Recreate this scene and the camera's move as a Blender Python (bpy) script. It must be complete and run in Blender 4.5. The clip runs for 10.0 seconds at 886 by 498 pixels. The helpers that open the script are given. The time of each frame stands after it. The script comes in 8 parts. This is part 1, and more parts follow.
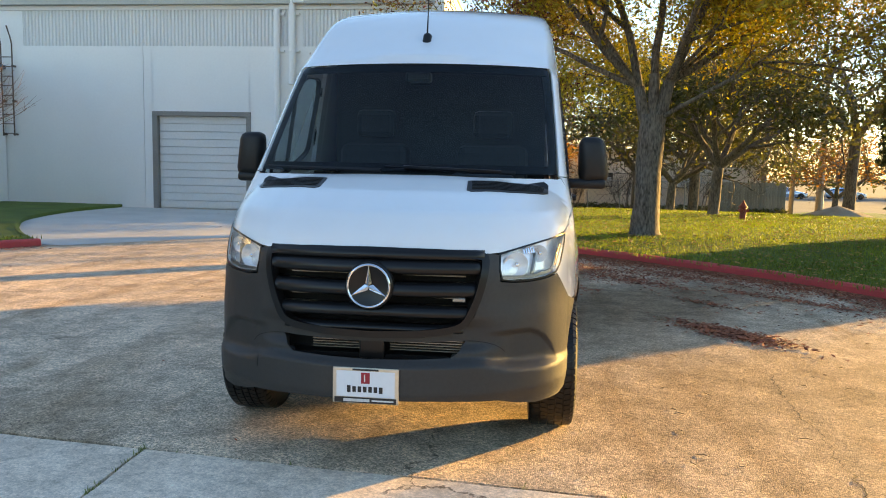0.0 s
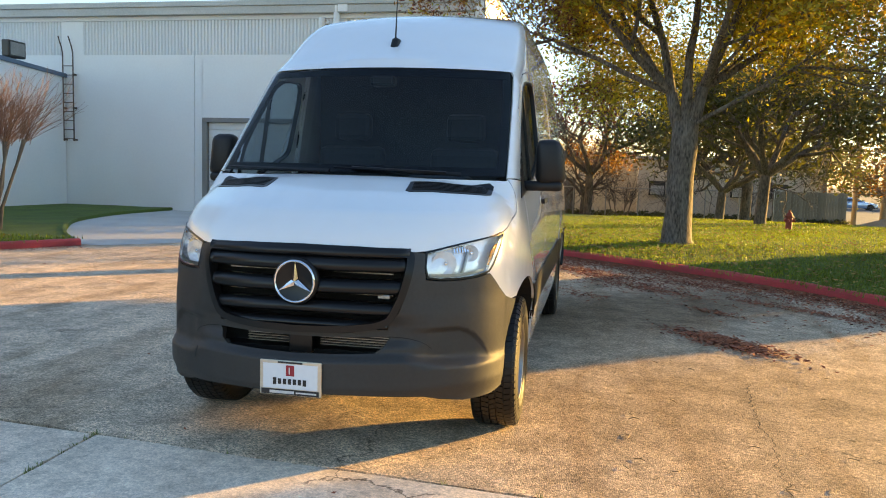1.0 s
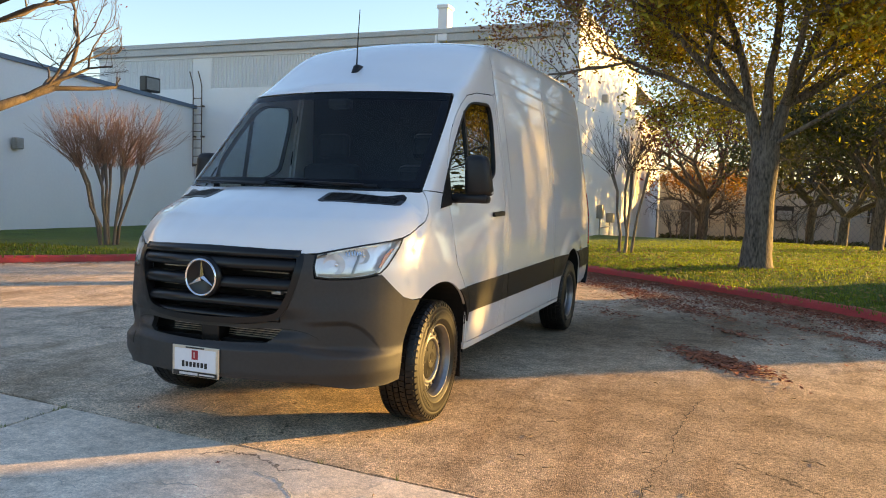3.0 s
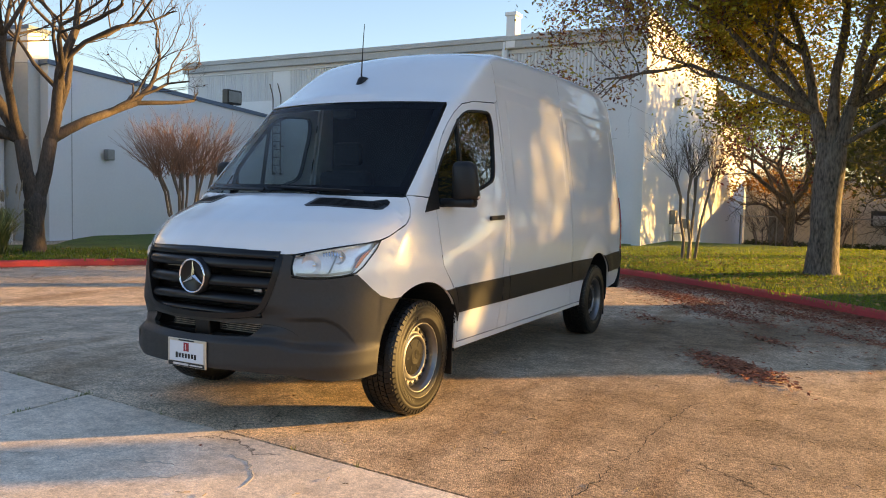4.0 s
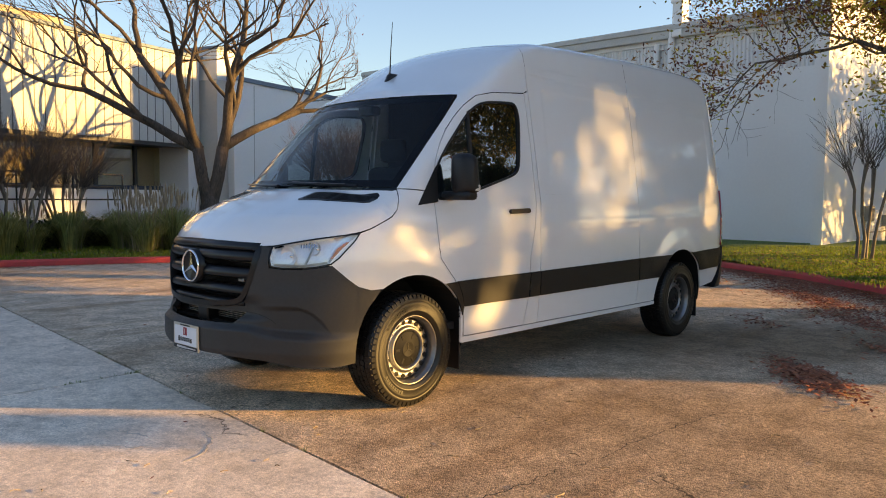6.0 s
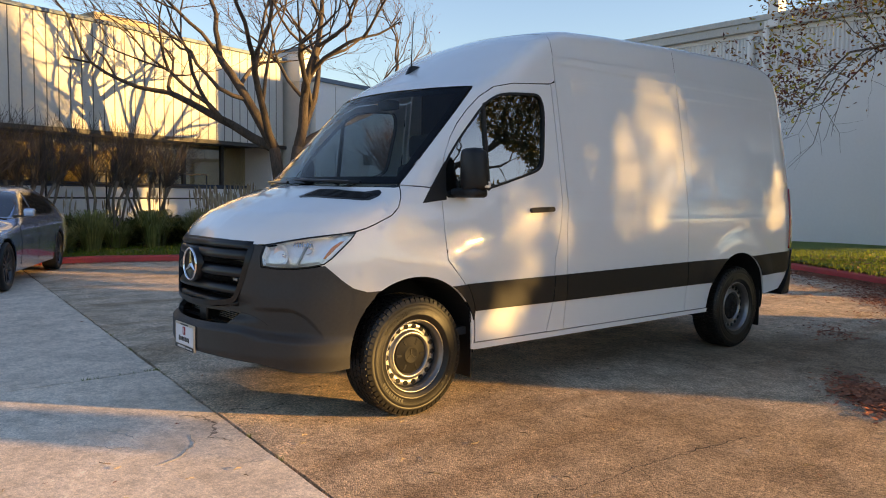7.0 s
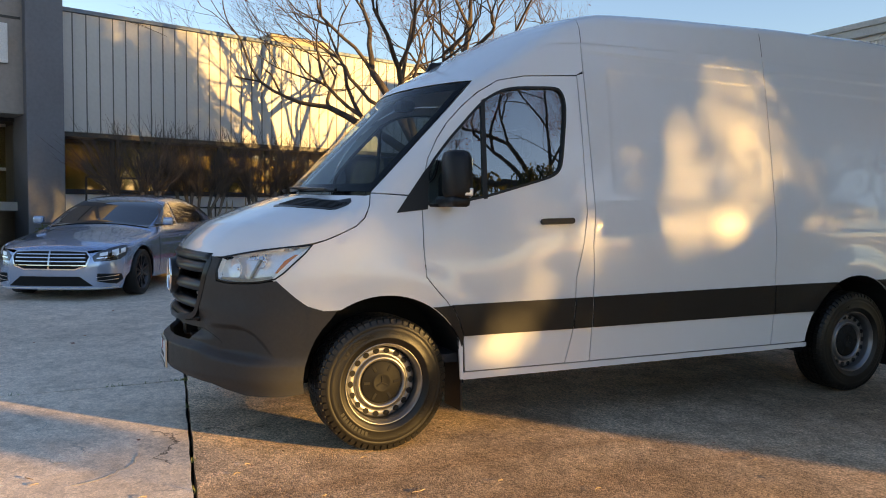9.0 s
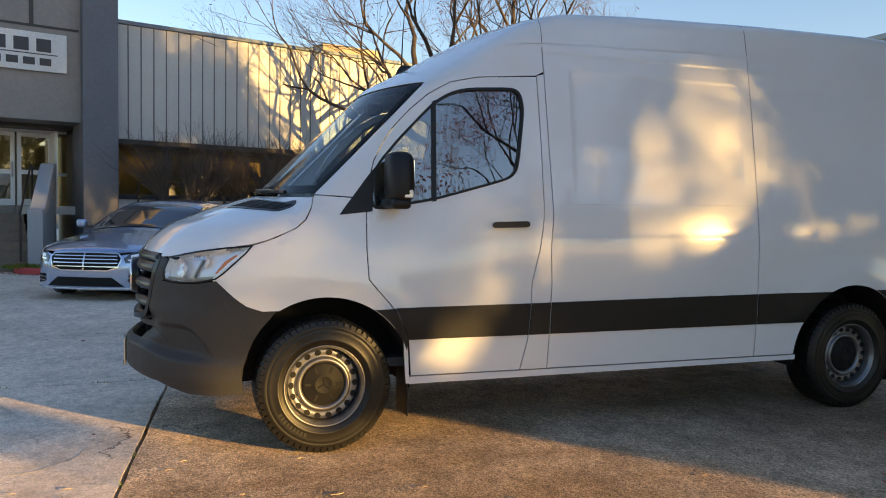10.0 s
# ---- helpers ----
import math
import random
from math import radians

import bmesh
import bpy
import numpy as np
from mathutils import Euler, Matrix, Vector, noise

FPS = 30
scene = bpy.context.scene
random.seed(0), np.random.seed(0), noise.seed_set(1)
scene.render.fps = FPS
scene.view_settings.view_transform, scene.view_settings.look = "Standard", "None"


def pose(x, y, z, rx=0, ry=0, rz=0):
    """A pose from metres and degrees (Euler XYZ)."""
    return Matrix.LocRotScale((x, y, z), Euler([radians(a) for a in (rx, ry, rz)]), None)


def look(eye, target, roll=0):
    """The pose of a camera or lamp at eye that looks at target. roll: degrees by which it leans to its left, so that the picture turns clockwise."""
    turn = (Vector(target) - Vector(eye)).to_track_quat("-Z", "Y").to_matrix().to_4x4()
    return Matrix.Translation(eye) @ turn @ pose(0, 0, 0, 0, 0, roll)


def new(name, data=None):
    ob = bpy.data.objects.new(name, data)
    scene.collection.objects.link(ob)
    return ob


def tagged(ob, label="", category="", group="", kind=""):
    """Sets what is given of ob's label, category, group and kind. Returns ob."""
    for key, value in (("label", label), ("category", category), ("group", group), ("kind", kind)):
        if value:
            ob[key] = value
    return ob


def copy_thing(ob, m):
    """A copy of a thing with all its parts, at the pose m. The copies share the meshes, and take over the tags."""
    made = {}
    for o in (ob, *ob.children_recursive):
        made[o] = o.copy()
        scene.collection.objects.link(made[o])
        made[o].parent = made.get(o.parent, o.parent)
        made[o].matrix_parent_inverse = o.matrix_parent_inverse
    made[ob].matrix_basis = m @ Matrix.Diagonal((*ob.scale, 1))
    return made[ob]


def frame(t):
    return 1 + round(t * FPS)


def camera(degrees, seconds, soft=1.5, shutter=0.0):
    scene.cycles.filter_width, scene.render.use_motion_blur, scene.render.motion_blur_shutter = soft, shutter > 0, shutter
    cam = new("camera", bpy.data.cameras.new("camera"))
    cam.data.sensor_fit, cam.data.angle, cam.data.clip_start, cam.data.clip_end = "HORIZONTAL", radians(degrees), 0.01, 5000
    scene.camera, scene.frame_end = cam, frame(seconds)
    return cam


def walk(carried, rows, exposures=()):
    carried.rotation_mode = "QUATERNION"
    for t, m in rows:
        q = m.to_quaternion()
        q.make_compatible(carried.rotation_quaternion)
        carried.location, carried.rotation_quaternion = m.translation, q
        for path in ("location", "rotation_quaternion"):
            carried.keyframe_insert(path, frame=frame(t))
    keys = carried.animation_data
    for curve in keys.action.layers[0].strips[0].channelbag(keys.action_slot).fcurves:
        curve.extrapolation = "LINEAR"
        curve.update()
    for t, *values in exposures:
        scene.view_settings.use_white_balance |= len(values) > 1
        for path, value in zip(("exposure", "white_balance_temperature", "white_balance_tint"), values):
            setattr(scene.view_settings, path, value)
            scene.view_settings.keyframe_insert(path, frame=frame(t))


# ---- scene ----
cam = camera(60.0, 10.0, soft=1.0)
PATH = [
    (0, (0.734, -4.421, 1.449), (0.499, -2.446, 1.24), 1.2),
    (0.5, (1.026, -4.386, 1.441), (0.712, -2.422, 1.233), 1.4),
    (1, (1.361, -4.396, 1.428), (0.973, -2.443, 1.235), 1.6),
    (1.5, (1.683, -4.412, 1.423), (1.224, -2.473, 1.247), 1.8),
    (2, (2.025, -4.396, 1.401), (1.488, -2.476, 1.242), 2.0),
    (3.5, (3.03, -4.388, 1.384), (2.198, -2.574, 1.254), 1.5),
    (4, (3.382, -4.311, 1.388), (2.444, -2.549, 1.262), 1.4),
    (4.5, (3.69, -4.189, 1.376), (2.643, -2.489, 1.254), 1.1),
    (5, (3.968, -3.981, 1.376), (2.813, -2.353, 1.251), 0.9),
    (5.5, (4.251, -3.765, 1.368), (2.988, -2.22, 1.238), 0.7),
    (7, (4.641, -2.889, 1.349), (3.107, -1.613, 1.213), 0.7),
    (7.5, (4.651, -2.566, 1.343), (3.037, -1.392, 1.209), 0.8),
    (8, (4.66, -2.233, 1.36), (2.968, -1.173, 1.23), 0.8),
    (8.5, (4.756, -1.863, 1.369), (2.996, -0.921, 1.243), 0.6),
    (9, (4.859, -1.498, 1.356), (3.046, -0.662, 1.241), 0.7),
    (9.5, (4.954, -1.158, 1.349), (3.1, -0.414, 1.244), 0.7),
    (10, (5.083, -0.83, 1.337), (3.199, -0.165, 1.239), 1.0),
]
walk(cam, [(t, look(eye, target, roll)) for t, eye, target, roll in PATH], [(0.0, 2.60, 9450, 20), (2.0, 2.48, 9450, 21), (4.0, 2.16, 9500, 28), (7.0, 1.92, 9300, 29), (10.0, 1.83, 8850, 27)])

# ---- light ----
SUN_AZ, SUN_EL = radians(39.9), radians(6.5)
world = bpy.data.worlds.new("evening_sky")
scene.world = world
world.use_nodes = True
wn = world.node_tree.nodes
sky = wn.new("ShaderNodeTexSky")
sky.sky_type = "NISHITA"
sky.sun_disc = False
sky.sun_elevation = radians(10.0)
sky.sun_rotation = radians(90.0) - SUN_AZ
sky.altitude = 900
sky.air_density, sky.dust_density, sky.ozone_density = 1.35, 0.15, 4.6
world.node_tree.links.new(sky.outputs[0], wn["Background"].inputs[0])
wn["Background"].inputs[1].default_value = 0.102
lamp = bpy.data.lights.new("sun", "SUN")
lamp.energy, lamp.angle, lamp.color = 3.5, radians(0.6), (1.0, 0.73, 0.27)
sun = new("sun", lamp)
sun.matrix_world = look((0, 0, 0), (-math.cos(SUN_AZ) * math.cos(SUN_EL), -math.sin(SUN_AZ) * math.cos(SUN_EL), -math.sin(SUN_EL)))
sun.location = (30, 22, 6)


# ---- materials ----
def mat(name, col, col2=None, rough=0.6, big=1.0, fine=40.0, bump=0.0, bump_scale=80.0, metal=0.0, mix=0.5, spec=0.5, coat=0.0, stretch=(1, 1, 1), island=0.0, rand=0.0, contrast=(0.35, 0.65)):
    m = bpy.data.materials.new(name)
    m.use_nodes = True
    nt = m.node_tree
    n, l = nt.nodes, nt.links
    b = n["Principled BSDF"]
    tc, mp = n.new("ShaderNodeTexCoord"), n.new("ShaderNodeMapping")
    mp.inputs["Scale"].default_value = stretch
    l.new(tc.outputs["Object"], mp.inputs[0])
    na, nb = n.new("ShaderNodeTexNoise"), n.new("ShaderNodeTexNoise")
    na.inputs["Scale"].default_value, nb.inputs["Scale"].default_value = big, fine
    na.inputs["Detail"].default_value, nb.inputs["Detail"].default_value = 5, 3
    l.new(mp.outputs[0], na.inputs[0]); l.new(mp.outputs[0], nb.inputs[0])
    mm = n.new("ShaderNodeMix"); mm.data_type = "FLOAT"; mm.inputs[0].default_value = mix
    l.new(na.outputs[0], mm.inputs[2]); l.new(nb.outputs[0], mm.inputs[3])
    cr = n.new("ShaderNodeValToRGB")
    c2 = col2 or tuple(c * 0.72 for c in col)
    cr.color_ramp.elements[0].position, cr.color_ramp.elements[1].position = contrast
    cr.color_ramp.elements[0].color, cr.color_ramp.elements[1].color = (*c2, 1), (*col, 1)
    l.new(mm.outputs[0], cr.inputs[0])
    out = cr.outputs[0]
    if island or rand:
        hs = n.new("ShaderNodeHueSaturation")
        mr = n.new("ShaderNodeMapRange")
        if island:
            src = n.new("ShaderNodeNewGeometry").outputs["Random Per Island"]
        else:
            src = n.new("ShaderNodeObjectInfo").outputs["Random"]
        amp = island or rand
        mr.inputs[3].default_value, mr.inputs[4].default_value = 1 - amp, 1 + amp
        l.new(src, mr.inputs[0]); l.new(mr.outputs[0], hs.inputs["Value"]); l.new(out, hs.inputs["Color"])
        out = hs.outputs[0]
    l.new(out, b.inputs["Base Color"])
    b.inputs["Roughness"].default_value, b.inputs["Metallic"].default_value = rough, metal
    b.inputs["Specular IOR Level"].default_value = spec
    b.inputs["Coat Weight"].default_value = coat
    b.inputs["Coat Roughness"].default_value = 0.03
    if bump:
        nc, bp = n.new("ShaderNodeTexNoise"), n.new("ShaderNodeBump")
        nc.inputs["Scale"].default_value, nc.inputs["Detail"].default_value = bump_scale, 4
        bp.inputs["Strength"].default_value, bp.inputs["Distance"].default_value = min(1.0, bump), 0.01
        l.new(mp.outputs[0], nc.inputs[0]); l.new(nc.outputs[0], bp.inputs["Height"]); l.new(bp.outputs[0], b.inputs["Normal"])
    return m


def glass(name, tint, dark=1.0, rough=0.0, ior=1.5, fall=4.6):
    """Thin glazing: tinted see-through with a mirror sheen that grows towards grazing angles."""
    m = bpy.data.materials.new(name)
    m.use_nodes = True
    n, l = m.node_tree.nodes, m.node_tree.links
    n.remove(n["Principled BSDF"])
    tr, gl, mx = n.new("ShaderNodeBsdfTransparent"), n.new("ShaderNodeBsdfGlossy"), n.new("ShaderNodeMixShader")
    tr.inputs[0].default_value = (*[c * dark for c in tint], 1)
    gl.inputs["Roughness"].default_value = rough
    lw, pw, mr = n.new("ShaderNodeLayerWeight"), n.new("ShaderNodeMath"), n.new("ShaderNodeMapRange")
    pw.operation = "POWER"
    pw.inputs[1].default_value = fall
    f0 = ((ior - 1) / (ior + 1)) ** 2
    mr.inputs[3].default_value, mr.inputs[4].default_value = 2 * f0, 1.0
    lw.inputs[0].default_value = 0.5
    l.new(lw.outputs["Facing"], pw.inputs[0]); l.new(pw.outputs[0], mr.inputs[0])
    l.new(mr.outputs[0], mx.inputs[0]); l.new(tr.outputs[0], mx.inputs[1]); l.new(gl.outputs[0], mx.inputs[2])
    l.new(mx.outputs[0], n["Material Output"].inputs[0])
    return m


def aggregate(name, light, dark, pebble, stain=None, relief=1.0):
    """Worn exposed-aggregate concrete: broad stains, blotches, and pebbles of mixed colour."""
    m = bpy.data.materials.new(name)
    m.use_nodes = True
    n, l = m.node_tree.nodes, m.node_tree.links
    b = n["Principled BSDF"]
    tc = n.new("ShaderNodeTexCoord")

    def noise_tex(scale, detail, rough=0.6):
        t = n.new("ShaderNodeTexNoise")
        t.inputs["Scale"].default_value, t.inputs["Detail"].default_value, t.inputs["Roughness"].default_value = scale, detail, rough
        l.new(tc.outputs["Object"], t.inputs[0])
        return t

    def ramp(src, a, b2, ca, cb):
        r = n.new("ShaderNodeValToRGB")
        r.color_ramp.elements[0].position, r.color_ramp.elements[1].position = a, b2
        r.color_ramp.elements[0].color, r.color_ramp.elements[1].color = (*ca, 1), (*cb, 1)
        l.new(src, r.inputs[0])
        return r.outputs[0]

    def mixc(kind, fac, a, c):
        x = n.new("ShaderNodeMix")
        x.data_type, x.blend_type = "RGBA", kind
        x.inputs[0].default_value = fac
        l.new(a, x.inputs[6]); l.new(c, x.inputs[7])
        return x.outputs[2]
    broad, blot, fine = noise_tex(0.35, 6, 0.7), noise_tex(3.2, 5, 0.65), noise_tex(45, 4, 0.7)
    vo = n.new("ShaderNodeTexVoronoi")
    vo.inputs["Scale"].default_value = 130
    l.new(tc.outputs["Object"], vo.inputs[0])
    col = ramp(broad.outputs[0], 0.36, 0.64, dark, light)
    col = mixc("MULTIPLY", 0.2 + 0.35 * relief, col, ramp(blot.outputs[0], 0.38, 0.59, (0.60, 0.565, 0.53), (1.28, 1.27, 1.26)))
    col = mixc("MULTIPLY", 0.6, col, ramp(noise_tex(14, 5, 0.7).outputs[0], 0.36, 0.58, (0.72, 0.69, 0.66), (1.2, 1.2, 1.2)))
    sep = n.new("ShaderNodeSeparateColor")
    l.new(vo.outputs["Color"], sep.inputs[0])
    col = mixc("MULTIPLY", 0.6, col, ramp(sep.outputs[0], 0.0, 1.0, (1 - pebble, 1 - pebble, 1 - pebble), (1 + pebble, 1 + 0.9 * pebble, 1 + 0.8 * pebble)))
    col = mixc("MULTIPLY", 0.15 + 0.32 * relief, col, ramp(fine.outputs[0], 0.38, 0.60, (0.50, 0.49, 0.47), (1.45, 1.45, 1.45)))
    for where, turn, size, shade in stain or ():
        mp = n.new("ShaderNodeMapping")
        mp.vector_type = "TEXTURE"
        mp.inputs["Location"].default_value, mp.inputs["Rotation"].default_value, mp.inputs["Scale"].default_value = where, turn, size
        rag = n.new("ShaderNodeVectorMath")
        rag.operation = "MULTIPLY_ADD"
        rag.inputs[1].default_value = (0.9, 0.9, 0.0)
        l.new(noise_tex(1.1, 6, 0.7).outputs["Color"], rag.inputs[0]); l.new(tc.outputs["Object"], rag.inputs[2])
        l.new(rag.outputs[0], mp.inputs[0])
        ln = n.new("ShaderNodeVectorMath")
        ln.operation = "LENGTH"
        l.new(mp.outputs[0], ln.inputs[0])
        col = mixc("MULTIPLY", 1.0, col, ramp(ln.outputs["Value"], 0.45, 1.15, shade, (1, 1, 1)))
    if stain:
        for turn, reach, lo, hi, shade in ((34, (2.1, 0.32, 1), 0.52, 0.70, (0.74, 0.67, 0.60)),):
            mp = n.new("ShaderNodeMapping")
            mp.inputs["Rotation"].default_value, mp.inputs["Scale"].default_value = (0, 0, radians(turn)), reach
            sm = n.new("ShaderNodeTexNoise")
            sm.inputs["Scale"].default_value, sm.inputs["Detail"].default_value, sm.inputs["Distortion"].default_value = 1.0, 5, 0.6
            l.new(tc.outputs["Object"], mp.inputs[0]); l.new(mp.outputs[0], sm.inputs[0])
            col = mixc("MULTIPLY", 1.0, col, ramp(sm.outputs[0], lo, hi, (1, 1, 1), shade))
    warp, wob = n.new("ShaderNodeVectorMath"), noise_tex(2.6, 5, 0.65)
    warp.operation = "MULTIPLY_ADD"
    warp.inputs[1].default_value = (0.55, 0.55, 0.0)
    l.new(wob.outputs["Color"], warp.inputs[0]); l.new(tc.outputs["Object"], warp.inputs[2])
    ck = n.new("ShaderNodeTexVoronoi")
    ck.feature = "DISTANCE_TO_EDGE"
    ck.inputs["Scale"].default_value = 0.42
    l.new(warp.outputs[0], ck.inputs[0])
    gate = ramp(noise_tex(0.5, 2).outputs[0], 0.60, 0.63, (1, 1, 1), (0, 0, 0))
    line = ramp(ck.outputs["Distance"], 0.0016, 0.0034, (0.16, 0.14, 0.12), (1, 1, 1))
    col = mixc("MULTIPLY", 1.0, col, mixc("LIGHTEN", 1.0, line, gate))
    l.new(col, b.inputs["Base Color"])
    b.inputs["Roughness"].default_value = 0.82
    b.inputs["Specular IOR Level"].default_value = 0.35
    bp, bp2 = n.new("ShaderNodeBump"), n.new("ShaderNodeBump")
    bp.inputs["Strength"].default_value, bp.inputs["Distance"].default_value = 0.55 * relief, 0.006
    bp2.inputs["Strength"].default_value, bp2.inputs["Distance"].default_value = 0.8 * relief, 0.02
    bp.invert = True
    l.new(vo.outputs["Distance"], bp.inputs["Height"])
    l.new(blot.outputs[0], bp2.inputs["Height"]); l.new(bp.outputs[0], bp2.inputs["Normal"])
    l.new(bp2.outputs[0], b.inputs["Normal"])
    return m


M_CONC = aggregate("concrete_lot", (0.70, 0.56, 0.44), (0.485, 0.38, 0.29), 0.85, (((2.3, 4.6, 0), (0, 0, radians(-38)), (1.3, 3.2, 1), (0.46, 0.41, 0.36)), ((3.6, 0.6, 0), (0, 0, radians(-25)), (3.2, 3.4, 1), (0.63, 0.57, 0.50))))
M_CONCS = aggregate("concrete_smooth_slab", (0.84, 0.70, 0.58), (0.63, 0.52, 0.425), 0.3, relief=0.3)
M_CONC2 = mat("concrete_light", (0.62, 0.60, 0.56), (0.48, 0.46, 0.43), 0.85, 0.8, 50, 0.4, 150, mix=0.4)
M_JOINT = mat("joint_filler", (0.035, 0.03, 0.025), rough=0.95, bump=0.6)
M_KERB = mat("red_kerb_paint", (0.74, 0.07, 0.075), (0.48, 0.065, 0.06), 0.7, 2.5, 60, 0.5, 90, mix=0.45)
M_GRASS = mat("lawn", (0.12, 0.19, 0.022), (0.05, 0.085, 0.014), 0.9, 1.2, 90, 1.0, 120, mix=0.55)
M_EARTH = mat("far_ground", (0.17, 0.15, 0.12), (0.10, 0.09, 0.07), 0.95, 0.2, 6, 0.4, 20)
M_WHITE = mat("white_painted_wall", (0.83, 0.83, 0.82), (0.75, 0.755, 0.755), 0.75, 0.5, 14, 0.25, 60, mix=0.35, contrast=(0.25, 0.7))
M_WHITE2 = mat("grey_white_panels", (0.72, 0.725, 0.72), (0.64, 0.645, 0.645), 0.6, 0.6, 18, 0.15, 60)
M_METALP = mat("cream_metal_panels", (0.60, 0.585, 0.55), (0.50, 0.49, 0.465), 0.5, 0.5, 12, 0.1, 40, mix=0.3)
M_SEAMM = mat("dark_panel_joint", (0.16, 0.16, 0.15), rough=0.6)
M_BLUE = mat("blue_grey_coping", (0.12, 0.19, 0.26), (0.09, 0.14, 0.2), 0.5, 2, 20)
M_BLUED = mat("dark_blue_sill", (0.035, 0.045, 0.075), (0.028, 0.036, 0.06), 0.5, 2, 20)
M_FASCIA = mat("fascia_grey", (0.50, 0.50, 0.48), (0.40, 0.40, 0.38), 0.6, 1, 20)
M_CHAR = mat("charcoal_cladding", (0.30, 0.265, 0.24), (0.24, 0.215, 0.20), 0.55, 1, 14, 0.1, 50)
M_SLATE = mat("slate_grey_cladding", (0.15, 0.16, 0.18), (0.12, 0.128, 0.145), 0.55, 1, 14, 0.1, 50)
M_BRICKW = mat("pale_brick", (0.70, 0.60, 0.45), (0.56, 0.48, 0.36), 0.85, 2, 30, 0.4, 60, rand=0.15)
M_TRIM = mat("dark_bronze_frame", (0.035, 0.03, 0.027), rough=0.45)
M_STEEL = mat("galvanised_steel", (0.35, 0.35, 0.34), rough=0.4, metal=0.8, big=4)
M_RUST = mat("rusty_steel", (0.16, 0.10, 0.075), (0.08, 0.055, 0.045), 0.8, 4, 40, 0.3)
M_WOOD = mat("weathered_fence_wood", (0.26, 0.22, 0.17), (0.16, 0.13, 0.10), 0.85, 1.5, 30, 0.4, 40, stretch=(4, 4, 0.6), rand=0.2)
M_BARK = mat("grey_bark", (0.22, 0.185, 0.155), (0.045, 0.035, 0.028), 0.95, 5, 30, 1.0, 34, mix=0.7, stretch=(1, 1, 0.3))
M_BARK2 = mat("smooth_bark", (0.12, 0.09, 0.072), (0.034, 0.026, 0.021), 0.9, 4, 34, 1.0, 36, stretch=(1, 1, 0.35))
M_BARKC = mat("crape_bark", (0.22, 0.18, 0.145), (0.11, 0.085, 0.065), 0.75, 3, 22, 0.4, 24, stretch=(1, 1, 0.35))
M_TWIG = mat("red_brown_twigs", (0.36, 0.20, 0.13), (0.22, 0.12, 0.085), 0.85, 3, 20, island=0.3)
M_TWIGG = mat("grey_brown_twigs", (0.11, 0.086, 0.072), (0.065, 0.052, 0.044), 0.85, 3, 20, island=0.3)


def leaf_mat(name, col, col2, island=0.35):
    m = mat(name, col, col2, 0.55, 0.5, 8, island=island)
    nt = m.node_tree
    n, l = nt.nodes, nt.links
    b = n["Principled BSDF"]
    src = b.inputs["Base Color"].links[0].from_socket
    tr, mx = n.new("ShaderNodeBsdfTranslucent"), n.new("ShaderNodeMixShader")
    mx.inputs[0].default_value = 0.45
    l.new(src, tr.inputs[0]); l.new(b.outputs[0], mx.inputs[1]); l.new(tr.outputs[0], mx.inputs[2])
    l.new(mx.outputs[0], n["Material Output"].inputs[0])
    return m


M_BLADE = leaf_mat("grass_blades", (0.27, 0.34, 0.032), (0.11, 0.16, 0.02))
M_LEAFY = leaf_mat("yellow_green_leaves", (0.52, 0.37, 0.035), (0.24, 0.28, 0.03))
M_LEAFA = leaf_mat("amber_leaves", (0.40, 0.23, 0.028), (0.24, 0.18, 0.025))
M_LEAFO = leaf_mat("orange_leaves", (0.34, 0.13, 0.02), (0.24, 0.12, 0.02))
M_LEAFR = leaf_mat("dark_red_leaves", (0.16, 0.035, 0.03), (0.10, 0.03, 0.025))
M_LEAFG = leaf_mat("dark_green_leaves", (0.13, 0.12, 0.03), (0.055, 0.065, 0.02))
M_HEDGE = leaf_mat("hedge_leaves", (0.14, 0.17, 0.05), (0.06, 0.08, 0.025))
M_LITTER = mat("fallen_leaves", (0.44, 0.14, 0.07), (0.26, 0.075, 0.045), 0.8, 2, 12, island=0.4)
M_BUSH = leaf_mat("ornamental_grass", (0.34, 0.36, 0.13), (0.20, 0.22, 0.08))
M_PLUME = mat("dry_plumes", (0.42, 0.34, 0.24), (0.28, 0.22, 0.15), 0.9, island=0.3)


# ---- mesh helpers ----
def mesh_from(verts, faces, smooth=False):
    me = bpy.data.meshes.new("mesh")
    me.from_pydata([tuple(v) for v in verts], [], faces)
    me.validate()
    if smooth:
        me.polygons.foreach_set("use_smooth", [True] * len(me.polygons))
    me.update()
    return me


def raw(name, verts, faces, material, parent=None, smooth=False, label=""):
    ob = new(name, mesh_from(verts, faces, smooth))
    ob.data.materials.append(material)
    if parent:
        ob.parent = parent
    if label:
        tagged(ob, label)
    return ob


def part(name, bm, material, parent=None, label="", smooth=False):
    me = bpy.data.meshes.new(name)
    if smooth:
        for f in bm.faces:
            f.smooth = True
    bmesh.ops.recalc_face_normals(bm, faces=bm.faces)
    bm.to_mesh(me)
    bm.free()
    me.materials.append(material)
    ob = new(name, me)
    if parent:
        ob.parent = parent
    if label:
        tagged(ob, label)
    return ob


def empty(name, at=None):
    ob = new(name)
    ob.empty_display_size = 0.2
    if at is not None:
        ob.matrix_basis = at
    return ob


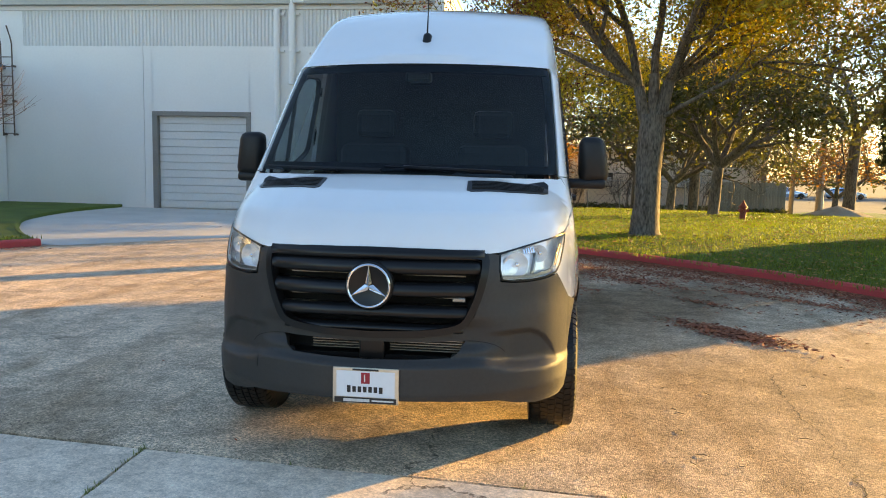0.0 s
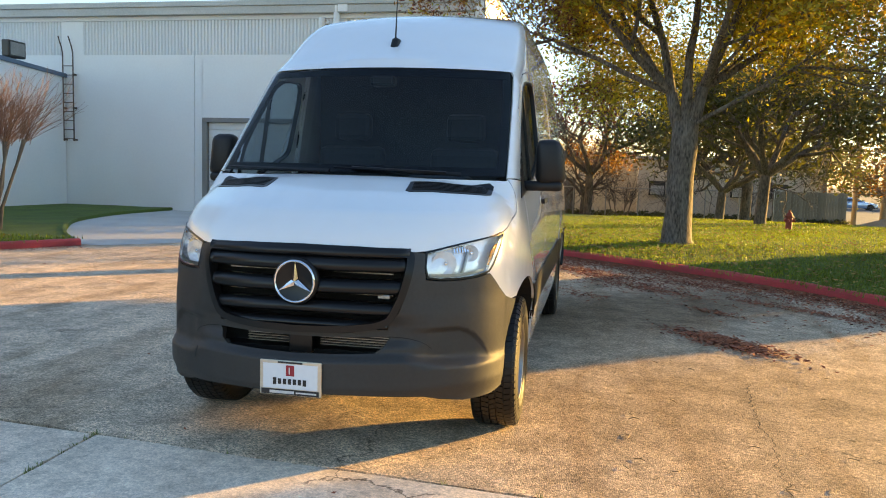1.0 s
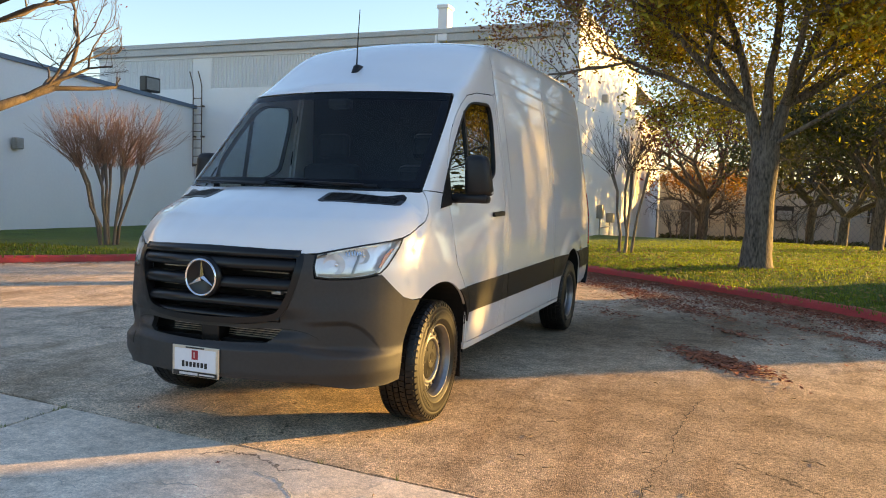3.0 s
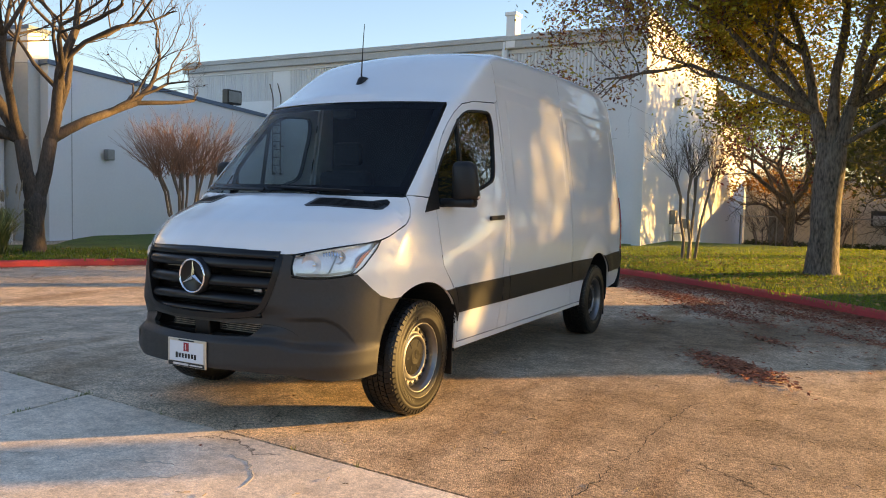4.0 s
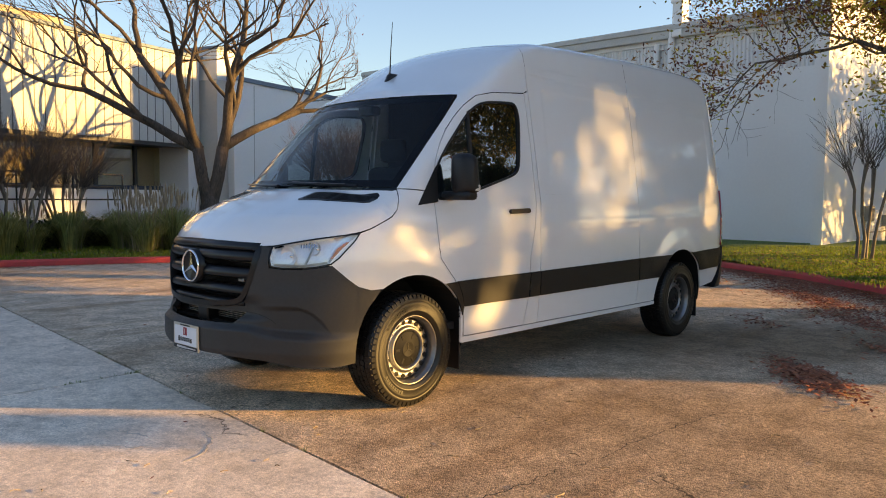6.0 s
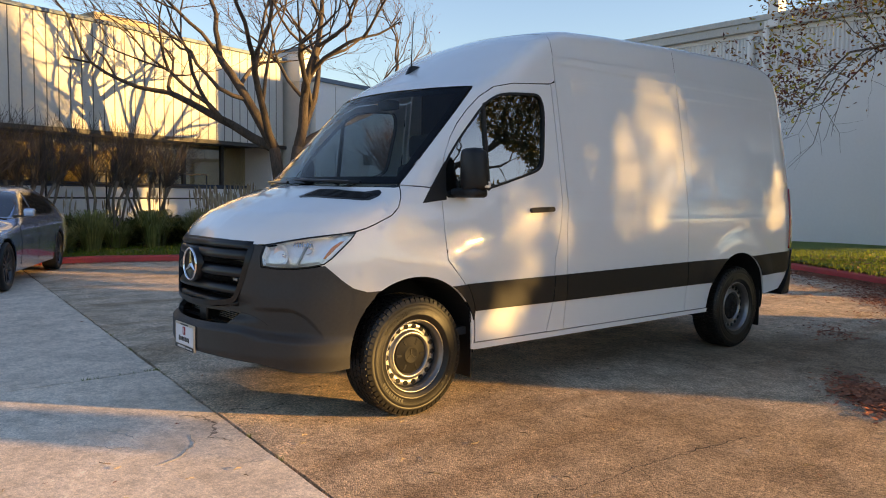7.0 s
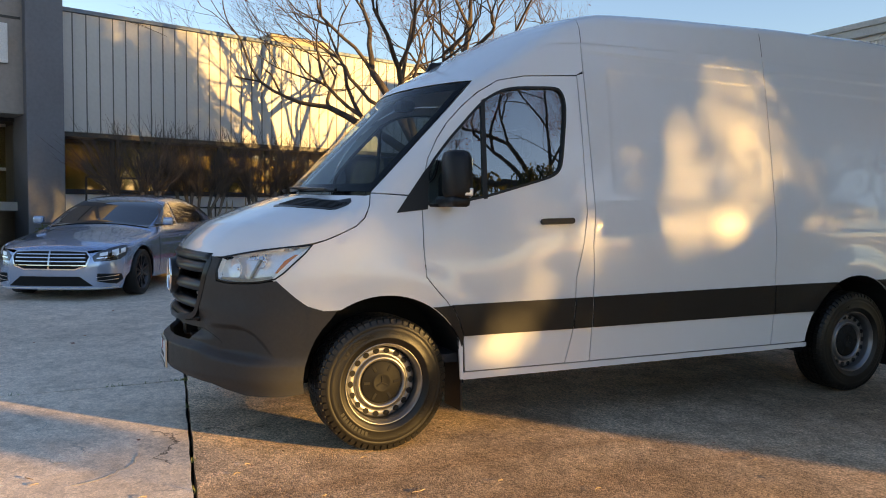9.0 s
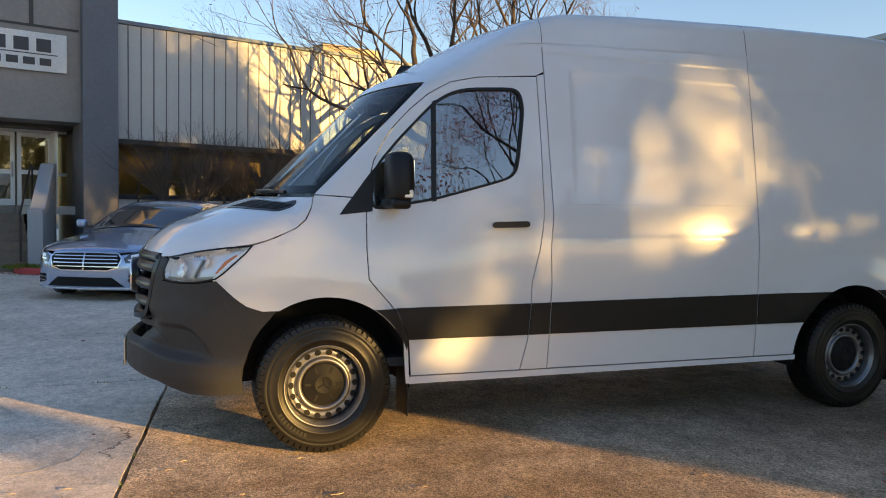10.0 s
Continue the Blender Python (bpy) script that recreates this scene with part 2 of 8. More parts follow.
def add_box(bm, lo, hi, bevel=0.0, m=None):
    c = [(a + b) / 2 for a, b in zip(lo, hi)]
    r = bmesh.ops.create_cube(bm, size=1.0, matrix=Matrix.LocRotScale(c, None, [b - a for a, b in zip(lo, hi)]))
    vs = r["verts"]
    if bevel:
        es = list({e for v in vs for e in v.link_edges})
        r2 = bmesh.ops.bevel(bm, geom=es, offset=bevel, segments=2, profile=0.5, affect="EDGES")
        vs = list({v for f in r2["faces"] for v in f.verts} | {v for v in vs if v.is_valid})
    if m is not None:
        bmesh.ops.transform(bm, matrix=m, verts=vs)
    return vs


def add_cyl(bm, a, b, r0, r1=None, n=12, caps=True):
    a, b = Vector(a), Vector(b)
    r1 = r0 if r1 is None else r1
    q = (b - a).to_track_quat("Z", "Y").to_matrix().to_4x4()
    bmesh.ops.create_cone(bm, cap_ends=caps, segments=n, radius1=r0, radius2=r1, depth=(b - a).length, matrix=Matrix.Translation((a + b) / 2) @ q)


def boxed(name, lo, hi, material, parent=None, bevel=0.0, m=None, label=""):
    bm = bmesh.new()
    add_box(bm, lo, hi, bevel, m)
    return part(name, bm, material, parent, label)


def tube(pts, radii, sides, verts, faces, close=True):
    """A tapered tube along pts, added to verts and faces."""
    base, k = len(verts), len(pts)
    up = Vector((0.3, 0.5, 0.81)).normalized()
    for i, p in enumerate(pts):
        d = (pts[min(i + 1, k - 1)] - pts[max(i - 1, 0)])
        d = d.normalized() if d.length > 1e-6 else Vector((0, 0, 1))
        a = d.cross(up)
        a = a.normalized() if a.length > 1e-3 else d.orthogonal().normalized()
        b = d.cross(a)
        for j in range(sides):
            t = 2 * math.pi * j / sides
            verts.append(p + (a * math.cos(t) + b * math.sin(t)) * radii[i])
    for i in range(k - 1):
        for j in range(sides):
            a0, a1 = base + i * sides + j, base + i * sides + (j + 1) % sides
            faces.append((a0, a1, a1 + sides, a0 + sides))
    if close:
        faces.append(tuple(base + (k - 1) * sides + j for j in range(sides)))


def interp(x, table):
    return float(np.interp(x, [a for a, _ in table], [b for _, b in table]))


def smooth_curve(pts, n):
    """A Catmull-Rom line through pts, n pieces for each stretch."""
    P = [Vector(p) for p in pts]
    P = [P[0] * 2 - P[1]] + P + [P[-1] * 2 - P[-2]]
    out = []
    for i in range(1, len(P) - 2):
        for j in range(n):
            t = j / n
            a, b, c, d = P[i - 1], P[i], P[i + 1], P[i + 2]
            out.append(0.5 * ((2 * b) + (c - a) * t + (2 * a - 5 * b + 4 * c - d) * t * t + (3 * b - a - 3 * c + d) * t ** 3))
    out.append(P[-2])
    return out


# ---- ground, kerbs, lawns ----
def smoothstep(a, b, x):
    t = max(0.0, min(1.0, (x - a) / (b - a)))
    return t * t * (3 - 2 * t)


def lawn_z(x, y):
    """The right-hand lawn: a low mound whose far side falls away to the street."""
    return 0.115 + 0.10 * smoothstep(8.5, 13, y + 0.35 * x) - 1.35 * smoothstep(21.5, 36, y + 0.1 * x)


def sheet(name, xs, ys, zf, material):
    vs = [(x, y, zf(x, y)) for y in ys for x in xs]
    k = len(xs)
    fs = [(j * k + i, j * k + i + 1, (j + 1) * k + i + 1, (j + 1) * k + i) for j in range(len(ys) - 1) for i in range(k - 1)]
    return raw(name, vs, fs, material, smooth=True)


g_steps = [-900, -300, -120, -70, -45, -30, -20, -10, 0, 10, 16, 20, 24, 28, 32, 36, 42, 55, 80, 140, 300, 900]
tagged(sheet("ground", g_steps, g_steps, lambda x, y: -0.15 - (1.25 * smoothstep(19, 34, y + 0.1 * x) if x > -3 else 0.0), M_EARTH), "dull brown bare earth and far ground around the lot", "ground", kind="structure")

# concrete lot: slabs that meet at open joints
jd = Vector((0.9959, -0.0906))
jn = Vector((0.0906, 0.9959))
J0 = Vector((-1.2, -0.85))


def wavy(a, b, n, amp, seed):
    rng = random.Random(seed)
    a, b = Vector(a), Vector(b)
    nrm = Vector((-(b - a).y, (b - a).x)).normalized()
    return [a + (b - a) * i / n + nrm * (rng.uniform(-amp, amp) if 0 < i < n else 0) for i in range(n + 1)]


def slab(name, outline, parent, material=M_CONC):
    bm = bmesh.new()
    top = [bm.verts.new((p[0], p[1], 0.0)) for p in outline]
    f = bm.faces.new(top)
    r = bmesh.ops.extrude_face_region(bm, geom=[f])
    bmesh.ops.translate(bm, vec=(0, 0, -0.12), verts=[v for v in r["geom"] if isinstance(v, bmesh.types.BMVert)])
    return part(name, bm, material, parent)


pave = raw("pavement", [(-45, -45, -0.1), (45, -45, -0.1), (45, 19, -0.1), (-45, 19, -0.1)], [(0, 1, 2, 3)], M_JOINT)
tagged(pave, "worn exposed-aggregate concrete parking lot with open dark joints", "pavement", kind="structure")
GAP = 0.0105
long_hi = wavy(J0 - jd * 40 + jn * GAP, J0 + jd * 40 + jn * GAP, 420, 0.006, 3)
slab("slab", [(p.x, p.y) for p in long_hi] + [(45, 19), (-45, 19)], pave)
short_dir = Vector((0.045, -0.999))
S0 = J0 - jn * GAP
lo_left = wavy(J0 - jd * 40 - jn * GAP, S0 - jd * 0.008, 200, 0.006, 5)
lo_right = wavy(S0 + jd * 0.008, J0 + jd * 40 - jn * GAP, 200, 0.006, 6)
cut_l = wavy(S0 - jd * 0.0075, S0 - jd * 0.0075 + short_dir * 40, 200, 0.005, 7)
cut_r = wavy(S0 + jd * 0.0075, S0 + jd * 0.0075 + short_dir * 40, 200, 0.005, 8)
slab("slab", [(p.x, p.y) for p in lo_left] + [(p.x, p.y) for p in cut_l[1:]] + [(-45, -42)], pave, M_CONCS)
slab("slab", [(p.x, p.y) for p in lo_right] + [(45, -44)] + [(p.x, p.y) for p in reversed(cut_r[1:])], pave, M_CONCS)

def crack(points, width, seed, material, name="crack", z=0.0016, ridge=0.0):
    """A jagged hairline along points, laid on the slab."""
    rng = random.Random(seed)
    vs, fs = [], []
    pts = [Vector((x, y, z)) for x, y in points]
    line = []
    for a, b in zip(pts[:-1], pts[1:]):
        k = max(2, int((b - a).length / 0.035))
        nrm = Vector((-(b - a).y, (b - a).x, 0)).normalized()
        line += [a.lerp(b, i / k) + nrm * rng.gauss(0, 0.012) for i in range(k)]
    line.append(pts[-1])
    for i, p in enumerate(line):
        d = line[min(i + 1, len(line) - 1)] - line[max(i - 1, 0)]
        nrm = Vector((-d.y, d.x, 0)).normalized() * width * rng.uniform(0.3, 1.2) * (0.3 if i in (0, len(line) - 1) else 1)
        vs += [p - nrm, p + Vector((0, 0, ridge * rng.uniform(0.5, 1.2))), p + nrm]
        if i:
            k = 3 * i
            fs += [(k - 3, k - 2, k + 1, k), (k - 2, k - 1, k + 2, k + 1)]
    return raw(name, vs, fs, material, pave)


crack([(2.48, 1.3), (2.40, 0.75), (2.36, 0.31), (2.38, 0.0), (2.32, -0.36), (2.31, -0.68), (2.24, -1.1)], 0.0035, 1, M_JOINT)
crack([(2.36, 0.31), (2.62, 0.12), (2.95, 0.05)], 0.002, 2, M_JOINT)
crack([(4.3, 2.2), (3.9, 1.7), (3.75, 1.1), (3.5, 0.7)], 0.0022, 3, M_JOINT)
M_SCUFF = mat("pale_scuffed_concrete", (0.56, 0.50, 0.44), (0.48, 0.43, 0.37), 0.8, 4, 60)
crack([(0.49, -1.27), (0.645, -1.31), (0.835, -1.445), (0.88, -1.60)], 0.005, 4, M_SCUFF, "scuff_mark", ridge=0.0015)
crack([(0.05, -1.645), (0.19, -1.572), (0.39, -1.546)], 0.006, 5, M_SCUFF, "scuff_mark", ridge=0.0015)
crack([(0.30, -1.78), (0.46, -1.70), (0.52, -1.60)], 0.004, 6, M_SCUFF, "scuff_mark", ridge=0.0015)
crack([(-0.6, -1.9), (-0.3, -1.75), (-0.1, -1.80)], 0.004, 7, M_SCUFF, "scuff_mark", ridge=0.0015)
crack([(-2.3, -1.75), (-2.1, -2.2), (-1.7, -2.7)], 0.002, 8, M_JOINT)

KERB_R = smooth_curve([(-7.4, 18.6, 0), (-6.6, 15.8, 0), (-4.6, 13.4, 0), (-2.7, 12.15, 0), (-1.6, 11.4, 0), (-0.33, 10.6, 0), (0.72, 9.78, 0), (1.6, 9.05, 0), (2.95, 7.72, 0), (4.1, 6.45, 0), (4.9, 5.2, 0), (5.7, 3.7, 0), (6.6, 1.5, 0), (7.2, -1, 0), (7.8, -6, 0), (8.2, -16, 0)], 7)
KERB_L = smooth_curve([(-7.55, 7.6, 0), (-8.25, 6.45, 0), (-9.0, 5.6, 0), (-9.75, 4.5, 0), (-10.3, 3.3, 0), (-10.8, 1.9, 0), (-11.0, 0.6, 0), (-11.0, -1.2, 0), (-10.98, -2.6, 0), (-11.15, -3.3, 0), (-11.6, -3.7, 0), (-12.3, -3.8, 0)], 7)


def kerb(name, line, side, label):
    """A painted kerb, rounded at the top; line is the foot of its face, side the way to the lawn."""
    prof = [(0.0, -0.05), (0.0, 0.085), (0.012, 0.112), (0.035, 0.122), (0.13, 0.122), (0.15, 0.11), (0.15, -0.05)]
    vs, fs, k = [], [], len(prof)
    rng = random.Random(11)
    for i, p in enumerate(line):
        d = (line[min(i + 1, len(line) - 1)] - line[max(i - 1, 0)]).normalized()
        n = Vector((-d.y, d.x, 0)) * side
        j = rng.uniform(-0.005, 0.005)
        for a, z in prof:
            vs.append(p + n * (a + (j if 0 < a < 0.1 else 0)) + Vector((0, 0, z + (j if z > 0.05 else 0))))
    for i in range(len(line) - 1):
        for a in range(k - 1):
            fs.append((i * k + a, i * k + a + 1, (i + 1) * k + a + 1, (i + 1) * k + a))
    for e in (0, (len(line) - 1) * k):
        fs.append(tuple(e + a for a in range(k)))
    ob = raw(name, vs, fs, M_KERB)
    return tagged(ob, label, "kerb", kind="structure")


kerb("kerb_right", KERB_R, 1, "red painted concrete kerb with worn paint along the lawn")
kerb("kerb_left", KERB_L, -1, "red painted concrete kerb along the planting bed")


def lawn(name, edge, way, reach, zf, label):
    ds = [0.0, 0.1, 0.4, 1, 2, 3, 4.5, 6, 8, 10, 12.5, 15, 18, 21, 25, 30, 38, 50]
    ds = [d for d in ds if d <= reach]
    vs, fs, k = [], [], len(ds)
    for p in edge:
        for d in ds:
            x, y = p[0] + way[0] * (d + 0.12), p[1] + way[1] * (d + 0.12)
            vs.append((x, y, zf(x, y) - (0.012 if d == 0 else 0) + 0.02 * noise.noise((x * 0.6, y * 0.6, 0))))
    for i in range(len(edge) - 1):
        for a in range(k - 1):
            fs.append((i * k + a, i * k + a + 1, (i + 1) * k + a + 1, (i + 1) * k + a))
    return tagged(raw(name, vs, fs, M_GRASS, smooth=True), label, "lawn", kind="structure")


lawn("lawn_right", KERB_R, (0.62, 0.785), 50, lawn_z, "mown green lawn with yellow fallen leaves, rising in a low mound")
APRON_L = smooth_curve([(-12.2, 18.6, 0), (-12.1, 15.7, 0), (-11.3, 12.8, 0), (-10.2, 10.9, 0), (-8.8, 9.0, 0), (-7.65, 7.75, 0)], 6)
lawn("lawn_left", APRON_L + [Vector((-7.6, 7.68, 0))] + KERB_L[1:], (-1, 0.0), 6.5, lambda x, y: 0.10, "shaded green grass strip beside the white wall")
vs, fs = [], []
for i, p in enumerate(APRON_L):
    vs += [(p.x - 0.105, p.y, -0.06), (p.x - 0.105, p.y, 0.098), (p.x - 0.20, p.y, 0.112)]
    if i:
        k = 3 * i
        fs += [(k - 3, k, k + 1, k - 2), (k - 2, k + 1, k + 2, k - 1)]
tagged(raw("lawn_edge", vs, fs, M_GRASS), "mown green edge of the grass beside the drive", "edge", kind="structure")
ap = [(p.x - 0.13, p.y, 0.012) for p in APRON_L] + [(-7.3, 7.75, 0.006), (-5.2, 10.1, 0.006), (-3.6, 12.4, 0.006), (-6.6, 15.8, 0.012), (-7.4, 18.7, 0.012)]
tagged(raw("driveway_apron", ap, [tuple(range(len(ap)))], M_CONC2), "pale smooth concrete drive up to the roller door", "driveway", kind="structure")


# ---- warehouse ----
def corrugated(bm, x0, x1, y, z0, z1, pitch=0.115, depth=0.03):
    n = int((x1 - x0) / pitch) * 4
    prev = None
    for i in range(n + 1):
        x = x0 + (x1 - x0) * i / n
        d = -depth if i % 4 in (1, 2) else 0.0
        a, b = bm.verts.new((x, y + d, z0)), bm.verts.new((x, y + d, z1))
        if prev:
            bm.faces.new((prev[0], a, b, prev[1]))
        prev = (a, b)


def warehouse():
    h = tagged(empty("warehouse", pose(-9, 18.75, 0)), "tall white painted warehouse with corrugated eaves panels and roller door", "building")
    mi = Matrix.Translation((9, -18.75, 0))

    def put(name, bm, material, parent=h, label=""):
        bmesh.ops.transform(bm, matrix=mi if parent is h else Matrix.Identity(4), verts=bm.verts)
        return part(name, bm, material, parent, label)
    Y = 18.75
    dx0, dx1, dz = -11.3, -8.15, 3.02
    bm = bmesh.new()
    for lo, hi in (((-20.6, Y, -0.5), (-11.6, Y + 0.3, 5.05)), ((-11.585, Y, -0.5), (dx0, Y + 0.3, 5.05)), ((dx1, Y, -0.5), (-2.3, Y + 0.3, 5.05)), ((dx0 - 0.01, Y, dz), (dx1 + 0.01, Y + 0.3, 5.05)), ((-20.6, Y + 0.03, 5.04), (-2.3, Y + 0.3, 6.3))):
        add_box(bm, lo, hi)
    for x0, x1 in ((-20.65, -20.5), (-16.42, -15.6), (-6.9, -6.45), (-2.6, -2.3)):
        add_box(bm, (x0, Y - 0.004, 5.0), (x1, Y + 0.2, 6.3))
    add_box(bm, (-20.9, Y - 0.0, -0.5), (-20.6, Y + 18, 6.3))
    put("wall", bm, M_WHITE)
    for x0, x1 in ((-20.5, -16.42), (-15.6, -6.9), (-6.45, -2.6)):
        bm = bmesh.new()
        corrugated(bm, x0, x1, Y + 0.02, 5.05, 6.14)
        put("corrugated_panel", bm, M_WHITE2)
    bm = bmesh.new()
    add_box(bm, (-20.9, Y - 0.05, 6.14), (-2.1, Y + 0.3, 6.28), 0.01)
    put("soffit_trim", bm, M_WHITE2)
    bm = bmesh.new()
    add_box(bm, (-21.0, Y - 0.22, 6.28), (-2.1, Y + 0.3, 6.52), 0.015)
    add_box(bm, (-21.0, Y - 0.27, 6.52), (-2.1, Y + 0.3, 6.66), 0.015)
    put("fascia", bm, M_FASCIA)
    bm = bmesh.new()
    add_box(bm, (-21.0, Y - 0.2, 6.62), (-2.1, Y + 20, 6.70))
    put("roof", bm, M_FASCIA)
    bm = bmesh.new()
    for lo, hi in (((dx0 - 0.02, Y - 0.03, -0.1), (dx0 + 0.15, Y + 0.2, dz + 0.02)), ((dx1 - 0.10, Y - 0.03, -0.1), (dx1 + 0.05, Y + 0.2, dz + 0.02)), ((dx0 - 0.02, Y - 0.035, dz - 0.11), (dx1 + 0.05, Y + 0.2, dz + 0.03))):
        add_box(bm, lo, hi, 0.008)
    put("door_frame", bm, mat("taupe_frame", (0.27, 0.25, 0.235), rough=0.6))
    bm = bmesh.new()
    add_box(bm, (dx0 + 0.1, Y + 0.16, 0.0), (dx1 - 0.08, Y + 0.2, dz))
    door = put("roller_door", bm, M_WHITE2)
    door.matrix_parent_inverse = Matrix.Identity(4)
    n = 12
    for i in range(n):
        z0, z1 = 0.03 + i * (dz - 0.13) / n, 0.03 + (i + 1) * (dz - 0.13) / n - 0.012
        bm = bmesh.new()
        add_box(bm, (dx0 + 0.16 + 9, 0.10, z0), (dx1 - 0.11 + 9, 0.16, z1), 0.012)
        part("slat", bm, M_WHITE2, door)
    for x, z0, z1, r in ((-7.22, 0.5, 6.15, 0.09), (-6.74, 3.9, 6.5, 0.10)):
        bm = bmesh.new()
        add_cyl(bm, (x, Y - 0.13, z0), (x, Y - 0.13, z1), r)
        for z in (2.9, 4.9, 6.0):
            if z0 < z < z1:
                add_cyl(bm, (x, Y - 0.13, z - 0.03), (x, Y - 0.13, z + 0.03), r + 0.015)
                add_box(bm, (x - 0.03, Y - 0.12, z - 0.03), (x + 0.22, Y + 0.01, z + 0.03))
        put("downpipe", bm, M_WHITE)
    bm = bmesh.new()
    add_box(bm, (-6.68, Y - 0.25, 6.3), (-6.36, Y + 0.2, 7.38), 0.02)
    add_box(bm, (-6.72, Y - 0.29, 7.30), (-6.32, Y + 0.24, 7.42), 0.02)
    put("chimney", bm, M_WHITE)
    # end wall that faces the low sun
    bm = bmesh.new()
    add_box(bm, (-2.32, 18.1, -1.5), (-2.05, 30.5, 6.95))
    add_box(bm, (-2.32, 30.5, -1.5), (-2.055, 41.5, 5.35))
    put("end_wall", bm, M_WHITE)
    bm = bmesh.new()
    add_box(bm, (-2.36, 18.06, 6.95), (-2.0, 30.55, 7.05), 0.01)
    add_box(bm, (-2.36, 30.56, 5.35), (-2.0, 41.55, 5.45), 0.01)
    put("coping", bm, M_FASCIA)
    bm = bmesh.new()
    add_box(bm, (-2.06, 22.0, 0.78), (-1.85, 22.35, 1.25), 0.02)
    add_box(bm, (-2.06, 24.0, 0.6), (-1.8, 24.4, 0.95), 0.02)
    add_cyl(bm, (-1.95, 22.15, 0.0), (-1.95, 22.15, 0.8), 0.025)
    add_cyl(bm, (-1.95, 24.2, 0.0), (-1.95, 24.2, 0.6), 0.025)
    add_cyl(bm, (-1.95, 22.15, 0.45), (-1.95, 24.2, 0.45), 0.02)
    put("meter_box", bm, M_STEEL)
    bm = bmesh.new()
    add_box(bm, (-2.06, 22.1, 4.75), (-1.85, 22.4, 5.0), 0.03)
    put("wall_light", bm, M_FASCIA)
    # roof ladder
    return h


warehouse()


def roof_ladder():
    h = tagged(empty("roof_ladder", pose(-16.1, 18.6, 2.2)), "rusty steel ladder fixed high on the white wall", "ladder")
    for x in (-0.19, 0.19):
        vs, fs = [], []
        pts = [Vector((x, 0, 0)), Vector((x, 0, 2.9)), Vector((x - 0.03, -0.02, 3.1)), Vector((x - 0.14, -0.03, 3.45))]
        tube(pts, [0.022] * 4, 6, vs, fs)
        raw("rail", vs, fs, M_RUST, h)
    for i in range(9):
        bm = bmesh.new()
        add_cyl(bm, (-0.19, 0, 0.08 + i * 0.3), (0.19, 0, 0.08 + i * 0.3), 0.014, n=6)
        part("rung", bm, M_RUST, h)
    for z in (0.05, 1.1, 2.2):
        for x in (-0.19, 0.19):
            bm = bmesh.new()
            add_box(bm, (x - 0.03, -0.02, z - 0.03), (x + 0.03, 0.16, z + 0.03))
            part("bracket", bm, M_RUST, h)


roof_ladder()
M_B = pose(0, 0, 0, 0, 0, 16)


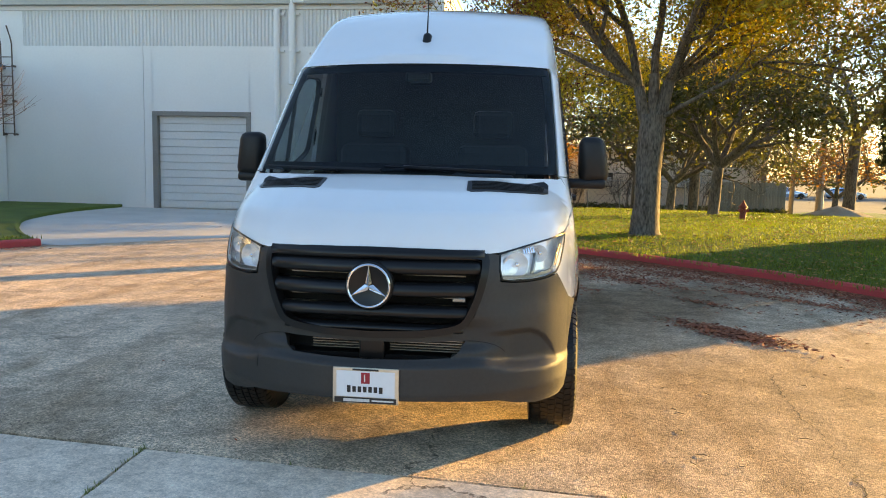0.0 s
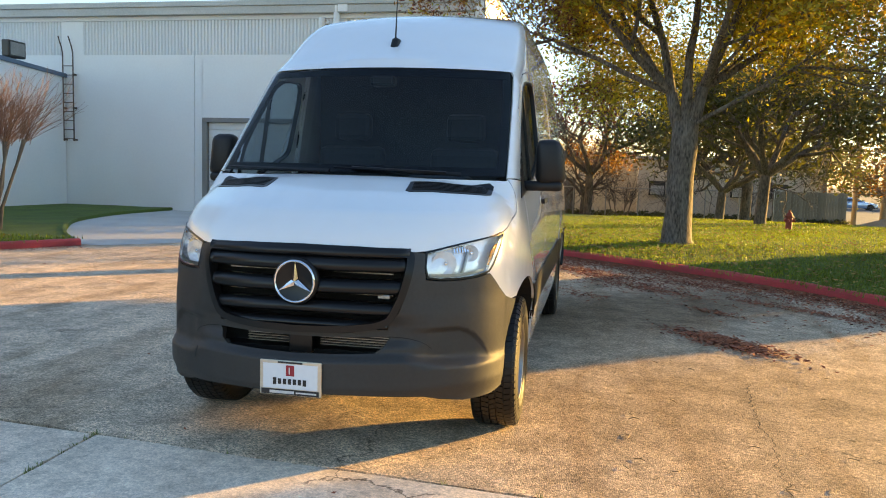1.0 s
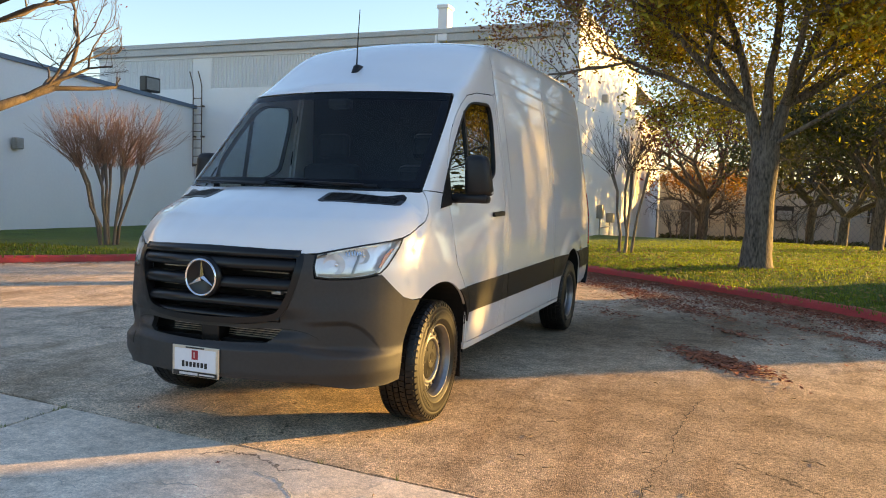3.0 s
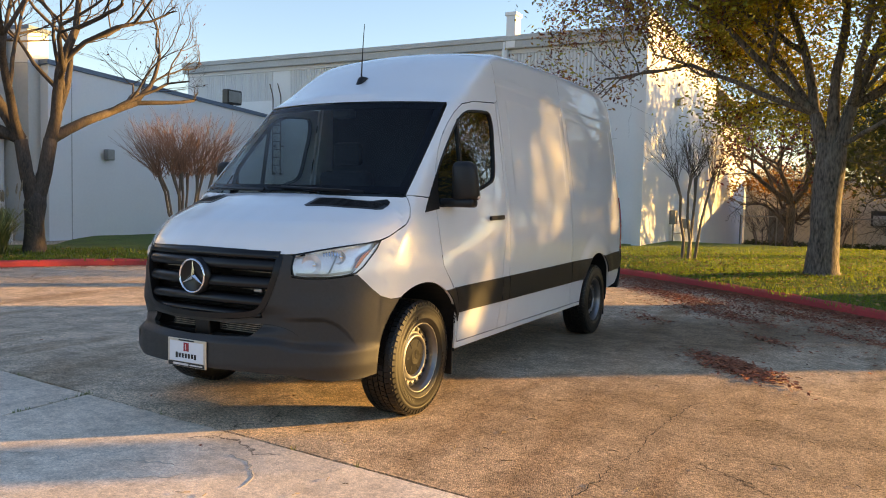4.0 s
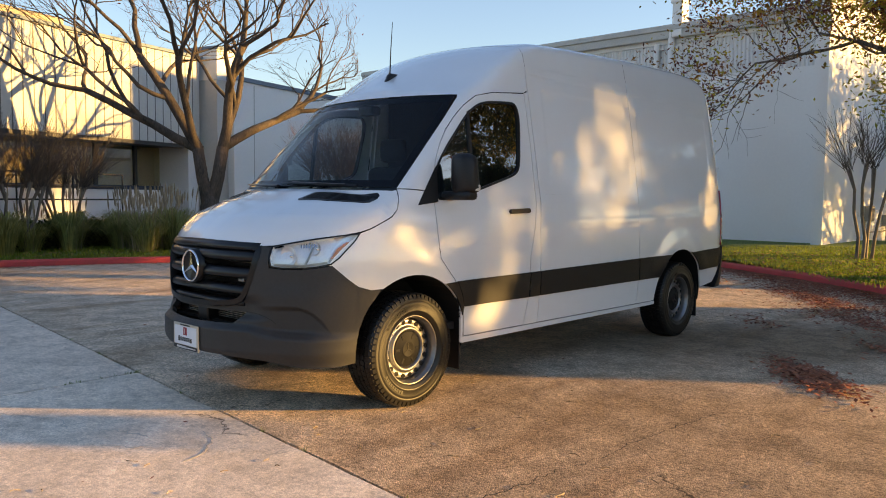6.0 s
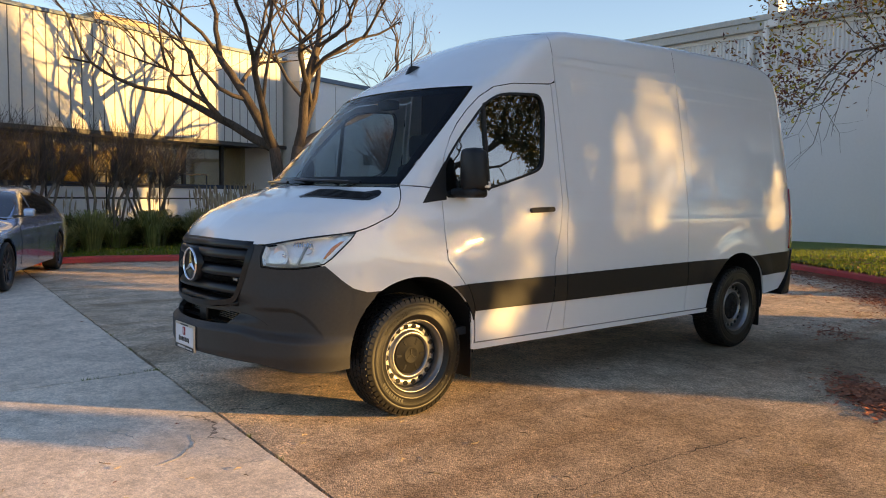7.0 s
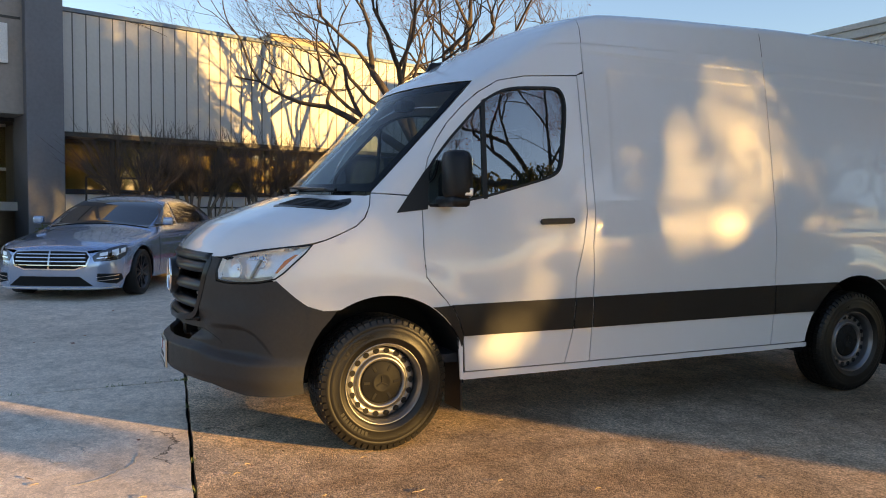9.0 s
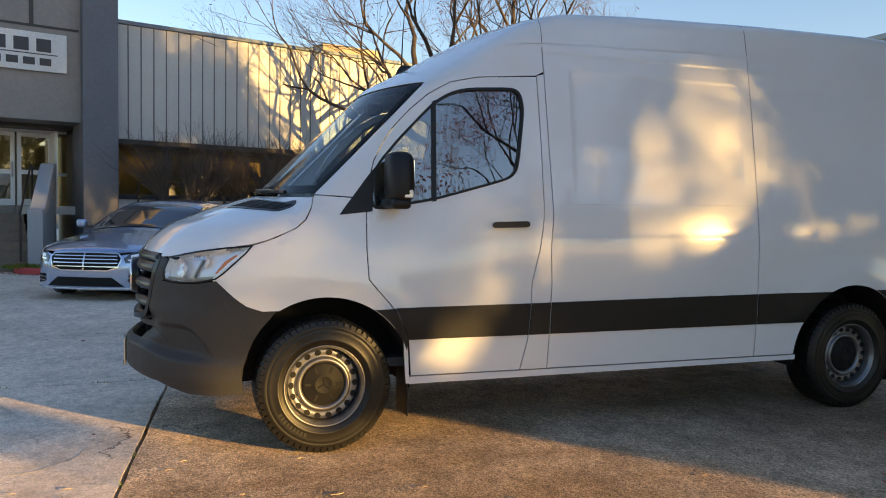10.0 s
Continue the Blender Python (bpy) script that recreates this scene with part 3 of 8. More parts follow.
# ---- sales building: low side wall, panelled front, dark entrance ----
def sales_building():
    h = tagged(empty("sales_building", M_B), "low showroom with cream metal panel front and charcoal entrance", "building")

    def bx(name, lo, hi, material, bevel=0.0, parent=h, label=""):
        return boxed(name, lo, hi, material, parent, bevel, label=label)
    bx("flat_roof", (-30, 1.9, 4.05), (-14.4, 10.1, 4.15), M_FASCIA)
    # panelled upper front
    z0, z1 = 2.86, 5.46
    bx("panel_backing", (-14.35, 1.86, z0), (-14.08, 13.0, z1), M_SEAMM)
    u = 1.87
    bmp = bmesh.new()
    add_box(bmp, (0, 0.006, 0), (0.07, 0.279, z1 - z0 - 0.01), 0.012)
    first = part("panel", bmp, M_METALP, h)
    first.location = (-14.07, u, z0 + 0.005)
    bmr = bmesh.new()
    add_box(bmr, (0, -0.014, 0), (0.045, 0.014, z1 - z0 - 0.02), 0.006)
    rib = part("rib", bmr, M_SEAMM, h)
    rib.location = (-14.04, u, z0 + 0.01)
    k = 1
    while u + 0.285 * (k + 1) < 13.05:
        for src, x, o in ((first, -14.07, 0.005), (rib, -14.04, 0.01)):
            c = src.copy()
            scene.collection.objects.link(c)
            c.location = (x, u + 0.285 * k, z0 + o)
        k += 1
    bx("coping", (-14.4, 1.84, z1), (-13.95, 13.1, z1 + 0.09), M_BLUE, 0.01)
    bx("drip_edge", (-14.4, 1.84, z0 - 0.1), (-13.97, 13.1, z0), M_TRIM)
    bx("soffit", (-15.6, 1.84, z0 - 0.06), (-14.3, 13.1, z0 - 0.01), M_TRIM)
    bx("corner_block", (-15.6, 13.12, -0.3), (-13.42, 13.9, 4.84), M_METALP)
    bx("penthouse", (-15.6, 13.12, 4.85), (-13.42, 13.9, 5.75), M_WHITE2)
    bx("penthouse_coping", (-15.65, 13.1, 5.75), (-13.37, 13.95, 5.85), M_BLUE)
    bx("roof_unit", (-18.5, 8.3, 4.2), (-16.5, 10.3, 6.35), mat("tan_roof_unit", (0.45, 0.36, 0.24), rough=0.6), 0.03)
    # recessed glazing
    bx("base_wall", (-15.5, 1.9, -0.3), (-15.2, 13.0, 1.50), M_WHITE)
    for i in range(8):
        a = 1.95 + i * 1.38
        wnd = bx("window", (-15.34, a, 1.50), (-15.25, a + 0.10, z0 - 0.06), M_TRIM)
        bx("sill", (-15.36, a, 1.50), (-15.17, a + 1.38, 1.62), M_BLUED, parent=wnd)
        bx("pane", (-15.31, a + 0.1, 1.62), (-15.30, a + 1.38, z0 - 0.06), M_PANE, parent=wnd).visible_shadow = False
    bx("blind", (-15.56, 1.9, 1.45), (-15.52, 12.6, 2.84), mat("showroom_blind", (0.52, 0.46, 0.32), (0.44, 0.39, 0.27), 0.7, 0.7, 9))
    bx("end_column", (-15.6, 12.6, -0.3), (-14.1, 13.0, 2.85), M_WHITE2)
    # charcoal entrance tower
    bx("tower_wall", (-14.6, -6.0, 3.12), (-13.6, 1.2, 7.2), M_CHAR)
    bx("tower_pier", (-14.6, 1.08, -0.3), (-13.35, 1.8, 7.2), M_SLATE, 0.01)
    for z in (4.95, 5.95):
        bx("tower_reveal", (-13.62, -6.0, z + 0.1), (-13.585, 1.05, z + 0.15), M_TRIM)
    for u in (-2.2, 0.1):
        bx("tower_mullion", (-13.62, u, 5.05), (-13.58, u + 0.08, 7.2), M_TRIM)
    bx("tower_soffit", (-17.3, -6.0, 3.04), (-14.5, 1.85, 3.115), M_TRIM)
    bx("lobby_side_wall", (-17.3, 1.2, -0.2), (-14.61, 1.8, 3.03), M_CHAR)
    bx("lobby_wall", (-17.2, -6.0, -0.2), (-17.0, 1.1, 3.03), mat("lobby_wall_paint", (0.5, 0.46, 0.38), rough=0.8))
    bx("lobby_floor", (-17.1, -6.0, 1.12), (-14.3, 1.1, 1.30), M_CONC2)
    bx("door_head", (-15.4, -6.0, 2.98), (-15.25, 1.07, 3.08), M_WHITE2)
    for u, wd in ((-1.85, 0.92), (-0.92, 0.92), (0.04, 0.74)):
        d = bx("entrance_door", (-15.35, u, 1.31), (-15.28, u + 0.09, 2.97), M_DOORW)
        bx("stile", (-15.35, u + wd - 0.09, 1.31), (-15.28, u + wd, 2.97), M_DOORW, parent=d)
        for z0_, z1_ in ((1.31, 1.45), (2.02, 2.12), (2.88, 2.97)):
            bx("rail", (-15.35, u + 0.09, z0_), (-15.28, u + wd - 0.09, z1_), M_DOORW, parent=d)
        bx("pane", (-15.32, u + 0.09, 1.45), (-15.31, u + wd - 0.09, 2.88), M_PANE, parent=d)
        bx("pull_handle", (-15.27, u + wd - 0.07, 1.95), (-15.23, u + wd - 0.045, 2.30), M_STEEL, 0.004, parent=d)
    bx("side_light", (-15.34, 0.83, 1.31), (-15.28, 0.87, 2.97), M_DOORW)
    bx("side_light_rail", (-15.34, 0.87, 2.0), (-15.28, 1.07, 2.07), M_DOORW)
    bx("side_light_pane", (-15.32, 0.87, 1.31), (-15.31, 1.07, 2.97), M_PANE)
    bx("open_door_leaf", (-15.25, 0.72, 1.31), (-14.62, 0.78, 2.97), M_DOORW)
    for i in range(7):
        bx("step", (-14.35, -6.0, -0.2), (-14.3 + 0.28 * (6 - i), 0.02, 0.186 * (i + 1)), M_STEPS, 0.006)
    vs = []
    for x, ya, yb, zt in ((-12.5, -0.10, 0.17, 1.22), (-12.75, -0.02, 0.25, 1.26), (-14.1, 0.36, 0.63, 2.22), (-14.4, 0.44, 0.71, 2.25)):
        vs += [(x, ya, -0.2), (x, yb, -0.2), (x, yb, zt), (x, ya, zt)]
    fs = [(0, 1, 2, 3), (12, 15, 14, 13)]
    for k in range(3):
        fs += [(4 * k + a, 4 * k + 4 + a, 4 * k + 4 + (a + 1) % 4, 4 * k + (a + 1) % 4) for a in range(4)]
    raw("stair_cheek", vs, fs, mat("grey_stucco", (0.42, 0.43, 0.44), (0.36, 0.37, 0.38), rough=0.8, bump=0.3), h)
    vs, fs = [], []
    tube([Vector((-12.5, -0.22, 0.2)), Vector((-12.5, -0.22, 1.05)), Vector((-12.7, -0.2, 1.15)), Vector((-14.3, 0.2, 2.2)), Vector((-14.9, 0.3, 2.2)), Vector((-14.9, 0.3, 1.3))], [0.022] * 6, 6, vs, fs)
    raw("stair_rail", vs, fs, M_TRIM, h)
    return h


M_DOORW = mat("white_door_frame", (0.78, 0.78, 0.77), (0.70, 0.70, 0.69), 0.4)
M_PANE = glass("showroom_glass", (0.90, 0.82, 0.60), 0.98, 0.0, 2.0)
M_STEPS = mat("brown_brick_steps", (0.25, 0.19, 0.145), (0.17, 0.13, 0.10), 0.85, 2, 30, 0.3)
sales_building()


def sign_board():
    """The dealer's board; its lettering stands as plain bars."""
    h = tagged(empty("sign_board", M_B @ pose(-13.56, 0.0, 0)), "white sign board with dark lettering on charcoal wall", "sign")
    boxed("board", (0, -2.6, 4.13), (0.035, 0.8, 4.93), mat("sign_white", (0.78, 0.78, 0.76), rough=0.5), h, 0.006)
    dk = mat("sign_ink", (0.05, 0.05, 0.055), rough=0.5)
    for i in range(7):
        boxed("letter_bar", (0.036, -2.3 + i * 0.42, 4.53), (0.042, -2.02 + i * 0.42, 4.80), dk, h)
    boxed("rule_bar", (0.036, -2.4, 4.47), (0.042, 0.62, 4.49), dk, h)
    for i in range(9):
        boxed("small_letter_bar", (0.036, -2.2 + i * 0.31, 4.25), (0.042, -1.98 + i * 0.31, 4.40), dk, h)


sign_board()


def handrail(name, pts, z, material, label, m):
    h = tagged(empty(name, m), label, "railing")
    for a, b in zip(pts[:-1], pts[1:]):
        a, b = Vector(a), Vector(b)
        n = max(1, int((b - a).length / 1.3))
        for i in range(n + 1):
            p = a + (b - a) * i / n
            bm = bmesh.new()
            add_cyl(bm, (p.x, p.y, -0.3), (p.x, p.y, z), 0.022, n=6)
            part("post", bm, material, h)
        for zz in (z, z - 0.32, z - 0.64):
            bm = bmesh.new()
            add_cyl(bm, (a.x, a.y, zz), (b.x, b.y, zz), 0.02, n=6)
            part("rail", bm, material, h)


handrail("ramp_railing", [(-13.3, 2.2), (-13.3, 9.5)], 1.86, M_TRIM, "dark steel pipe railing along the raised walkway", M_B)
bx0 = boxed("ramp_wall", (-14.0, 2.0, -0.3), (-13.4, 12.5, 0.72), M_WHITE2, None, 0.01, M_B)
tagged(bx0, "pale painted low wall of the raised walkway", "wall", kind="structure")
boxed("wall_lamp", (-16.29, 11.09, 2.34), (-16.08, 11.34, 2.66), M_STEEL, None, 0.03)
tagged(bpy.data.objects["wall_lamp"], "grey box lamp on the white side wall", "lamp")


def side_wing():
    """Low white wing between showroom and warehouse, its parapet falling gently towards the warehouse."""
    h = tagged(empty("side_wing"), "low white-painted wing with blue-grey coping beside the showroom", "building")
    y0, y1, za, zb = 9.35, 18.7, 4.86, 4.31

    def slab(name, x0, x1, lo, hi, material, a=y0, b=y1, e=0.0):
        z = lambda y: za + (zb - za) * (y - y0) / (y1 - y0)
        vs = []
        for y in (a - e, b + e):
            for x in (x0, x1):
                vs += [(x, y, (z(y) + lo) if lo > -0.3 else -0.4), (x, y, z(y) + hi)]
        raw(name, vs, [(0, 1, 3, 2), (4, 6, 7, 5), (0, 4, 5, 1), (2, 3, 7, 6), (1, 5, 7, 3), (0, 2, 6, 4)], material, h)
    slab("front_wall", -16.6, -16.3, -1, 0.0, M_WHITE)
    slab("return_wall", -17.9, -16.601, -1, 0.0, M_WHITE, 9.35, 9.65)
    slab("coping", -16.67, -16.24, 0.002, 0.13, M_BLUE, e=0.06)
    slab("roof", -30, -16.68, -0.15, -0.05, M_FASCIA)
    boxed("expansion_joint", (-16.302, 10.05, -0.2), (-16.292, 10.075, 4.75), M_FASCIA, h)


side_wing()


def flood_lamp():
    h = tagged(empty("flood_lamp", pose(-16.35, 16.45, 4.56)), "dark flood lamp on the parapet", "lamp")
    boxed("housing", (-0.1, -0.36, 0.06), (0.16, 0.36, 0.56), M_TRIM, h, 0.03)
    boxed("lens", (0.161, -0.29, 0.12), (0.17, 0.29, 0.50), M_STEEL, h)
    boxed("bracket", (-0.05, -0.05, -0.02), (0.05, 0.05, 0.07), M_TRIM, h)


flood_lamp()


# ---- trees and plants ----
def limb(rng, p, d, length, r, level, spec, tubes, tips):
    n = 5 if level < 2 else 4
    pts, rad = [p.copy()], [r]
    d = d.normalized()
    for i in range(n):
        bend = spec["bend"] * (0.6 if level == 0 else 1.0)
        d = (d + Vector((rng.gauss(0, bend), rng.gauss(0, bend), rng.gauss(0, bend * 0.8) + spec["lift"] * (1 if level else 0)))).normalized()
        if d.z < spec.get("rise", -9):
            d = Vector((d.x, d.y, spec["rise"])).normalized()
        p = p + d * (length / n)
        if "room" in spec and level and not spec["room"](p):
            break
        pts.append(p.copy())
        rad.append(r * (1 - (1 - spec["taper"]) * (i + 1) / n))
    if len(pts) < 2:
        return
    n = len(pts) - 1
    tubes.append((level, pts, rad))
    if level >= spec["levels"]:
        tips.append((pts[-1], d, r))
        tips.append((pts[-2], d, r))
        return
    k = spec["kids"][level]
    for j in range(k):
        at = 1.0 if j < 2 else rng.uniform(0.35, 0.95)
        i = min(n - 1, int(at * n - 1e-6))
        q = pts[i] + (pts[i + 1] - pts[i]) * (at * n - i)
        ax = d.orthogonal().normalized()
        ax.rotate(Matrix.Rotation(rng.uniform(0, 6.283), 3, d))
        nd = d.copy()
        ang = radians(rng.uniform(*spec["angle"]))
        nd.rotate(Matrix.Rotation(ang, 3, ax))
        nd.z += spec["up"]
        nr = rad[i] * (rng.uniform(0.55, 0.75) if j else 0.8)
        limb(rng, q, nd, length * rng.uniform(*spec["shrink"]), nr, level + 1, spec, tubes, tips)


def leaves_mesh(rng, tips, per, spread, size, keep=None):
    vs, fs = [], []
    for p, d, r in tips:
        if keep and not keep(p):
            continue
        for _ in range(per):
            c = p + Vector((rng.gauss(0, spread), rng.gauss(0, spread), rng.gauss(0, spread * 0.8)))
            a = Vector((rng.gauss(0, 1), rng.gauss(0, 1), rng.gauss(0, 0.6) - 0.5)).normalized()
            b = a.orthogonal().normalized()
            b.rotate(Matrix.Rotation(rng.uniform(0, 6.28), 3, a))
            s = size * rng.uniform(0.6, 1.4)
            k = len(vs)
            vs += [c - a * s, c + b * s * 0.38 + a * s * 0.1, c + a * s, c - b * s * 0.38 + a * s * 0.1]
            fs.append((k, k + 1, k + 2, k + 3))
    return vs, fs


def build_tree(name, base, spec, bark, label, leaves=(), seed=1, mains=None, trunk=None, forks=None):
    """trunk: length, radius and lean; mains: explicit main limbs (direction, length, radius) from the fork."""
    rng = random.Random(seed)
    h = tagged(empty(name, pose(*base)), label, "tree", "shade trees" if name == "shade_tree" else "")
    tubes, tips = [], []
    L, R, lean = trunk
    pts = [Vector((lean[0] * t * t, lean[1] * t * t, L * t)) for t in (0, 0.04, 0.12, 0.3, 0.55, 0.8, 1.0)]
    rad = [R * 1.32, R * 1.16, R * 1.05, R * 0.98, R * 0.93, R * 0.95, R * 0.85]
    vs, fs = [], []
    tube(pts, rad, 14, vs, fs)
    for i, v in enumerate(vs):
        vs[i] = v + Vector((noise.noise(v * 3.1), noise.noise(v * 3.1 + Vector((9, 0, 0))), 0)) * R * 0.22
    raw("trunk", vs, fs, bark, h, True)
    starts = [pts[-1] - Vector((0, 0, 0.15))]
    for dx, dy, z, rr in forks or ():
        a, b = pts[-2].copy(), Vector((dx, dy, z))
        c = a.lerp(b, 0.5) + Vector((dx, dy, 0)) * 0.12
        vs, fs = [], []
        tube([a, a.lerp(c, 0.5), c, b], [R * 0.8, rr * 1.1, rr, rr * 0.95], 10, vs, fs)
        raw("stem", vs, fs, bark, h, True)
        starts.append(b)
    for mn in mains:
        dr, ln, rr = mn[:3]
        limb(rng, starts[mn[3] if len(mn) > 3 else 0], Vector(dr), ln, rr, 0, spec, tubes, tips)
    if "inner" in spec:
        tips += [(p[i], p[i] - p[0], r[i]) for lv, p, r in tubes if lv in (1, 2) for i in (1, 3) if i < len(p)]
    tw_v, tw_f = [], []
    for lv, p, r in tubes:
        if lv < 2:
            vs, fs = [], []
            tube(p, r, (8, 6)[lv], vs, fs)
            raw(("limb", "bough")[lv], vs, fs, bark, h, True)
        else:
            tube(p, r, (8, 6, 4, 3, 3, 3, 3)[lv], tw_v, tw_f, close=False)
    tagged(raw("twig_spray", tw_v, tw_f, spec.get("twig", bark), h, True), kind="stuff")
    for nm, material, per, spread, size, keep in leaves:
        vs, fs = leaves_mesh(rng, tips, per, spread, size, keep)
        tagged(raw(nm, vs, fs, material, h), kind="stuff")
    return h, tips


ASH = dict(bend=0.13, lift=0.03, taper=0.6, levels=4, kids=(4, 4, 4, 3), angle=(22, 60), up=0.05, shrink=(0.55, 0.82), inner=True)
build_tree("ash_tree", (2.93, 11.3, 0.18), ASH, M_BARK, "ash tree with grey bark and thinning yellow-green autumn leaves", (
    ("yellow_leaves", M_LEAFY, 44, 0.36, 0.048, lambda p: p.z > (3.0 if p.x < -0.3 else 2.6) and ((-2.3 < p.x < 2.0) or (p.x * 9.1) % 1 < 0.08)),
    ("dark_red_leaves", M_LEAFR, 9, 0.15, 0.042, lambda p: p.x < -1.4 and p.z > 2.8),
    ("orange_leaves", M_LEAFO, 12, 0.18, 0.042, lambda p: (p.x < -1.6 and p.z > 3.0) or p.z > 6.4),
    ("amber_leaves", M_LEAFA, 18, 0.42, 0.048, lambda p: p.z > 3.2 and (-0.64 * p.x + 0.77 * p.y < 0.5 or (p.z > 4.2 and p.x > -2.2)))), 4,
    [((-0.72, -0.35, 0.66), 2.5, 0.08, 1), ((-0.25, 0.3, 1.0), 2.5, 0.09, 1), ((0.35, -0.3, 1.0), 2.5, 0.095, 2), ((0.8, 0.2, 0.52), 2.5, 0.075, 2), ((-0.5, 0.5, 0.8), 2.4, 0.075, 1), ((0.2, -0.68, 0.72), 2.4, 0.075, 2), ((-0.93, 0.1, 0.36), 2.6, 0.06, 1), ((0.75, -0.35, 0.5), 2.2, 0.05), ((0.45, -0.6, 0.75), 1.9, 0.045, 2), ((-0.3, 0.7, 0.4), 1.8, 0.045, 1), ((0.6, 0.6, 0.4), 1.8, 0.045, 2), ((0.05, -0.1, 1.0), 2.3, 0.09, 3)], (2.4, 0.27, (0.05, 0, 0)), [(-0.24, 0.05, 2.95, 0.115), (0.32, -0.05, 3.05, 0.12), (0.05, 0.02, 3.2, 0.11)])
OAK = dict(bend=0.17, lift=0.05, taper=0.6, levels=6, kids=(4, 3, 3, 3, 3, 2), angle=(18, 50), up=0.05, shrink=(0.6, 0.8), twig=M_BARK2, rise=0.12, room=lambda p: p.x + 0.75 * p.y < 3.6 and p.z > 2.0 + 0.25 * max(p.x, 0))
build_tree("bare_shade_tree", (-11.75, 5.85, 0.08), OAK, M_BARK2, "large bare spreading tree with forked brown trunk", (
    ("last_leaves", M_LEAFR, 1, 0.15, 0.035, lambda p: p.z > 4.2 and (p.x * 7.3) % 1 < 0.18),), 9,
    [((-0.9, -0.95, 0.5), 2.9, 0.115, 1), ((-0.35, -0.45, 1.1), 2.4, 0.13, 1), ((0.05, -0.75, 0.95), 2.4, 0.10, 1), ((0.1, 0.25, 1.1), 2.4, 0.13, 2), ((0.25, 0.85, 0.8), 2.3, 0.12, 2), ((-0.5, 0.5, 1.0), 2.3, 0.10, 2)], (1.25, 0.22, (0.0, 0.03, 0)), [(-0.12, -0.2, 2.35, 0.14), (0.1, 0.32, 2.4, 0.15)])


def crape(name, base, label, seed, stems=8, height=1.75, shoot=1.15, twig=None, spread=0.55, brush=22):
    """A pollarded shrub tree: many thin stems, knuckles, and a brush of straight shoots."""
    rng = random.Random(seed)
    h = tagged(empty(name, pose(*base)), label, "tree", "crape myrtles" if name == "crape_myrtle" else "bare shrubs")
    shoots_v, shoots_f = [], []
    for i in range(stems):
        a = 6.283 * i / stems + rng.uniform(-0.3, 0.3)
        out = rng.uniform(0.5, 1.0) * spread
        foot = 0.05 + 0.2 * spread
        pts = [Vector((math.cos(a) * foot, math.sin(a) * foot, -0.05))]
        for t in (0.25, 0.5, 0.75, 1.0):
            pts.append(Vector((math.cos(a) * (foot + 0.75 * out * t ** 1.3) + rng.gauss(0, 0.035), math.sin(a) * (foot + 0.75 * out * t ** 1.3) + rng.gauss(0, 0.035), height * t * rng.uniform(0.96, 1.04))))
        vs, fs = [], []
        tube(pts, [0.042, 0.034, 0.03, 0.028, 0.045], 6, vs, fs)
        raw("stem", vs, fs, M_BARKC, h, True)
        for _ in range(brush):
            d = Vector((math.cos(a) * 0.35 + rng.gauss(0, 0.48), math.sin(a) * 0.35 + rng.gauss(0, 0.48), 1.0)).normalized()
            p = pts[-1] + Vector((rng.gauss(0, 0.05), rng.gauss(0, 0.05), rng.gauss(0, 0.05)))
            L = shoot * rng.uniform(0.45, 1.1)
            q = [p, p + d * L * 0.5, p + d * L + Vector((rng.gauss(0, 0.04), rng.gauss(0, 0.04), 0.05))]
            tube(q, [0.007, 0.005, 0.002], 3, shoots_v, shoots_f, False)
            for _ in range(3):
                t = rng.uniform(0.3, 0.9)
                b = p + d * L * t
                e = b + (d + Vector((rng.gauss(0, 0.5), rng.gauss(0, 0.5), 0))).normalized() * L * 0.3
                tube([b, e], [0.004, 0.002], 3, shoots_v, shoots_f, False)
    tagged(raw("shoot_spray", shoots_v, shoots_f, twig or M_TWIG, h), kind="stuff")
    return h


crape("crape_myrtle", (-10.4, 8.7, 0.09), "pollarded crape myrtle with grey stems and orange-brown shoots", 3, 9, 1.75, 1.35, M_TWIG, 0.62, 46)
crape("crape_myrtle", (0.18, 13.35, 0.17), "slender bare crape myrtle with three stems by the wall", 5, 4, 1.9, 1.3, M_TWIGG, 0.42)
for i, (u, dd) in enumerate(((2.9, -12.4), (4.4, -12.5), (5.9, -12.3), (7.2, -12.5))):
    p = M_B @ Vector((dd, u, 0.1))
    crape("crape_myrtle", tuple(p), "bare pollarded crape myrtle in front of the showroom", 20 + i, 7, 1.45, 1.45, M_TWIGG, 0.62, 38)

LIVE = dict(bend=0.14, lift=0.02, taper=0.62, levels=4, kids=(4, 4, 3, 3), angle=(25, 65), up=0.03, shrink=(0.55, 0.78))


def live_oak(base, seed, scale, label, material=M_LEAFG, per=8, size=0.092, lean=(0.1, 0, 0), bole=1.7, top=99, low=2.5):
    rng = random.Random(seed * 7)
    mains = []
    for i in range(6):
        a = 6.283 * i / 6 + rng.uniform(-0.4, 0.4)
        mains.append(((math.cos(a) * 0.8, math.sin(a) * 0.8, rng.uniform(0.5, 1.0)), 1.9 * scale, 0.11 * scale))
    return build_tree("shade_tree", base, LIVE, M_BARK, label, (("leaves", material, per, 0.34 * scale, size * scale, lambda p: top + 0.6 * noise.noise(p) > p.z > low + 0.5 * noise.noise(p * 0.8) and noise.noise(p * 0.9 + Vector((seed, 0, 0))) > -0.12),), seed, mains, (bole * scale, 0.17 * scale, lean))


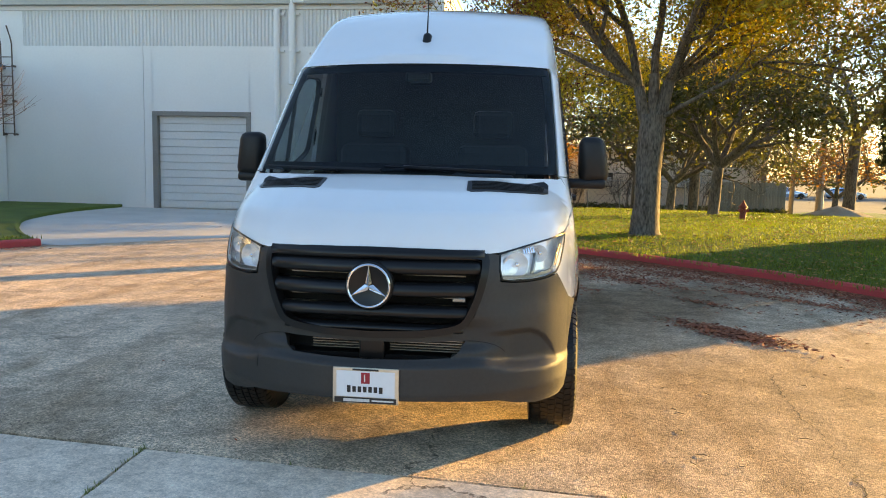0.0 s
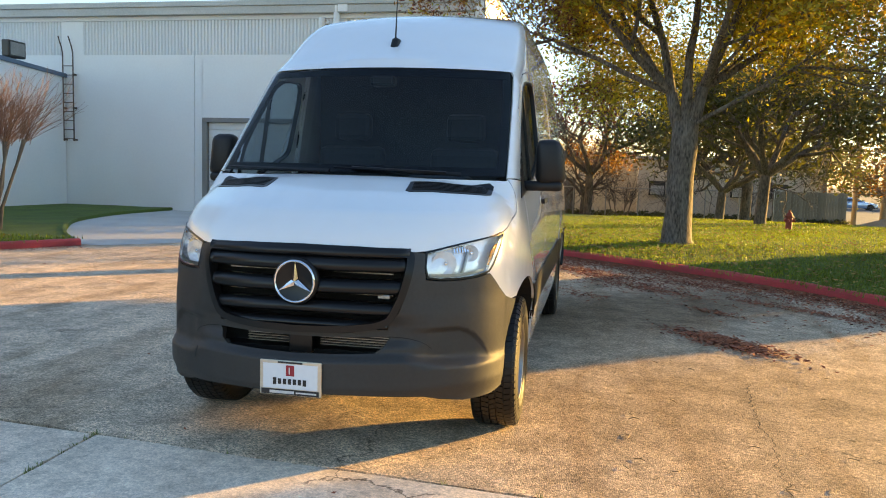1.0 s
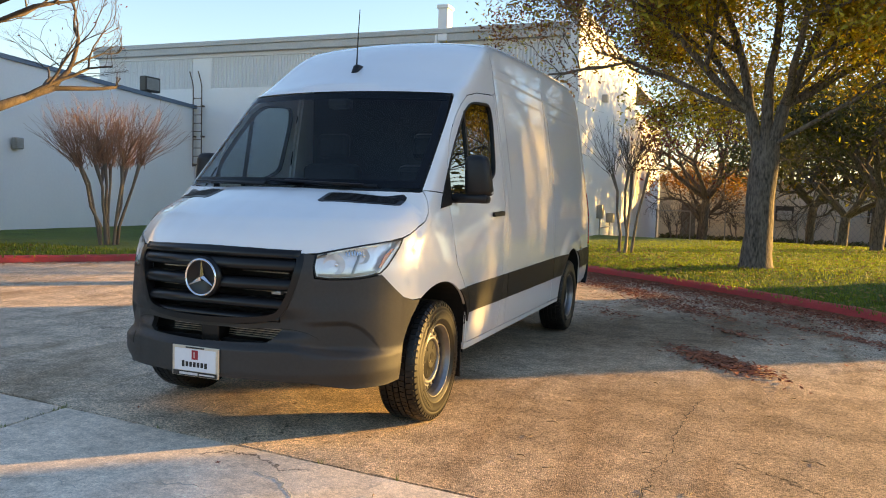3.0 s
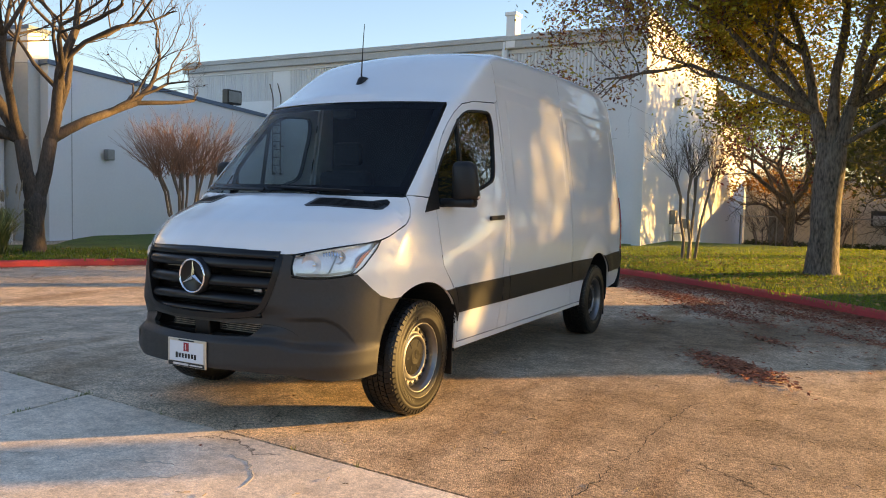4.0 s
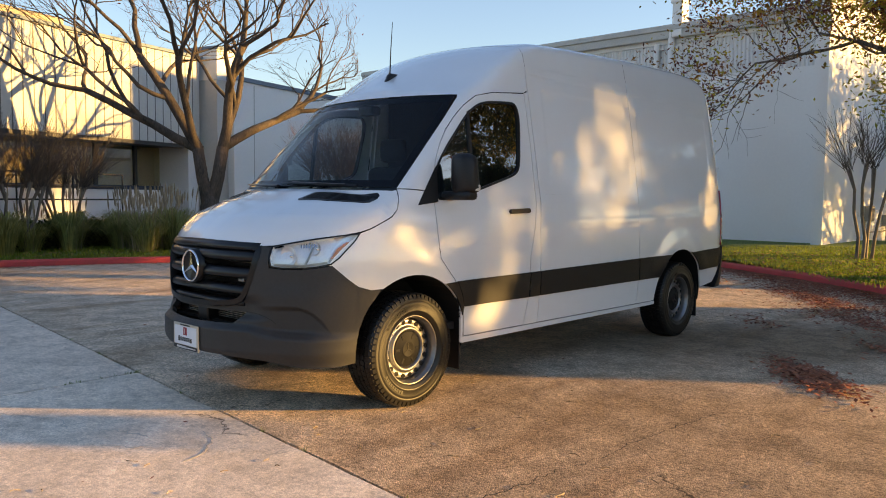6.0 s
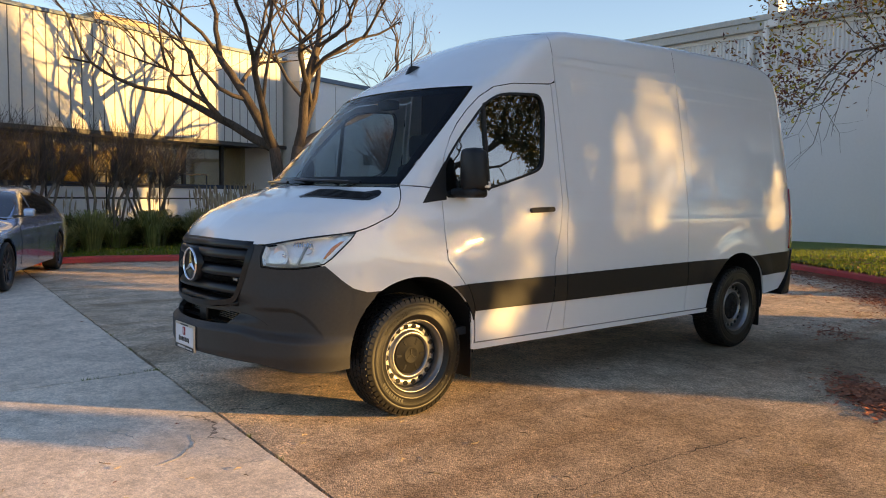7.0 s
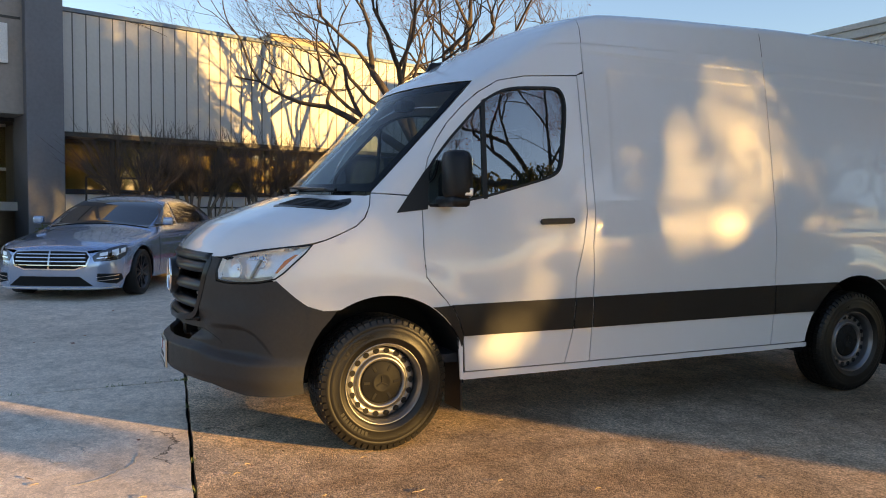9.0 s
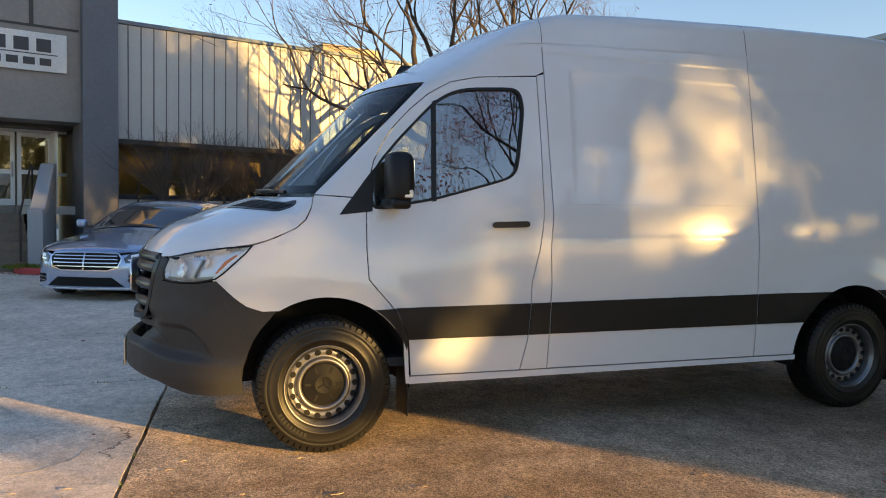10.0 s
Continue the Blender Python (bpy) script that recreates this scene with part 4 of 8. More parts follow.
DARK = "dense dark-leaved shade tree on the lawn"
live_oak((6.15, 19.9, 0.1), 31, 1.0, DARK, per=9, top=4.6, low=2.4)
live_oak((6.0, 26.8, -0.5), 32, 1.0, DARK, per=9, top=4.6, low=2.4)
live_oak((11.4, 23.4, -0.2), 33, 1.15, DARK, per=9, top=4.6, low=3.3, bole=2.7)
live_oak((0.6, 35.5, -1.1), 38, 0.8, "small tree with orange autumn leaves by the brick building", M_LEAFO, 7, bole=2.2, low=3.0)
live_oak((0.9, 33.0, -0.9), 35, 1.15, "small tree with dark red leaves beside the brick building", M_LEAFR, 3, bole=2.3, low=3.6)
live_oak((7.5, 30.0, -0.8), 36, 1.35, DARK, per=10, bole=2.0)
live_oak((5.3, 32.2, -0.9), 39, 1.1, "tree with thin amber autumn leaves beyond the lawn", M_LEAFA, 3, bole=2.2, low=3.0)
live_oak((17.0, 40.0, -1.3), 37, 1.0, "small tree with orange autumn leaves near the street", M_LEAFO, 4)


# ---- cargo van: one smooth body form, cut into panels ----
from mathutils.geometry import delaunay_2d_cdt

M_PAINT = mat("white_gloss_paint", (0.79, 0.80, 0.81), (0.765, 0.775, 0.785), 0.25, 1.2, 9, coat=1.0, mix=0.3)
M_PLAST = mat("black_grained_plastic", (0.036, 0.035, 0.034), (0.028, 0.0275, 0.027), 0.5, 3, 60, 0.12, 900, spec=0.4)
M_BANDP = mat("black_trim_plastic", (0.011, 0.011, 0.012), (0.008, 0.008, 0.009), 0.45, 3, 60, 0.1, 700, spec=0.35)
M_GRILL = mat("satin_black_grille", (0.008, 0.008, 0.009), rough=0.28, big=4, spec=0.35)
M_RUB = mat("tyre_rubber", (0.010, 0.0093, 0.0083), (0.006, 0.0057, 0.0052), 0.42, 5, 60, 0.06, 200, spec=0.4)
M_CAP = mat("matt_black_cap", (0.012, 0.012, 0.012), rough=0.7, spec=0.2)
M_WELL = mat("wheel_well_liner", (0.006, 0.006, 0.006), rough=0.9)
M_RIM = mat("silver_steel_wheel", (0.27, 0.27, 0.275), (0.22, 0.22, 0.225), 0.38, 6, 40, metal=0.85)
M_FRIT = mat("black_ceramic_border", (0.004, 0.004, 0.005), rough=0.95, spec=0.05)
M_CHROME = mat("chrome", (0.85, 0.85, 0.86), (0.8, 0.8, 0.81), 0.08, metal=1.0)
M_INT = mat("cab_interior", (0.030, 0.034, 0.040), rough=0.75, big=6, bump=0.2)
M_SEAT = mat("black_seat_cloth", (0.028, 0.029, 0.033), rough=0.9, bump=0.4, bump_scale=300)
M_WSG = glass("windscreen_glass", (0.72, 0.88, 0.96), 0.95, 0.0, 1.31, 6.0)
M_SIDEG = glass("door_glass", (0.62, 0.70, 0.68), 0.7, 0.0, 2.1)
M_LENS = glass("clear_lens", (0.97, 0.98, 0.99), 1.0, 0.0, 1.35)
M_AMBER = mat("amber_reflector", (0.75, 0.20, 0.03), rough=0.15, coat=1.0)
M_RED = mat("red_lens", (0.38, 0.012, 0.015), rough=0.12, coat=1.0)
M_REFL = mat("lamp_reflector", (0.95, 0.95, 0.95), (0.82, 0.82, 0.82), 0.12, 10, 70, 0.5, 22, metal=0.4)
M_FIN = mat("radiator_fin", (0.36, 0.35, 0.33), rough=0.35, metal=0.8)


def taps(x, table, w):
    xs, ys = [a for a, _ in table], [b for _, b in table]
    acc = 0.0
    ks = (-1, -0.75, -0.5, -0.25, 0, 0.25, 0.5, 0.75, 1)
    for k in ks:
        acc = acc + np.interp(x + k * w, xs, ys)
    return acc / len(ks)


def sstep(a, b, x):
    t = np.clip((x - a) / (b - a), 0, 1)
    return t * t * (3 - 2 * t)


WIDTH = [(0.2, 0.955), (0.45, 0.985), (0.6, 0.995), (0.85, 1.0), (1.1, 1.0), (1.28, 0.99), (1.42, 0.968), (1.75, 0.922), (2.1, 0.868), (2.4, 0.815), (2.8, 0.74)]
FRONT = [(0, -1.05), (0.2, -1.04), (0.35, -1.0), (0.516, -0.935), (0.58, -0.885), (0.7, -0.79), (0.8, -0.70), (0.86, -0.62), (0.9, -0.53), (0.93, -0.44), (0.96, -0.33), (0.985, -0.2), (1.0, -0.1), (1.1, 0.9)]
HOOD = [(-1.3, 0.70), (-1.08, 1.0), (-1.05, 1.05), (-1.02, 1.085), (-0.95, 1.155), (-0.85, 1.235), (-0.63, 1.325), (-0.41, 1.395), (-0.33, 1.415), (0.4, 1.60)]
ROOF = [(0.0, 1.92), (0.35, 2.12), (0.626, 2.27), (0.8, 2.375), (1.05, 2.51), (1.25, 2.585), (1.45, 2.63), (2, 2.665), (3, 2.70), (4, 2.715), (4.35, 2.70), (4.55, 2.64), (4.68, 2.52), (4.78, 2.3), (5.2, 1.2)]
ARCH_F, ARCH_R, RAD_F, RAD_R = (-0.04, 0.385), (3.66, 0.375), 0.475, 0.495


def front_y(x):
    return taps(np.abs(x), FRONT, 0.05)


def width_at(y, z):
    w = taps(z, WIDTH, 0.1)
    w = w * (1 - 0.058 * sstep(1.3, -0.1, y) * sstep(0.9, 1.4, z))
    w = w - 0.07 * sstep(4.5, 4.85, y)
    for a, b in ((1.46, 2.74), (2.93, 4.42)):
        w = w - 0.003 * sstep(a, a + 0.03, y) * sstep(b, b - 0.03, y) * sstep(1.38, 1.60, z) * sstep(2.222, 2.190, z)
    w = w - 0.0022 * sstep(1.195, 1.22, z) * sstep(1.28, 1.4, y)
    w = w + 0.0022 * sstep(2.31, 2.325, z) * sstep(2.39, 2.375, z)
    for (cy, cz), r in ((ARCH_F, RAD_F), (ARCH_R, RAD_R)):
        d = np.sqrt((y - cy) ** 2 + (z - cz) ** 2)
        w = w + 0.016 * sstep(r + 0.24, r + 0.06, d) * sstep(0.55, 0.75, z)
    return w


def top_z(x, y):
    hood = taps(y - front_y(x) + front_y(0.0), HOOD, 0.03)
    screen = 1.42 + 1.0 * (y + 0.33 - 0.235 * (x / 0.875) ** 2)
    yy = y - 0.16 * (x / 0.8) ** 2 * sstep(1.7, 0.6, y)
    roof = taps(yy, ROOF, 0.1) - 0.05 * (x / 0.8) ** 2
    return np.maximum(hood, np.minimum(screen, roof))


def body_field(x, y, z, bump=0.0):
    e = 0.004
    side = np.abs(x) - width_at(y, z)
    t0 = top_z(x, y)
    gx, gy = (top_z(x + e, y) - t0) / e, (top_z(x, y + e) - t0) / e
    top = (z - t0) / np.sqrt(1 + gx * gx + gy * gy)
    f0 = front_y(x)
    gf = (front_y(np.abs(x) + e) - f0) / e
    fr = (f0 + 0.03 * sstep(0.95, 1.12, z) - bump - y) / np.sqrt(1 + gf * gf)
    back = y - 4.78 + 0.05 * sstep(1.0, 2.6, z)
    k = 0.028
    fs = [side, top, fr, back]
    m = np.maximum.reduce(fs)
    return m + k * np.log(sum(np.exp((f - m) / k) for f in fs))


def bumper_field(x, y, z):
    ang = np.degrees(np.arctan2(np.abs(x), -y + 1e-6))
    dip = 0.05 * sstep(24, 46, ang)
    lip = 0.044 * sstep(0.592 - dip, 0.542 - dip, z) * (1 - 0.6 * sstep(52, 70, ang)) - 0.045 * sstep(0.43, 0.33, z)
    lip = lip - 0.035 * sstep(0.60, 0.65, z) * sstep(0.78, 0.70, z) * sstep(0.62, 0.45, np.abs(x))
    crest = 0.692 - 0.13 * np.clip((ang - 41) / 12, 0, 2) ** 2.4
    fog = -0.032 * sstep(crest + 0.008, crest - 0.020, z) * sstep(27, 40, ang) * sstep(57, 45, ang) * sstep(0.50, 0.56, z)
    swell = 0.012 * sstep(26, 36, ang) * sstep(0.86, 0.74, z) * sstep(66, 56, ang)
    return body_field(x, y, z, lip + fog + swell) - 0.004


def shoot(field, o, d):
    """Where the rays o + t d leave the form."""
    o, d = np.asarray(o, float), np.asarray(d, float)
    lo, hi = np.zeros(len(o)), np.full(len(o), 3.0)
    for _ in range(34):
        mid = (lo + hi) / 2
        p = o + d * mid[:, None]
        inside = field(p[:, 0], p[:, 1], p[:, 2]) < 0
        lo, hi = np.where(inside, mid, lo), np.where(inside, hi, mid)
    return o + d * lo[:, None]


def normals(field, p):
    e = 0.003
    x, y, z = p[:, 0], p[:, 1], p[:, 2]
    g = np.stack([field(x + e, y, z) - field(x - e, y, z), field(x, y + e, z) - field(x, y - e, z), field(x, y, z + e) - field(x, y, z - e)], 1)
    return g / np.linalg.norm(g, axis=1)[:, None]


def p_side(s):
    return lambda u, v: (np.stack([0 * u, u, v], 1), np.stack([0 * u + s, 0 * u, 0 * u], 1))


def p_front(u, v):
    return np.stack([u, 0.0 * u + np.where(v > 1.38, 1.3, 0.2), v], 1), np.stack([0 * u, 0 * u - 1, 0 * u], 1)


def p_top(u, v):
    return np.stack([u, v, 0 * u + 0.9], 1), np.stack([0 * u, 0 * u, 0 * u + 1], 1)


def p_fan(u, v):
    a = np.radians(u)
    return np.stack([0 * u, v, 0 * u + 0.85], 1), np.stack([np.cos(a), 0 * u, np.sin(a)], 1)


def p_back(u, v):
    return np.stack([u, 0 * u + 4.0, v], 1), np.stack([0 * u, 0 * u + 1, 0 * u], 1)


def p_round(u, v):
    a = np.radians(u)
    return np.stack([0 * u, 0 * u, v], 1), np.stack([np.sin(a), -np.cos(a), 0 * u], 1)


def in_poly(px, py, poly):
    inside = np.zeros(len(px), bool)
    n = len(poly)
    for i in range(n):
        (x0, y0), (x1, y1) = poly[i], poly[(i + 1) % n]
        if y0 == y1:
            continue
        hit = ((y0 > py) != (y1 > py)) & (px < (x1 - x0) * (py - y0) / (y1 - y0) + x0)
        inside ^= hit
    return inside


def resample(poly, step, sx=1.0):
    out = []
    n = len(poly)
    for i in range(n):
        a, b = poly[i], poly[(i + 1) % n]
        L = math.hypot((b[0] - a[0]) * sx, b[1] - a[1])
        k = max(1, int(math.ceil(L / step)))
        out += [(a[0] + (b[0] - a[0]) * j / k, a[1] + (b[1] - a[1]) * j / k) for j in range(k)]
    return out


def inset(poly, d, sx=1.0):
    P = [Vector((x * sx, y)) for x, y in poly]
    n = len(P)
    area = sum(P[i].x * P[(i + 1) % n].y - P[(i + 1) % n].x * P[i].y for i in range(n))
    s = 1 if area > 0 else -1
    out = []
    for i in range(n):
        a, b = (P[i] - P[i - 1]).normalized(), (P[(i + 1) % n] - P[i]).normalized()
        m = Vector((-(a.y + b.y), a.x + b.x)) * s
        m = m.normalized() * d / max(0.35, math.sqrt(max(0.0, (1 + a.dot(b)) / 2))) if m.length > 1e-6 else Vector((0, 0))
        out.append(((P[i].x + m.x) / sx, P[i].y + m.y))
    return out


def softened(poly, most, times=2):
    """The outline with its corners cut, each cut no longer than most."""
    for _ in range(times):
        out = []
        for i in range(len(poly)):
            a, b = Vector(poly[i]), Vector(poly[(i + 1) % len(poly)])
            k = min(0.25, most / max((b - a).length, 1e-6))
            out += [tuple(a.lerp(b, k)), tuple(b.lerp(a, k))]
        poly = out
    return poly


def panel(name, poly, ray, material, parent, off=0.0, thick=0.014, step=0.035, holes=(), field=body_field, sx=1.0, gap=0.0025, label=""):
    """A sheet cut to the outline poly (and holes), laid on the body form along the rays, with a turned-in edge."""
    if gap:
        poly = inset(poly, gap, sx)
    loops = [resample(poly, step, sx)] + [resample(h, step, sx) for h in holes]
    pts, edges = [], []
    for lp in loops:
        k = len(pts)
        pts += lp
        edges += [(k + i, k + (i + 1) % len(lp)) for i in range(len(lp))]
    nb = len(pts)
    xs, ys = [p[0] for p in loops[0]], [p[1] for p in loops[0]]
    gx, gy = np.meshgrid(np.arange(min(xs), max(xs), step / sx), np.arange(min(ys), max(ys), step))
    gx, gy = gx.ravel(), gy.ravel()
    ok = in_poly(gx, gy, loops[0])
    for lp in loops[1:]:
        ok &= ~in_poly(gx, gy, lp)
    gx, gy = gx[ok], gy[ok]
    B = np.array(pts)
    keep = [i for i in range(len(gx)) if np.min(((B[:, 0] - gx[i]) * sx) ** 2 + (B[:, 1] - gy[i]) ** 2) > (0.45 * step) ** 2]
    pts += [(gx[i], gy[i]) for i in keep]
    res = delaunay_2d_cdt([Vector((p[0] * sx, p[1])) for p in pts], edges, [], 0, 1e-7)
    V = np.array([(v.x / sx, v.y) for v in res[0]])
    F = [f for f in res[2] if len(f) == 3]
    C = np.array([V[list(f)].mean(0) for f in F])
    ok = in_poly(C[:, 0], C[:, 1], loops[0])
    for lp in loops[1:]:
        ok &= ~in_poly(C[:, 0], C[:, 1], lp)
    F = [f for f, o in zip(F, ok) if o]
    o, d = ray(V[:, 0], V[:, 1])
    P = shoot(field, o, d)
    N = normals(field, P)
    P = P + N * off
    faces = []
    for f in F:
        a, b, c = (Vector(P[i]) for i in f)
        faces.append(tuple(f) if (b - a).cross(c - a).dot(Vector(N[f[0]])) > 0 else tuple(reversed(f)))
    count = {}
    for f in faces:
        for i in range(3):
            e = (f[i], f[(i + 1) % 3])
            count[e] = True
    rim = [e for e in count if (e[1], e[0]) not in count]
    verts, norms, rf, idx = [tuple(p) for p in P], [tuple(n) for n in N], [], {}
    for e in rim:
        for v in e:
            if v not in idx:
                idx[v] = len(verts)
                verts += [tuple(P[v]), tuple(P[v] - N[v] * thick)]
                norms += [(0, 0, 0), (0, 0, 0)]
        a, b = idx[e[0]], idx[e[1]]
        rf.append((b, a, a + 1, b + 1))
    me = bpy.data.meshes.new(name)
    me.from_pydata(verts, [], faces + rf)
    me.polygons.foreach_set("use_smooth", [True] * len(faces) + [False] * len(rf))
    me.update()
    me.normals_split_custom_set_from_vertices(norms)
    me.materials.append(material)
    ob = new(name, me)
    ob.parent = parent
    if label:
        tagged(ob, label)
    return ob


def arc(c, r, a0, a1, n):
    return [(c[0] + r * math.cos(radians(a0 + (a1 - a0) * i / n)), c[1] + r * math.sin(radians(a0 + (a1 - a0) * i / n))) for i in range(n + 1)]


def lathe(profile, n, parent, name, material, x_axis=True, smooth=True, label=""):
    """profile: (x, radius) pairs turned round the x axis."""
    vs, fs, k = [], [], len(profile)
    for j in range(n):
        a = 2 * math.pi * j / n
        vs += [(x, r * math.cos(a), r * math.sin(a)) for x, r in profile]
    for j in range(n):
        for i in range(k - 1):
            a, b = j * k + i, ((j + 1) % n) * k + i
            fs.append((a, b, b + 1, a + 1))
    return raw(name, vs, fs, material, parent, smooth, label)


def wheel(parent, at, mirror):
    h = new("wheel")
    h.parent = parent
    h.matrix_basis = pose(*at) @ (pose(0, 0, 0, 0, 0, 180) if mirror else Matrix.Identity(4))
    R = 0.372
    lathe([(-0.115, 0.225), (-0.125, 0.26), (-0.128, 0.30), (-0.118, 0.345), (-0.098, R - 0.012), (0.098, R - 0.012), (0.112, 0.352), (0.122, 0.335), (0.1285, 0.318), (0.1262, 0.315), (0.1290, 0.311), (0.1300, 0.296), (0.1282, 0.262), (0.1305, 0.258), (0.1265, 0.252), (0.120, 0.238), (0.116, 0.231), (0.100, 0.214)], 72, h, "tyre", M_RUB)
    vs, fs = [], []
    for rib, (x0, x1) in enumerate(((-0.108, -0.066), (-0.058, -0.022), (-0.015, 0.015), (0.022, 0.058), (0.066, 0.108))):
        n = 64
        for j in range(n):
            a0 = 2 * math.pi * (j + 0.5 * (rib % 2) + 0.06) / n
            a1 = a0 + 2 * math.pi * 0.86 / n
            sk = 0.02 * (1 if rib % 2 else -1)
            k = len(vs)
            for (x, sh) in ((x0, 0.0), (x1, sk)):
                for a in (a0 + sh, a1 + sh):
                    for r in (R - 0.014, R + (0.0 if abs(x) < 0.1 else -0.006)):
                        vs.append((x, r * math.cos(a), r * math.sin(a)))
            fs += [(k + 1, k + 3, k + 7, k + 5), (k, k + 1, k + 5, k + 4), (k + 2, k + 6, k + 7, k + 3), (k, k + 2, k + 3, k + 1), (k + 4, k + 5, k + 7, k + 6)]
    n = 58
    for sgn in (1, -1):
        for j in range(n):
            a0, a1 = 2 * math.pi * j / n, 2 * math.pi * (j + 0.72) / n
            k = len(vs)
            for x, r in ((0.100, R - 0.001), (0.118, R - 0.014), (0.1245, R - 0.036), (0.112, R - 0.034)):
                for a in (a0, a1):
                    vs.append((sgn * x, r * math.cos(a), r * math.sin(a)))
            fs += [(k, k + 1, k + 3, k + 2), (k + 2, k + 3, k + 5, k + 4), (k + 4, k + 5, k + 7, k + 6), (k, k + 2, k + 4, k + 6), (k + 1, k + 7, k + 5, k + 3)]
    for a_mid, arc_w, r0, r1 in ((2.2, 0.75, 0.270, 0.292), (4.0, 0.72, 0.270, 0.292), (5.9, 0.80, 0.270, 0.290)):
        m = 9
        for j in range(m):
            a0 = a_mid + arc_w * (j / m - 0.5)
            a1 = a0 + arc_w / m * 0.7
            k = len(vs)
            for a in (a0, a1):
                for r in (r0, r1):
                    x = 0.1276 + 0.05 * (r - 0.262)
                    vs += [(x, r * math.cos(a), r * math.sin(a)), (x + 0.0026, r * math.cos(a), r * math.sin(a))]
            fs += [(k + 1, k + 3, k + 7, k + 5), (k, k + 1, k + 5, k + 4), (k + 2, k + 6, k + 7, k + 3), (k, k + 2, k + 3, k + 1), (k + 4, k + 5, k + 7, k + 6)]
    tagged(raw("tread", vs, fs, M_RUB, h), kind="stuff")
    lathe([(-0.11, 0.217), (-0.06, 0.203), (0.02, 0.202), (0.055, 0.203), (0.082, 0.2045), (0.096, 0.208), (0.101, 0.2135), (0.111, 0.216), (0.116, 0.221), (0.113, 0.225), (0.104, 0.225)], 72, h, "rim", M_RIM)
    lathe([(0.022, 0.203), (0.036, 0.201), (0.050, 0.196), (0.056, 0.186), (0.055, 0.166), (0.050, 0.156), (0.058, 0.149), (0.070, 0.144), (0.074, 0.137), (0.072, 0.129), (0.062, 0.122), (0.046, 0.117), (0.044, 0.0)], 72, h, "wheel_disc", M_RIM)
    for j in range(18):
        a = 2 * math.pi * j / 18
        bm = bmesh.new()
        bmesh.ops.create_cone(bm, cap_ends=True, segments=12, radius1=1, radius2=1, depth=1, matrix=Matrix.Rotation(a, 4, "X") @ Matrix.Translation((0.0515, 0.1765, 0)) @ Matrix.Rotation(radians(3), 4, "Z") @ Matrix.Diagonal((0.014, 0.0150, 0.0180, 1)) @ Matrix.Rotation(radians(90), 4, "Y"))
        part("vent_hole", bm, M_WELL, h)
    lathe([(0.046, 0.119), (0.058, 0.117), (0.065, 0.109), (0.067, 0.060), (0.075, 0.053), (0.077, 0.046), (0.072, 0.039), (0.072, 0.0)], 40, h, "hub_cap", M_CAP)
    for j in range(6):
        a = 2 * math.pi * (j + 0.5) / 6
        bm = bmesh.new()
        add_box(bm, (0.056, -0.008, 0.068), (0.0685, 0.008, 0.106), 0.003, Matrix.Rotation(a, 4, "X"))
        part("cap_slot", bm, M_WELL, h)
    for j in range(3):
        bm = bmesh.new()
        add_box(bm, (0.070, -0.004, 0.0), (0.0745, 0.004, 0.036), 0.001, Matrix.Rotation(2 * math.pi * j / 3, 4, "X"))
        part("cap_star", bm, M_GRILL, h)
    return h


def sweep_x(line, prof, name, material, parent, smooth=True):
    """A section prof of (dy, dz) carried along a line of points."""
    vs, fs, k = [], [], len(prof)
    for p in line:
        vs += [(p[0], p[1] + a, p[2] + b) for a, b in prof]
    for i in range(len(line) - 1):
        for j in range(k):
            fs.append((i * k + j, i * k + (j + 1) % k, (i + 1) * k + (j + 1) % k, (i + 1) * k + j))
    fs += [tuple(range(k)), tuple((len(line) - 1) * k + j for j in range(k))]
    return raw(name, vs, fs, material, parent, smooth)


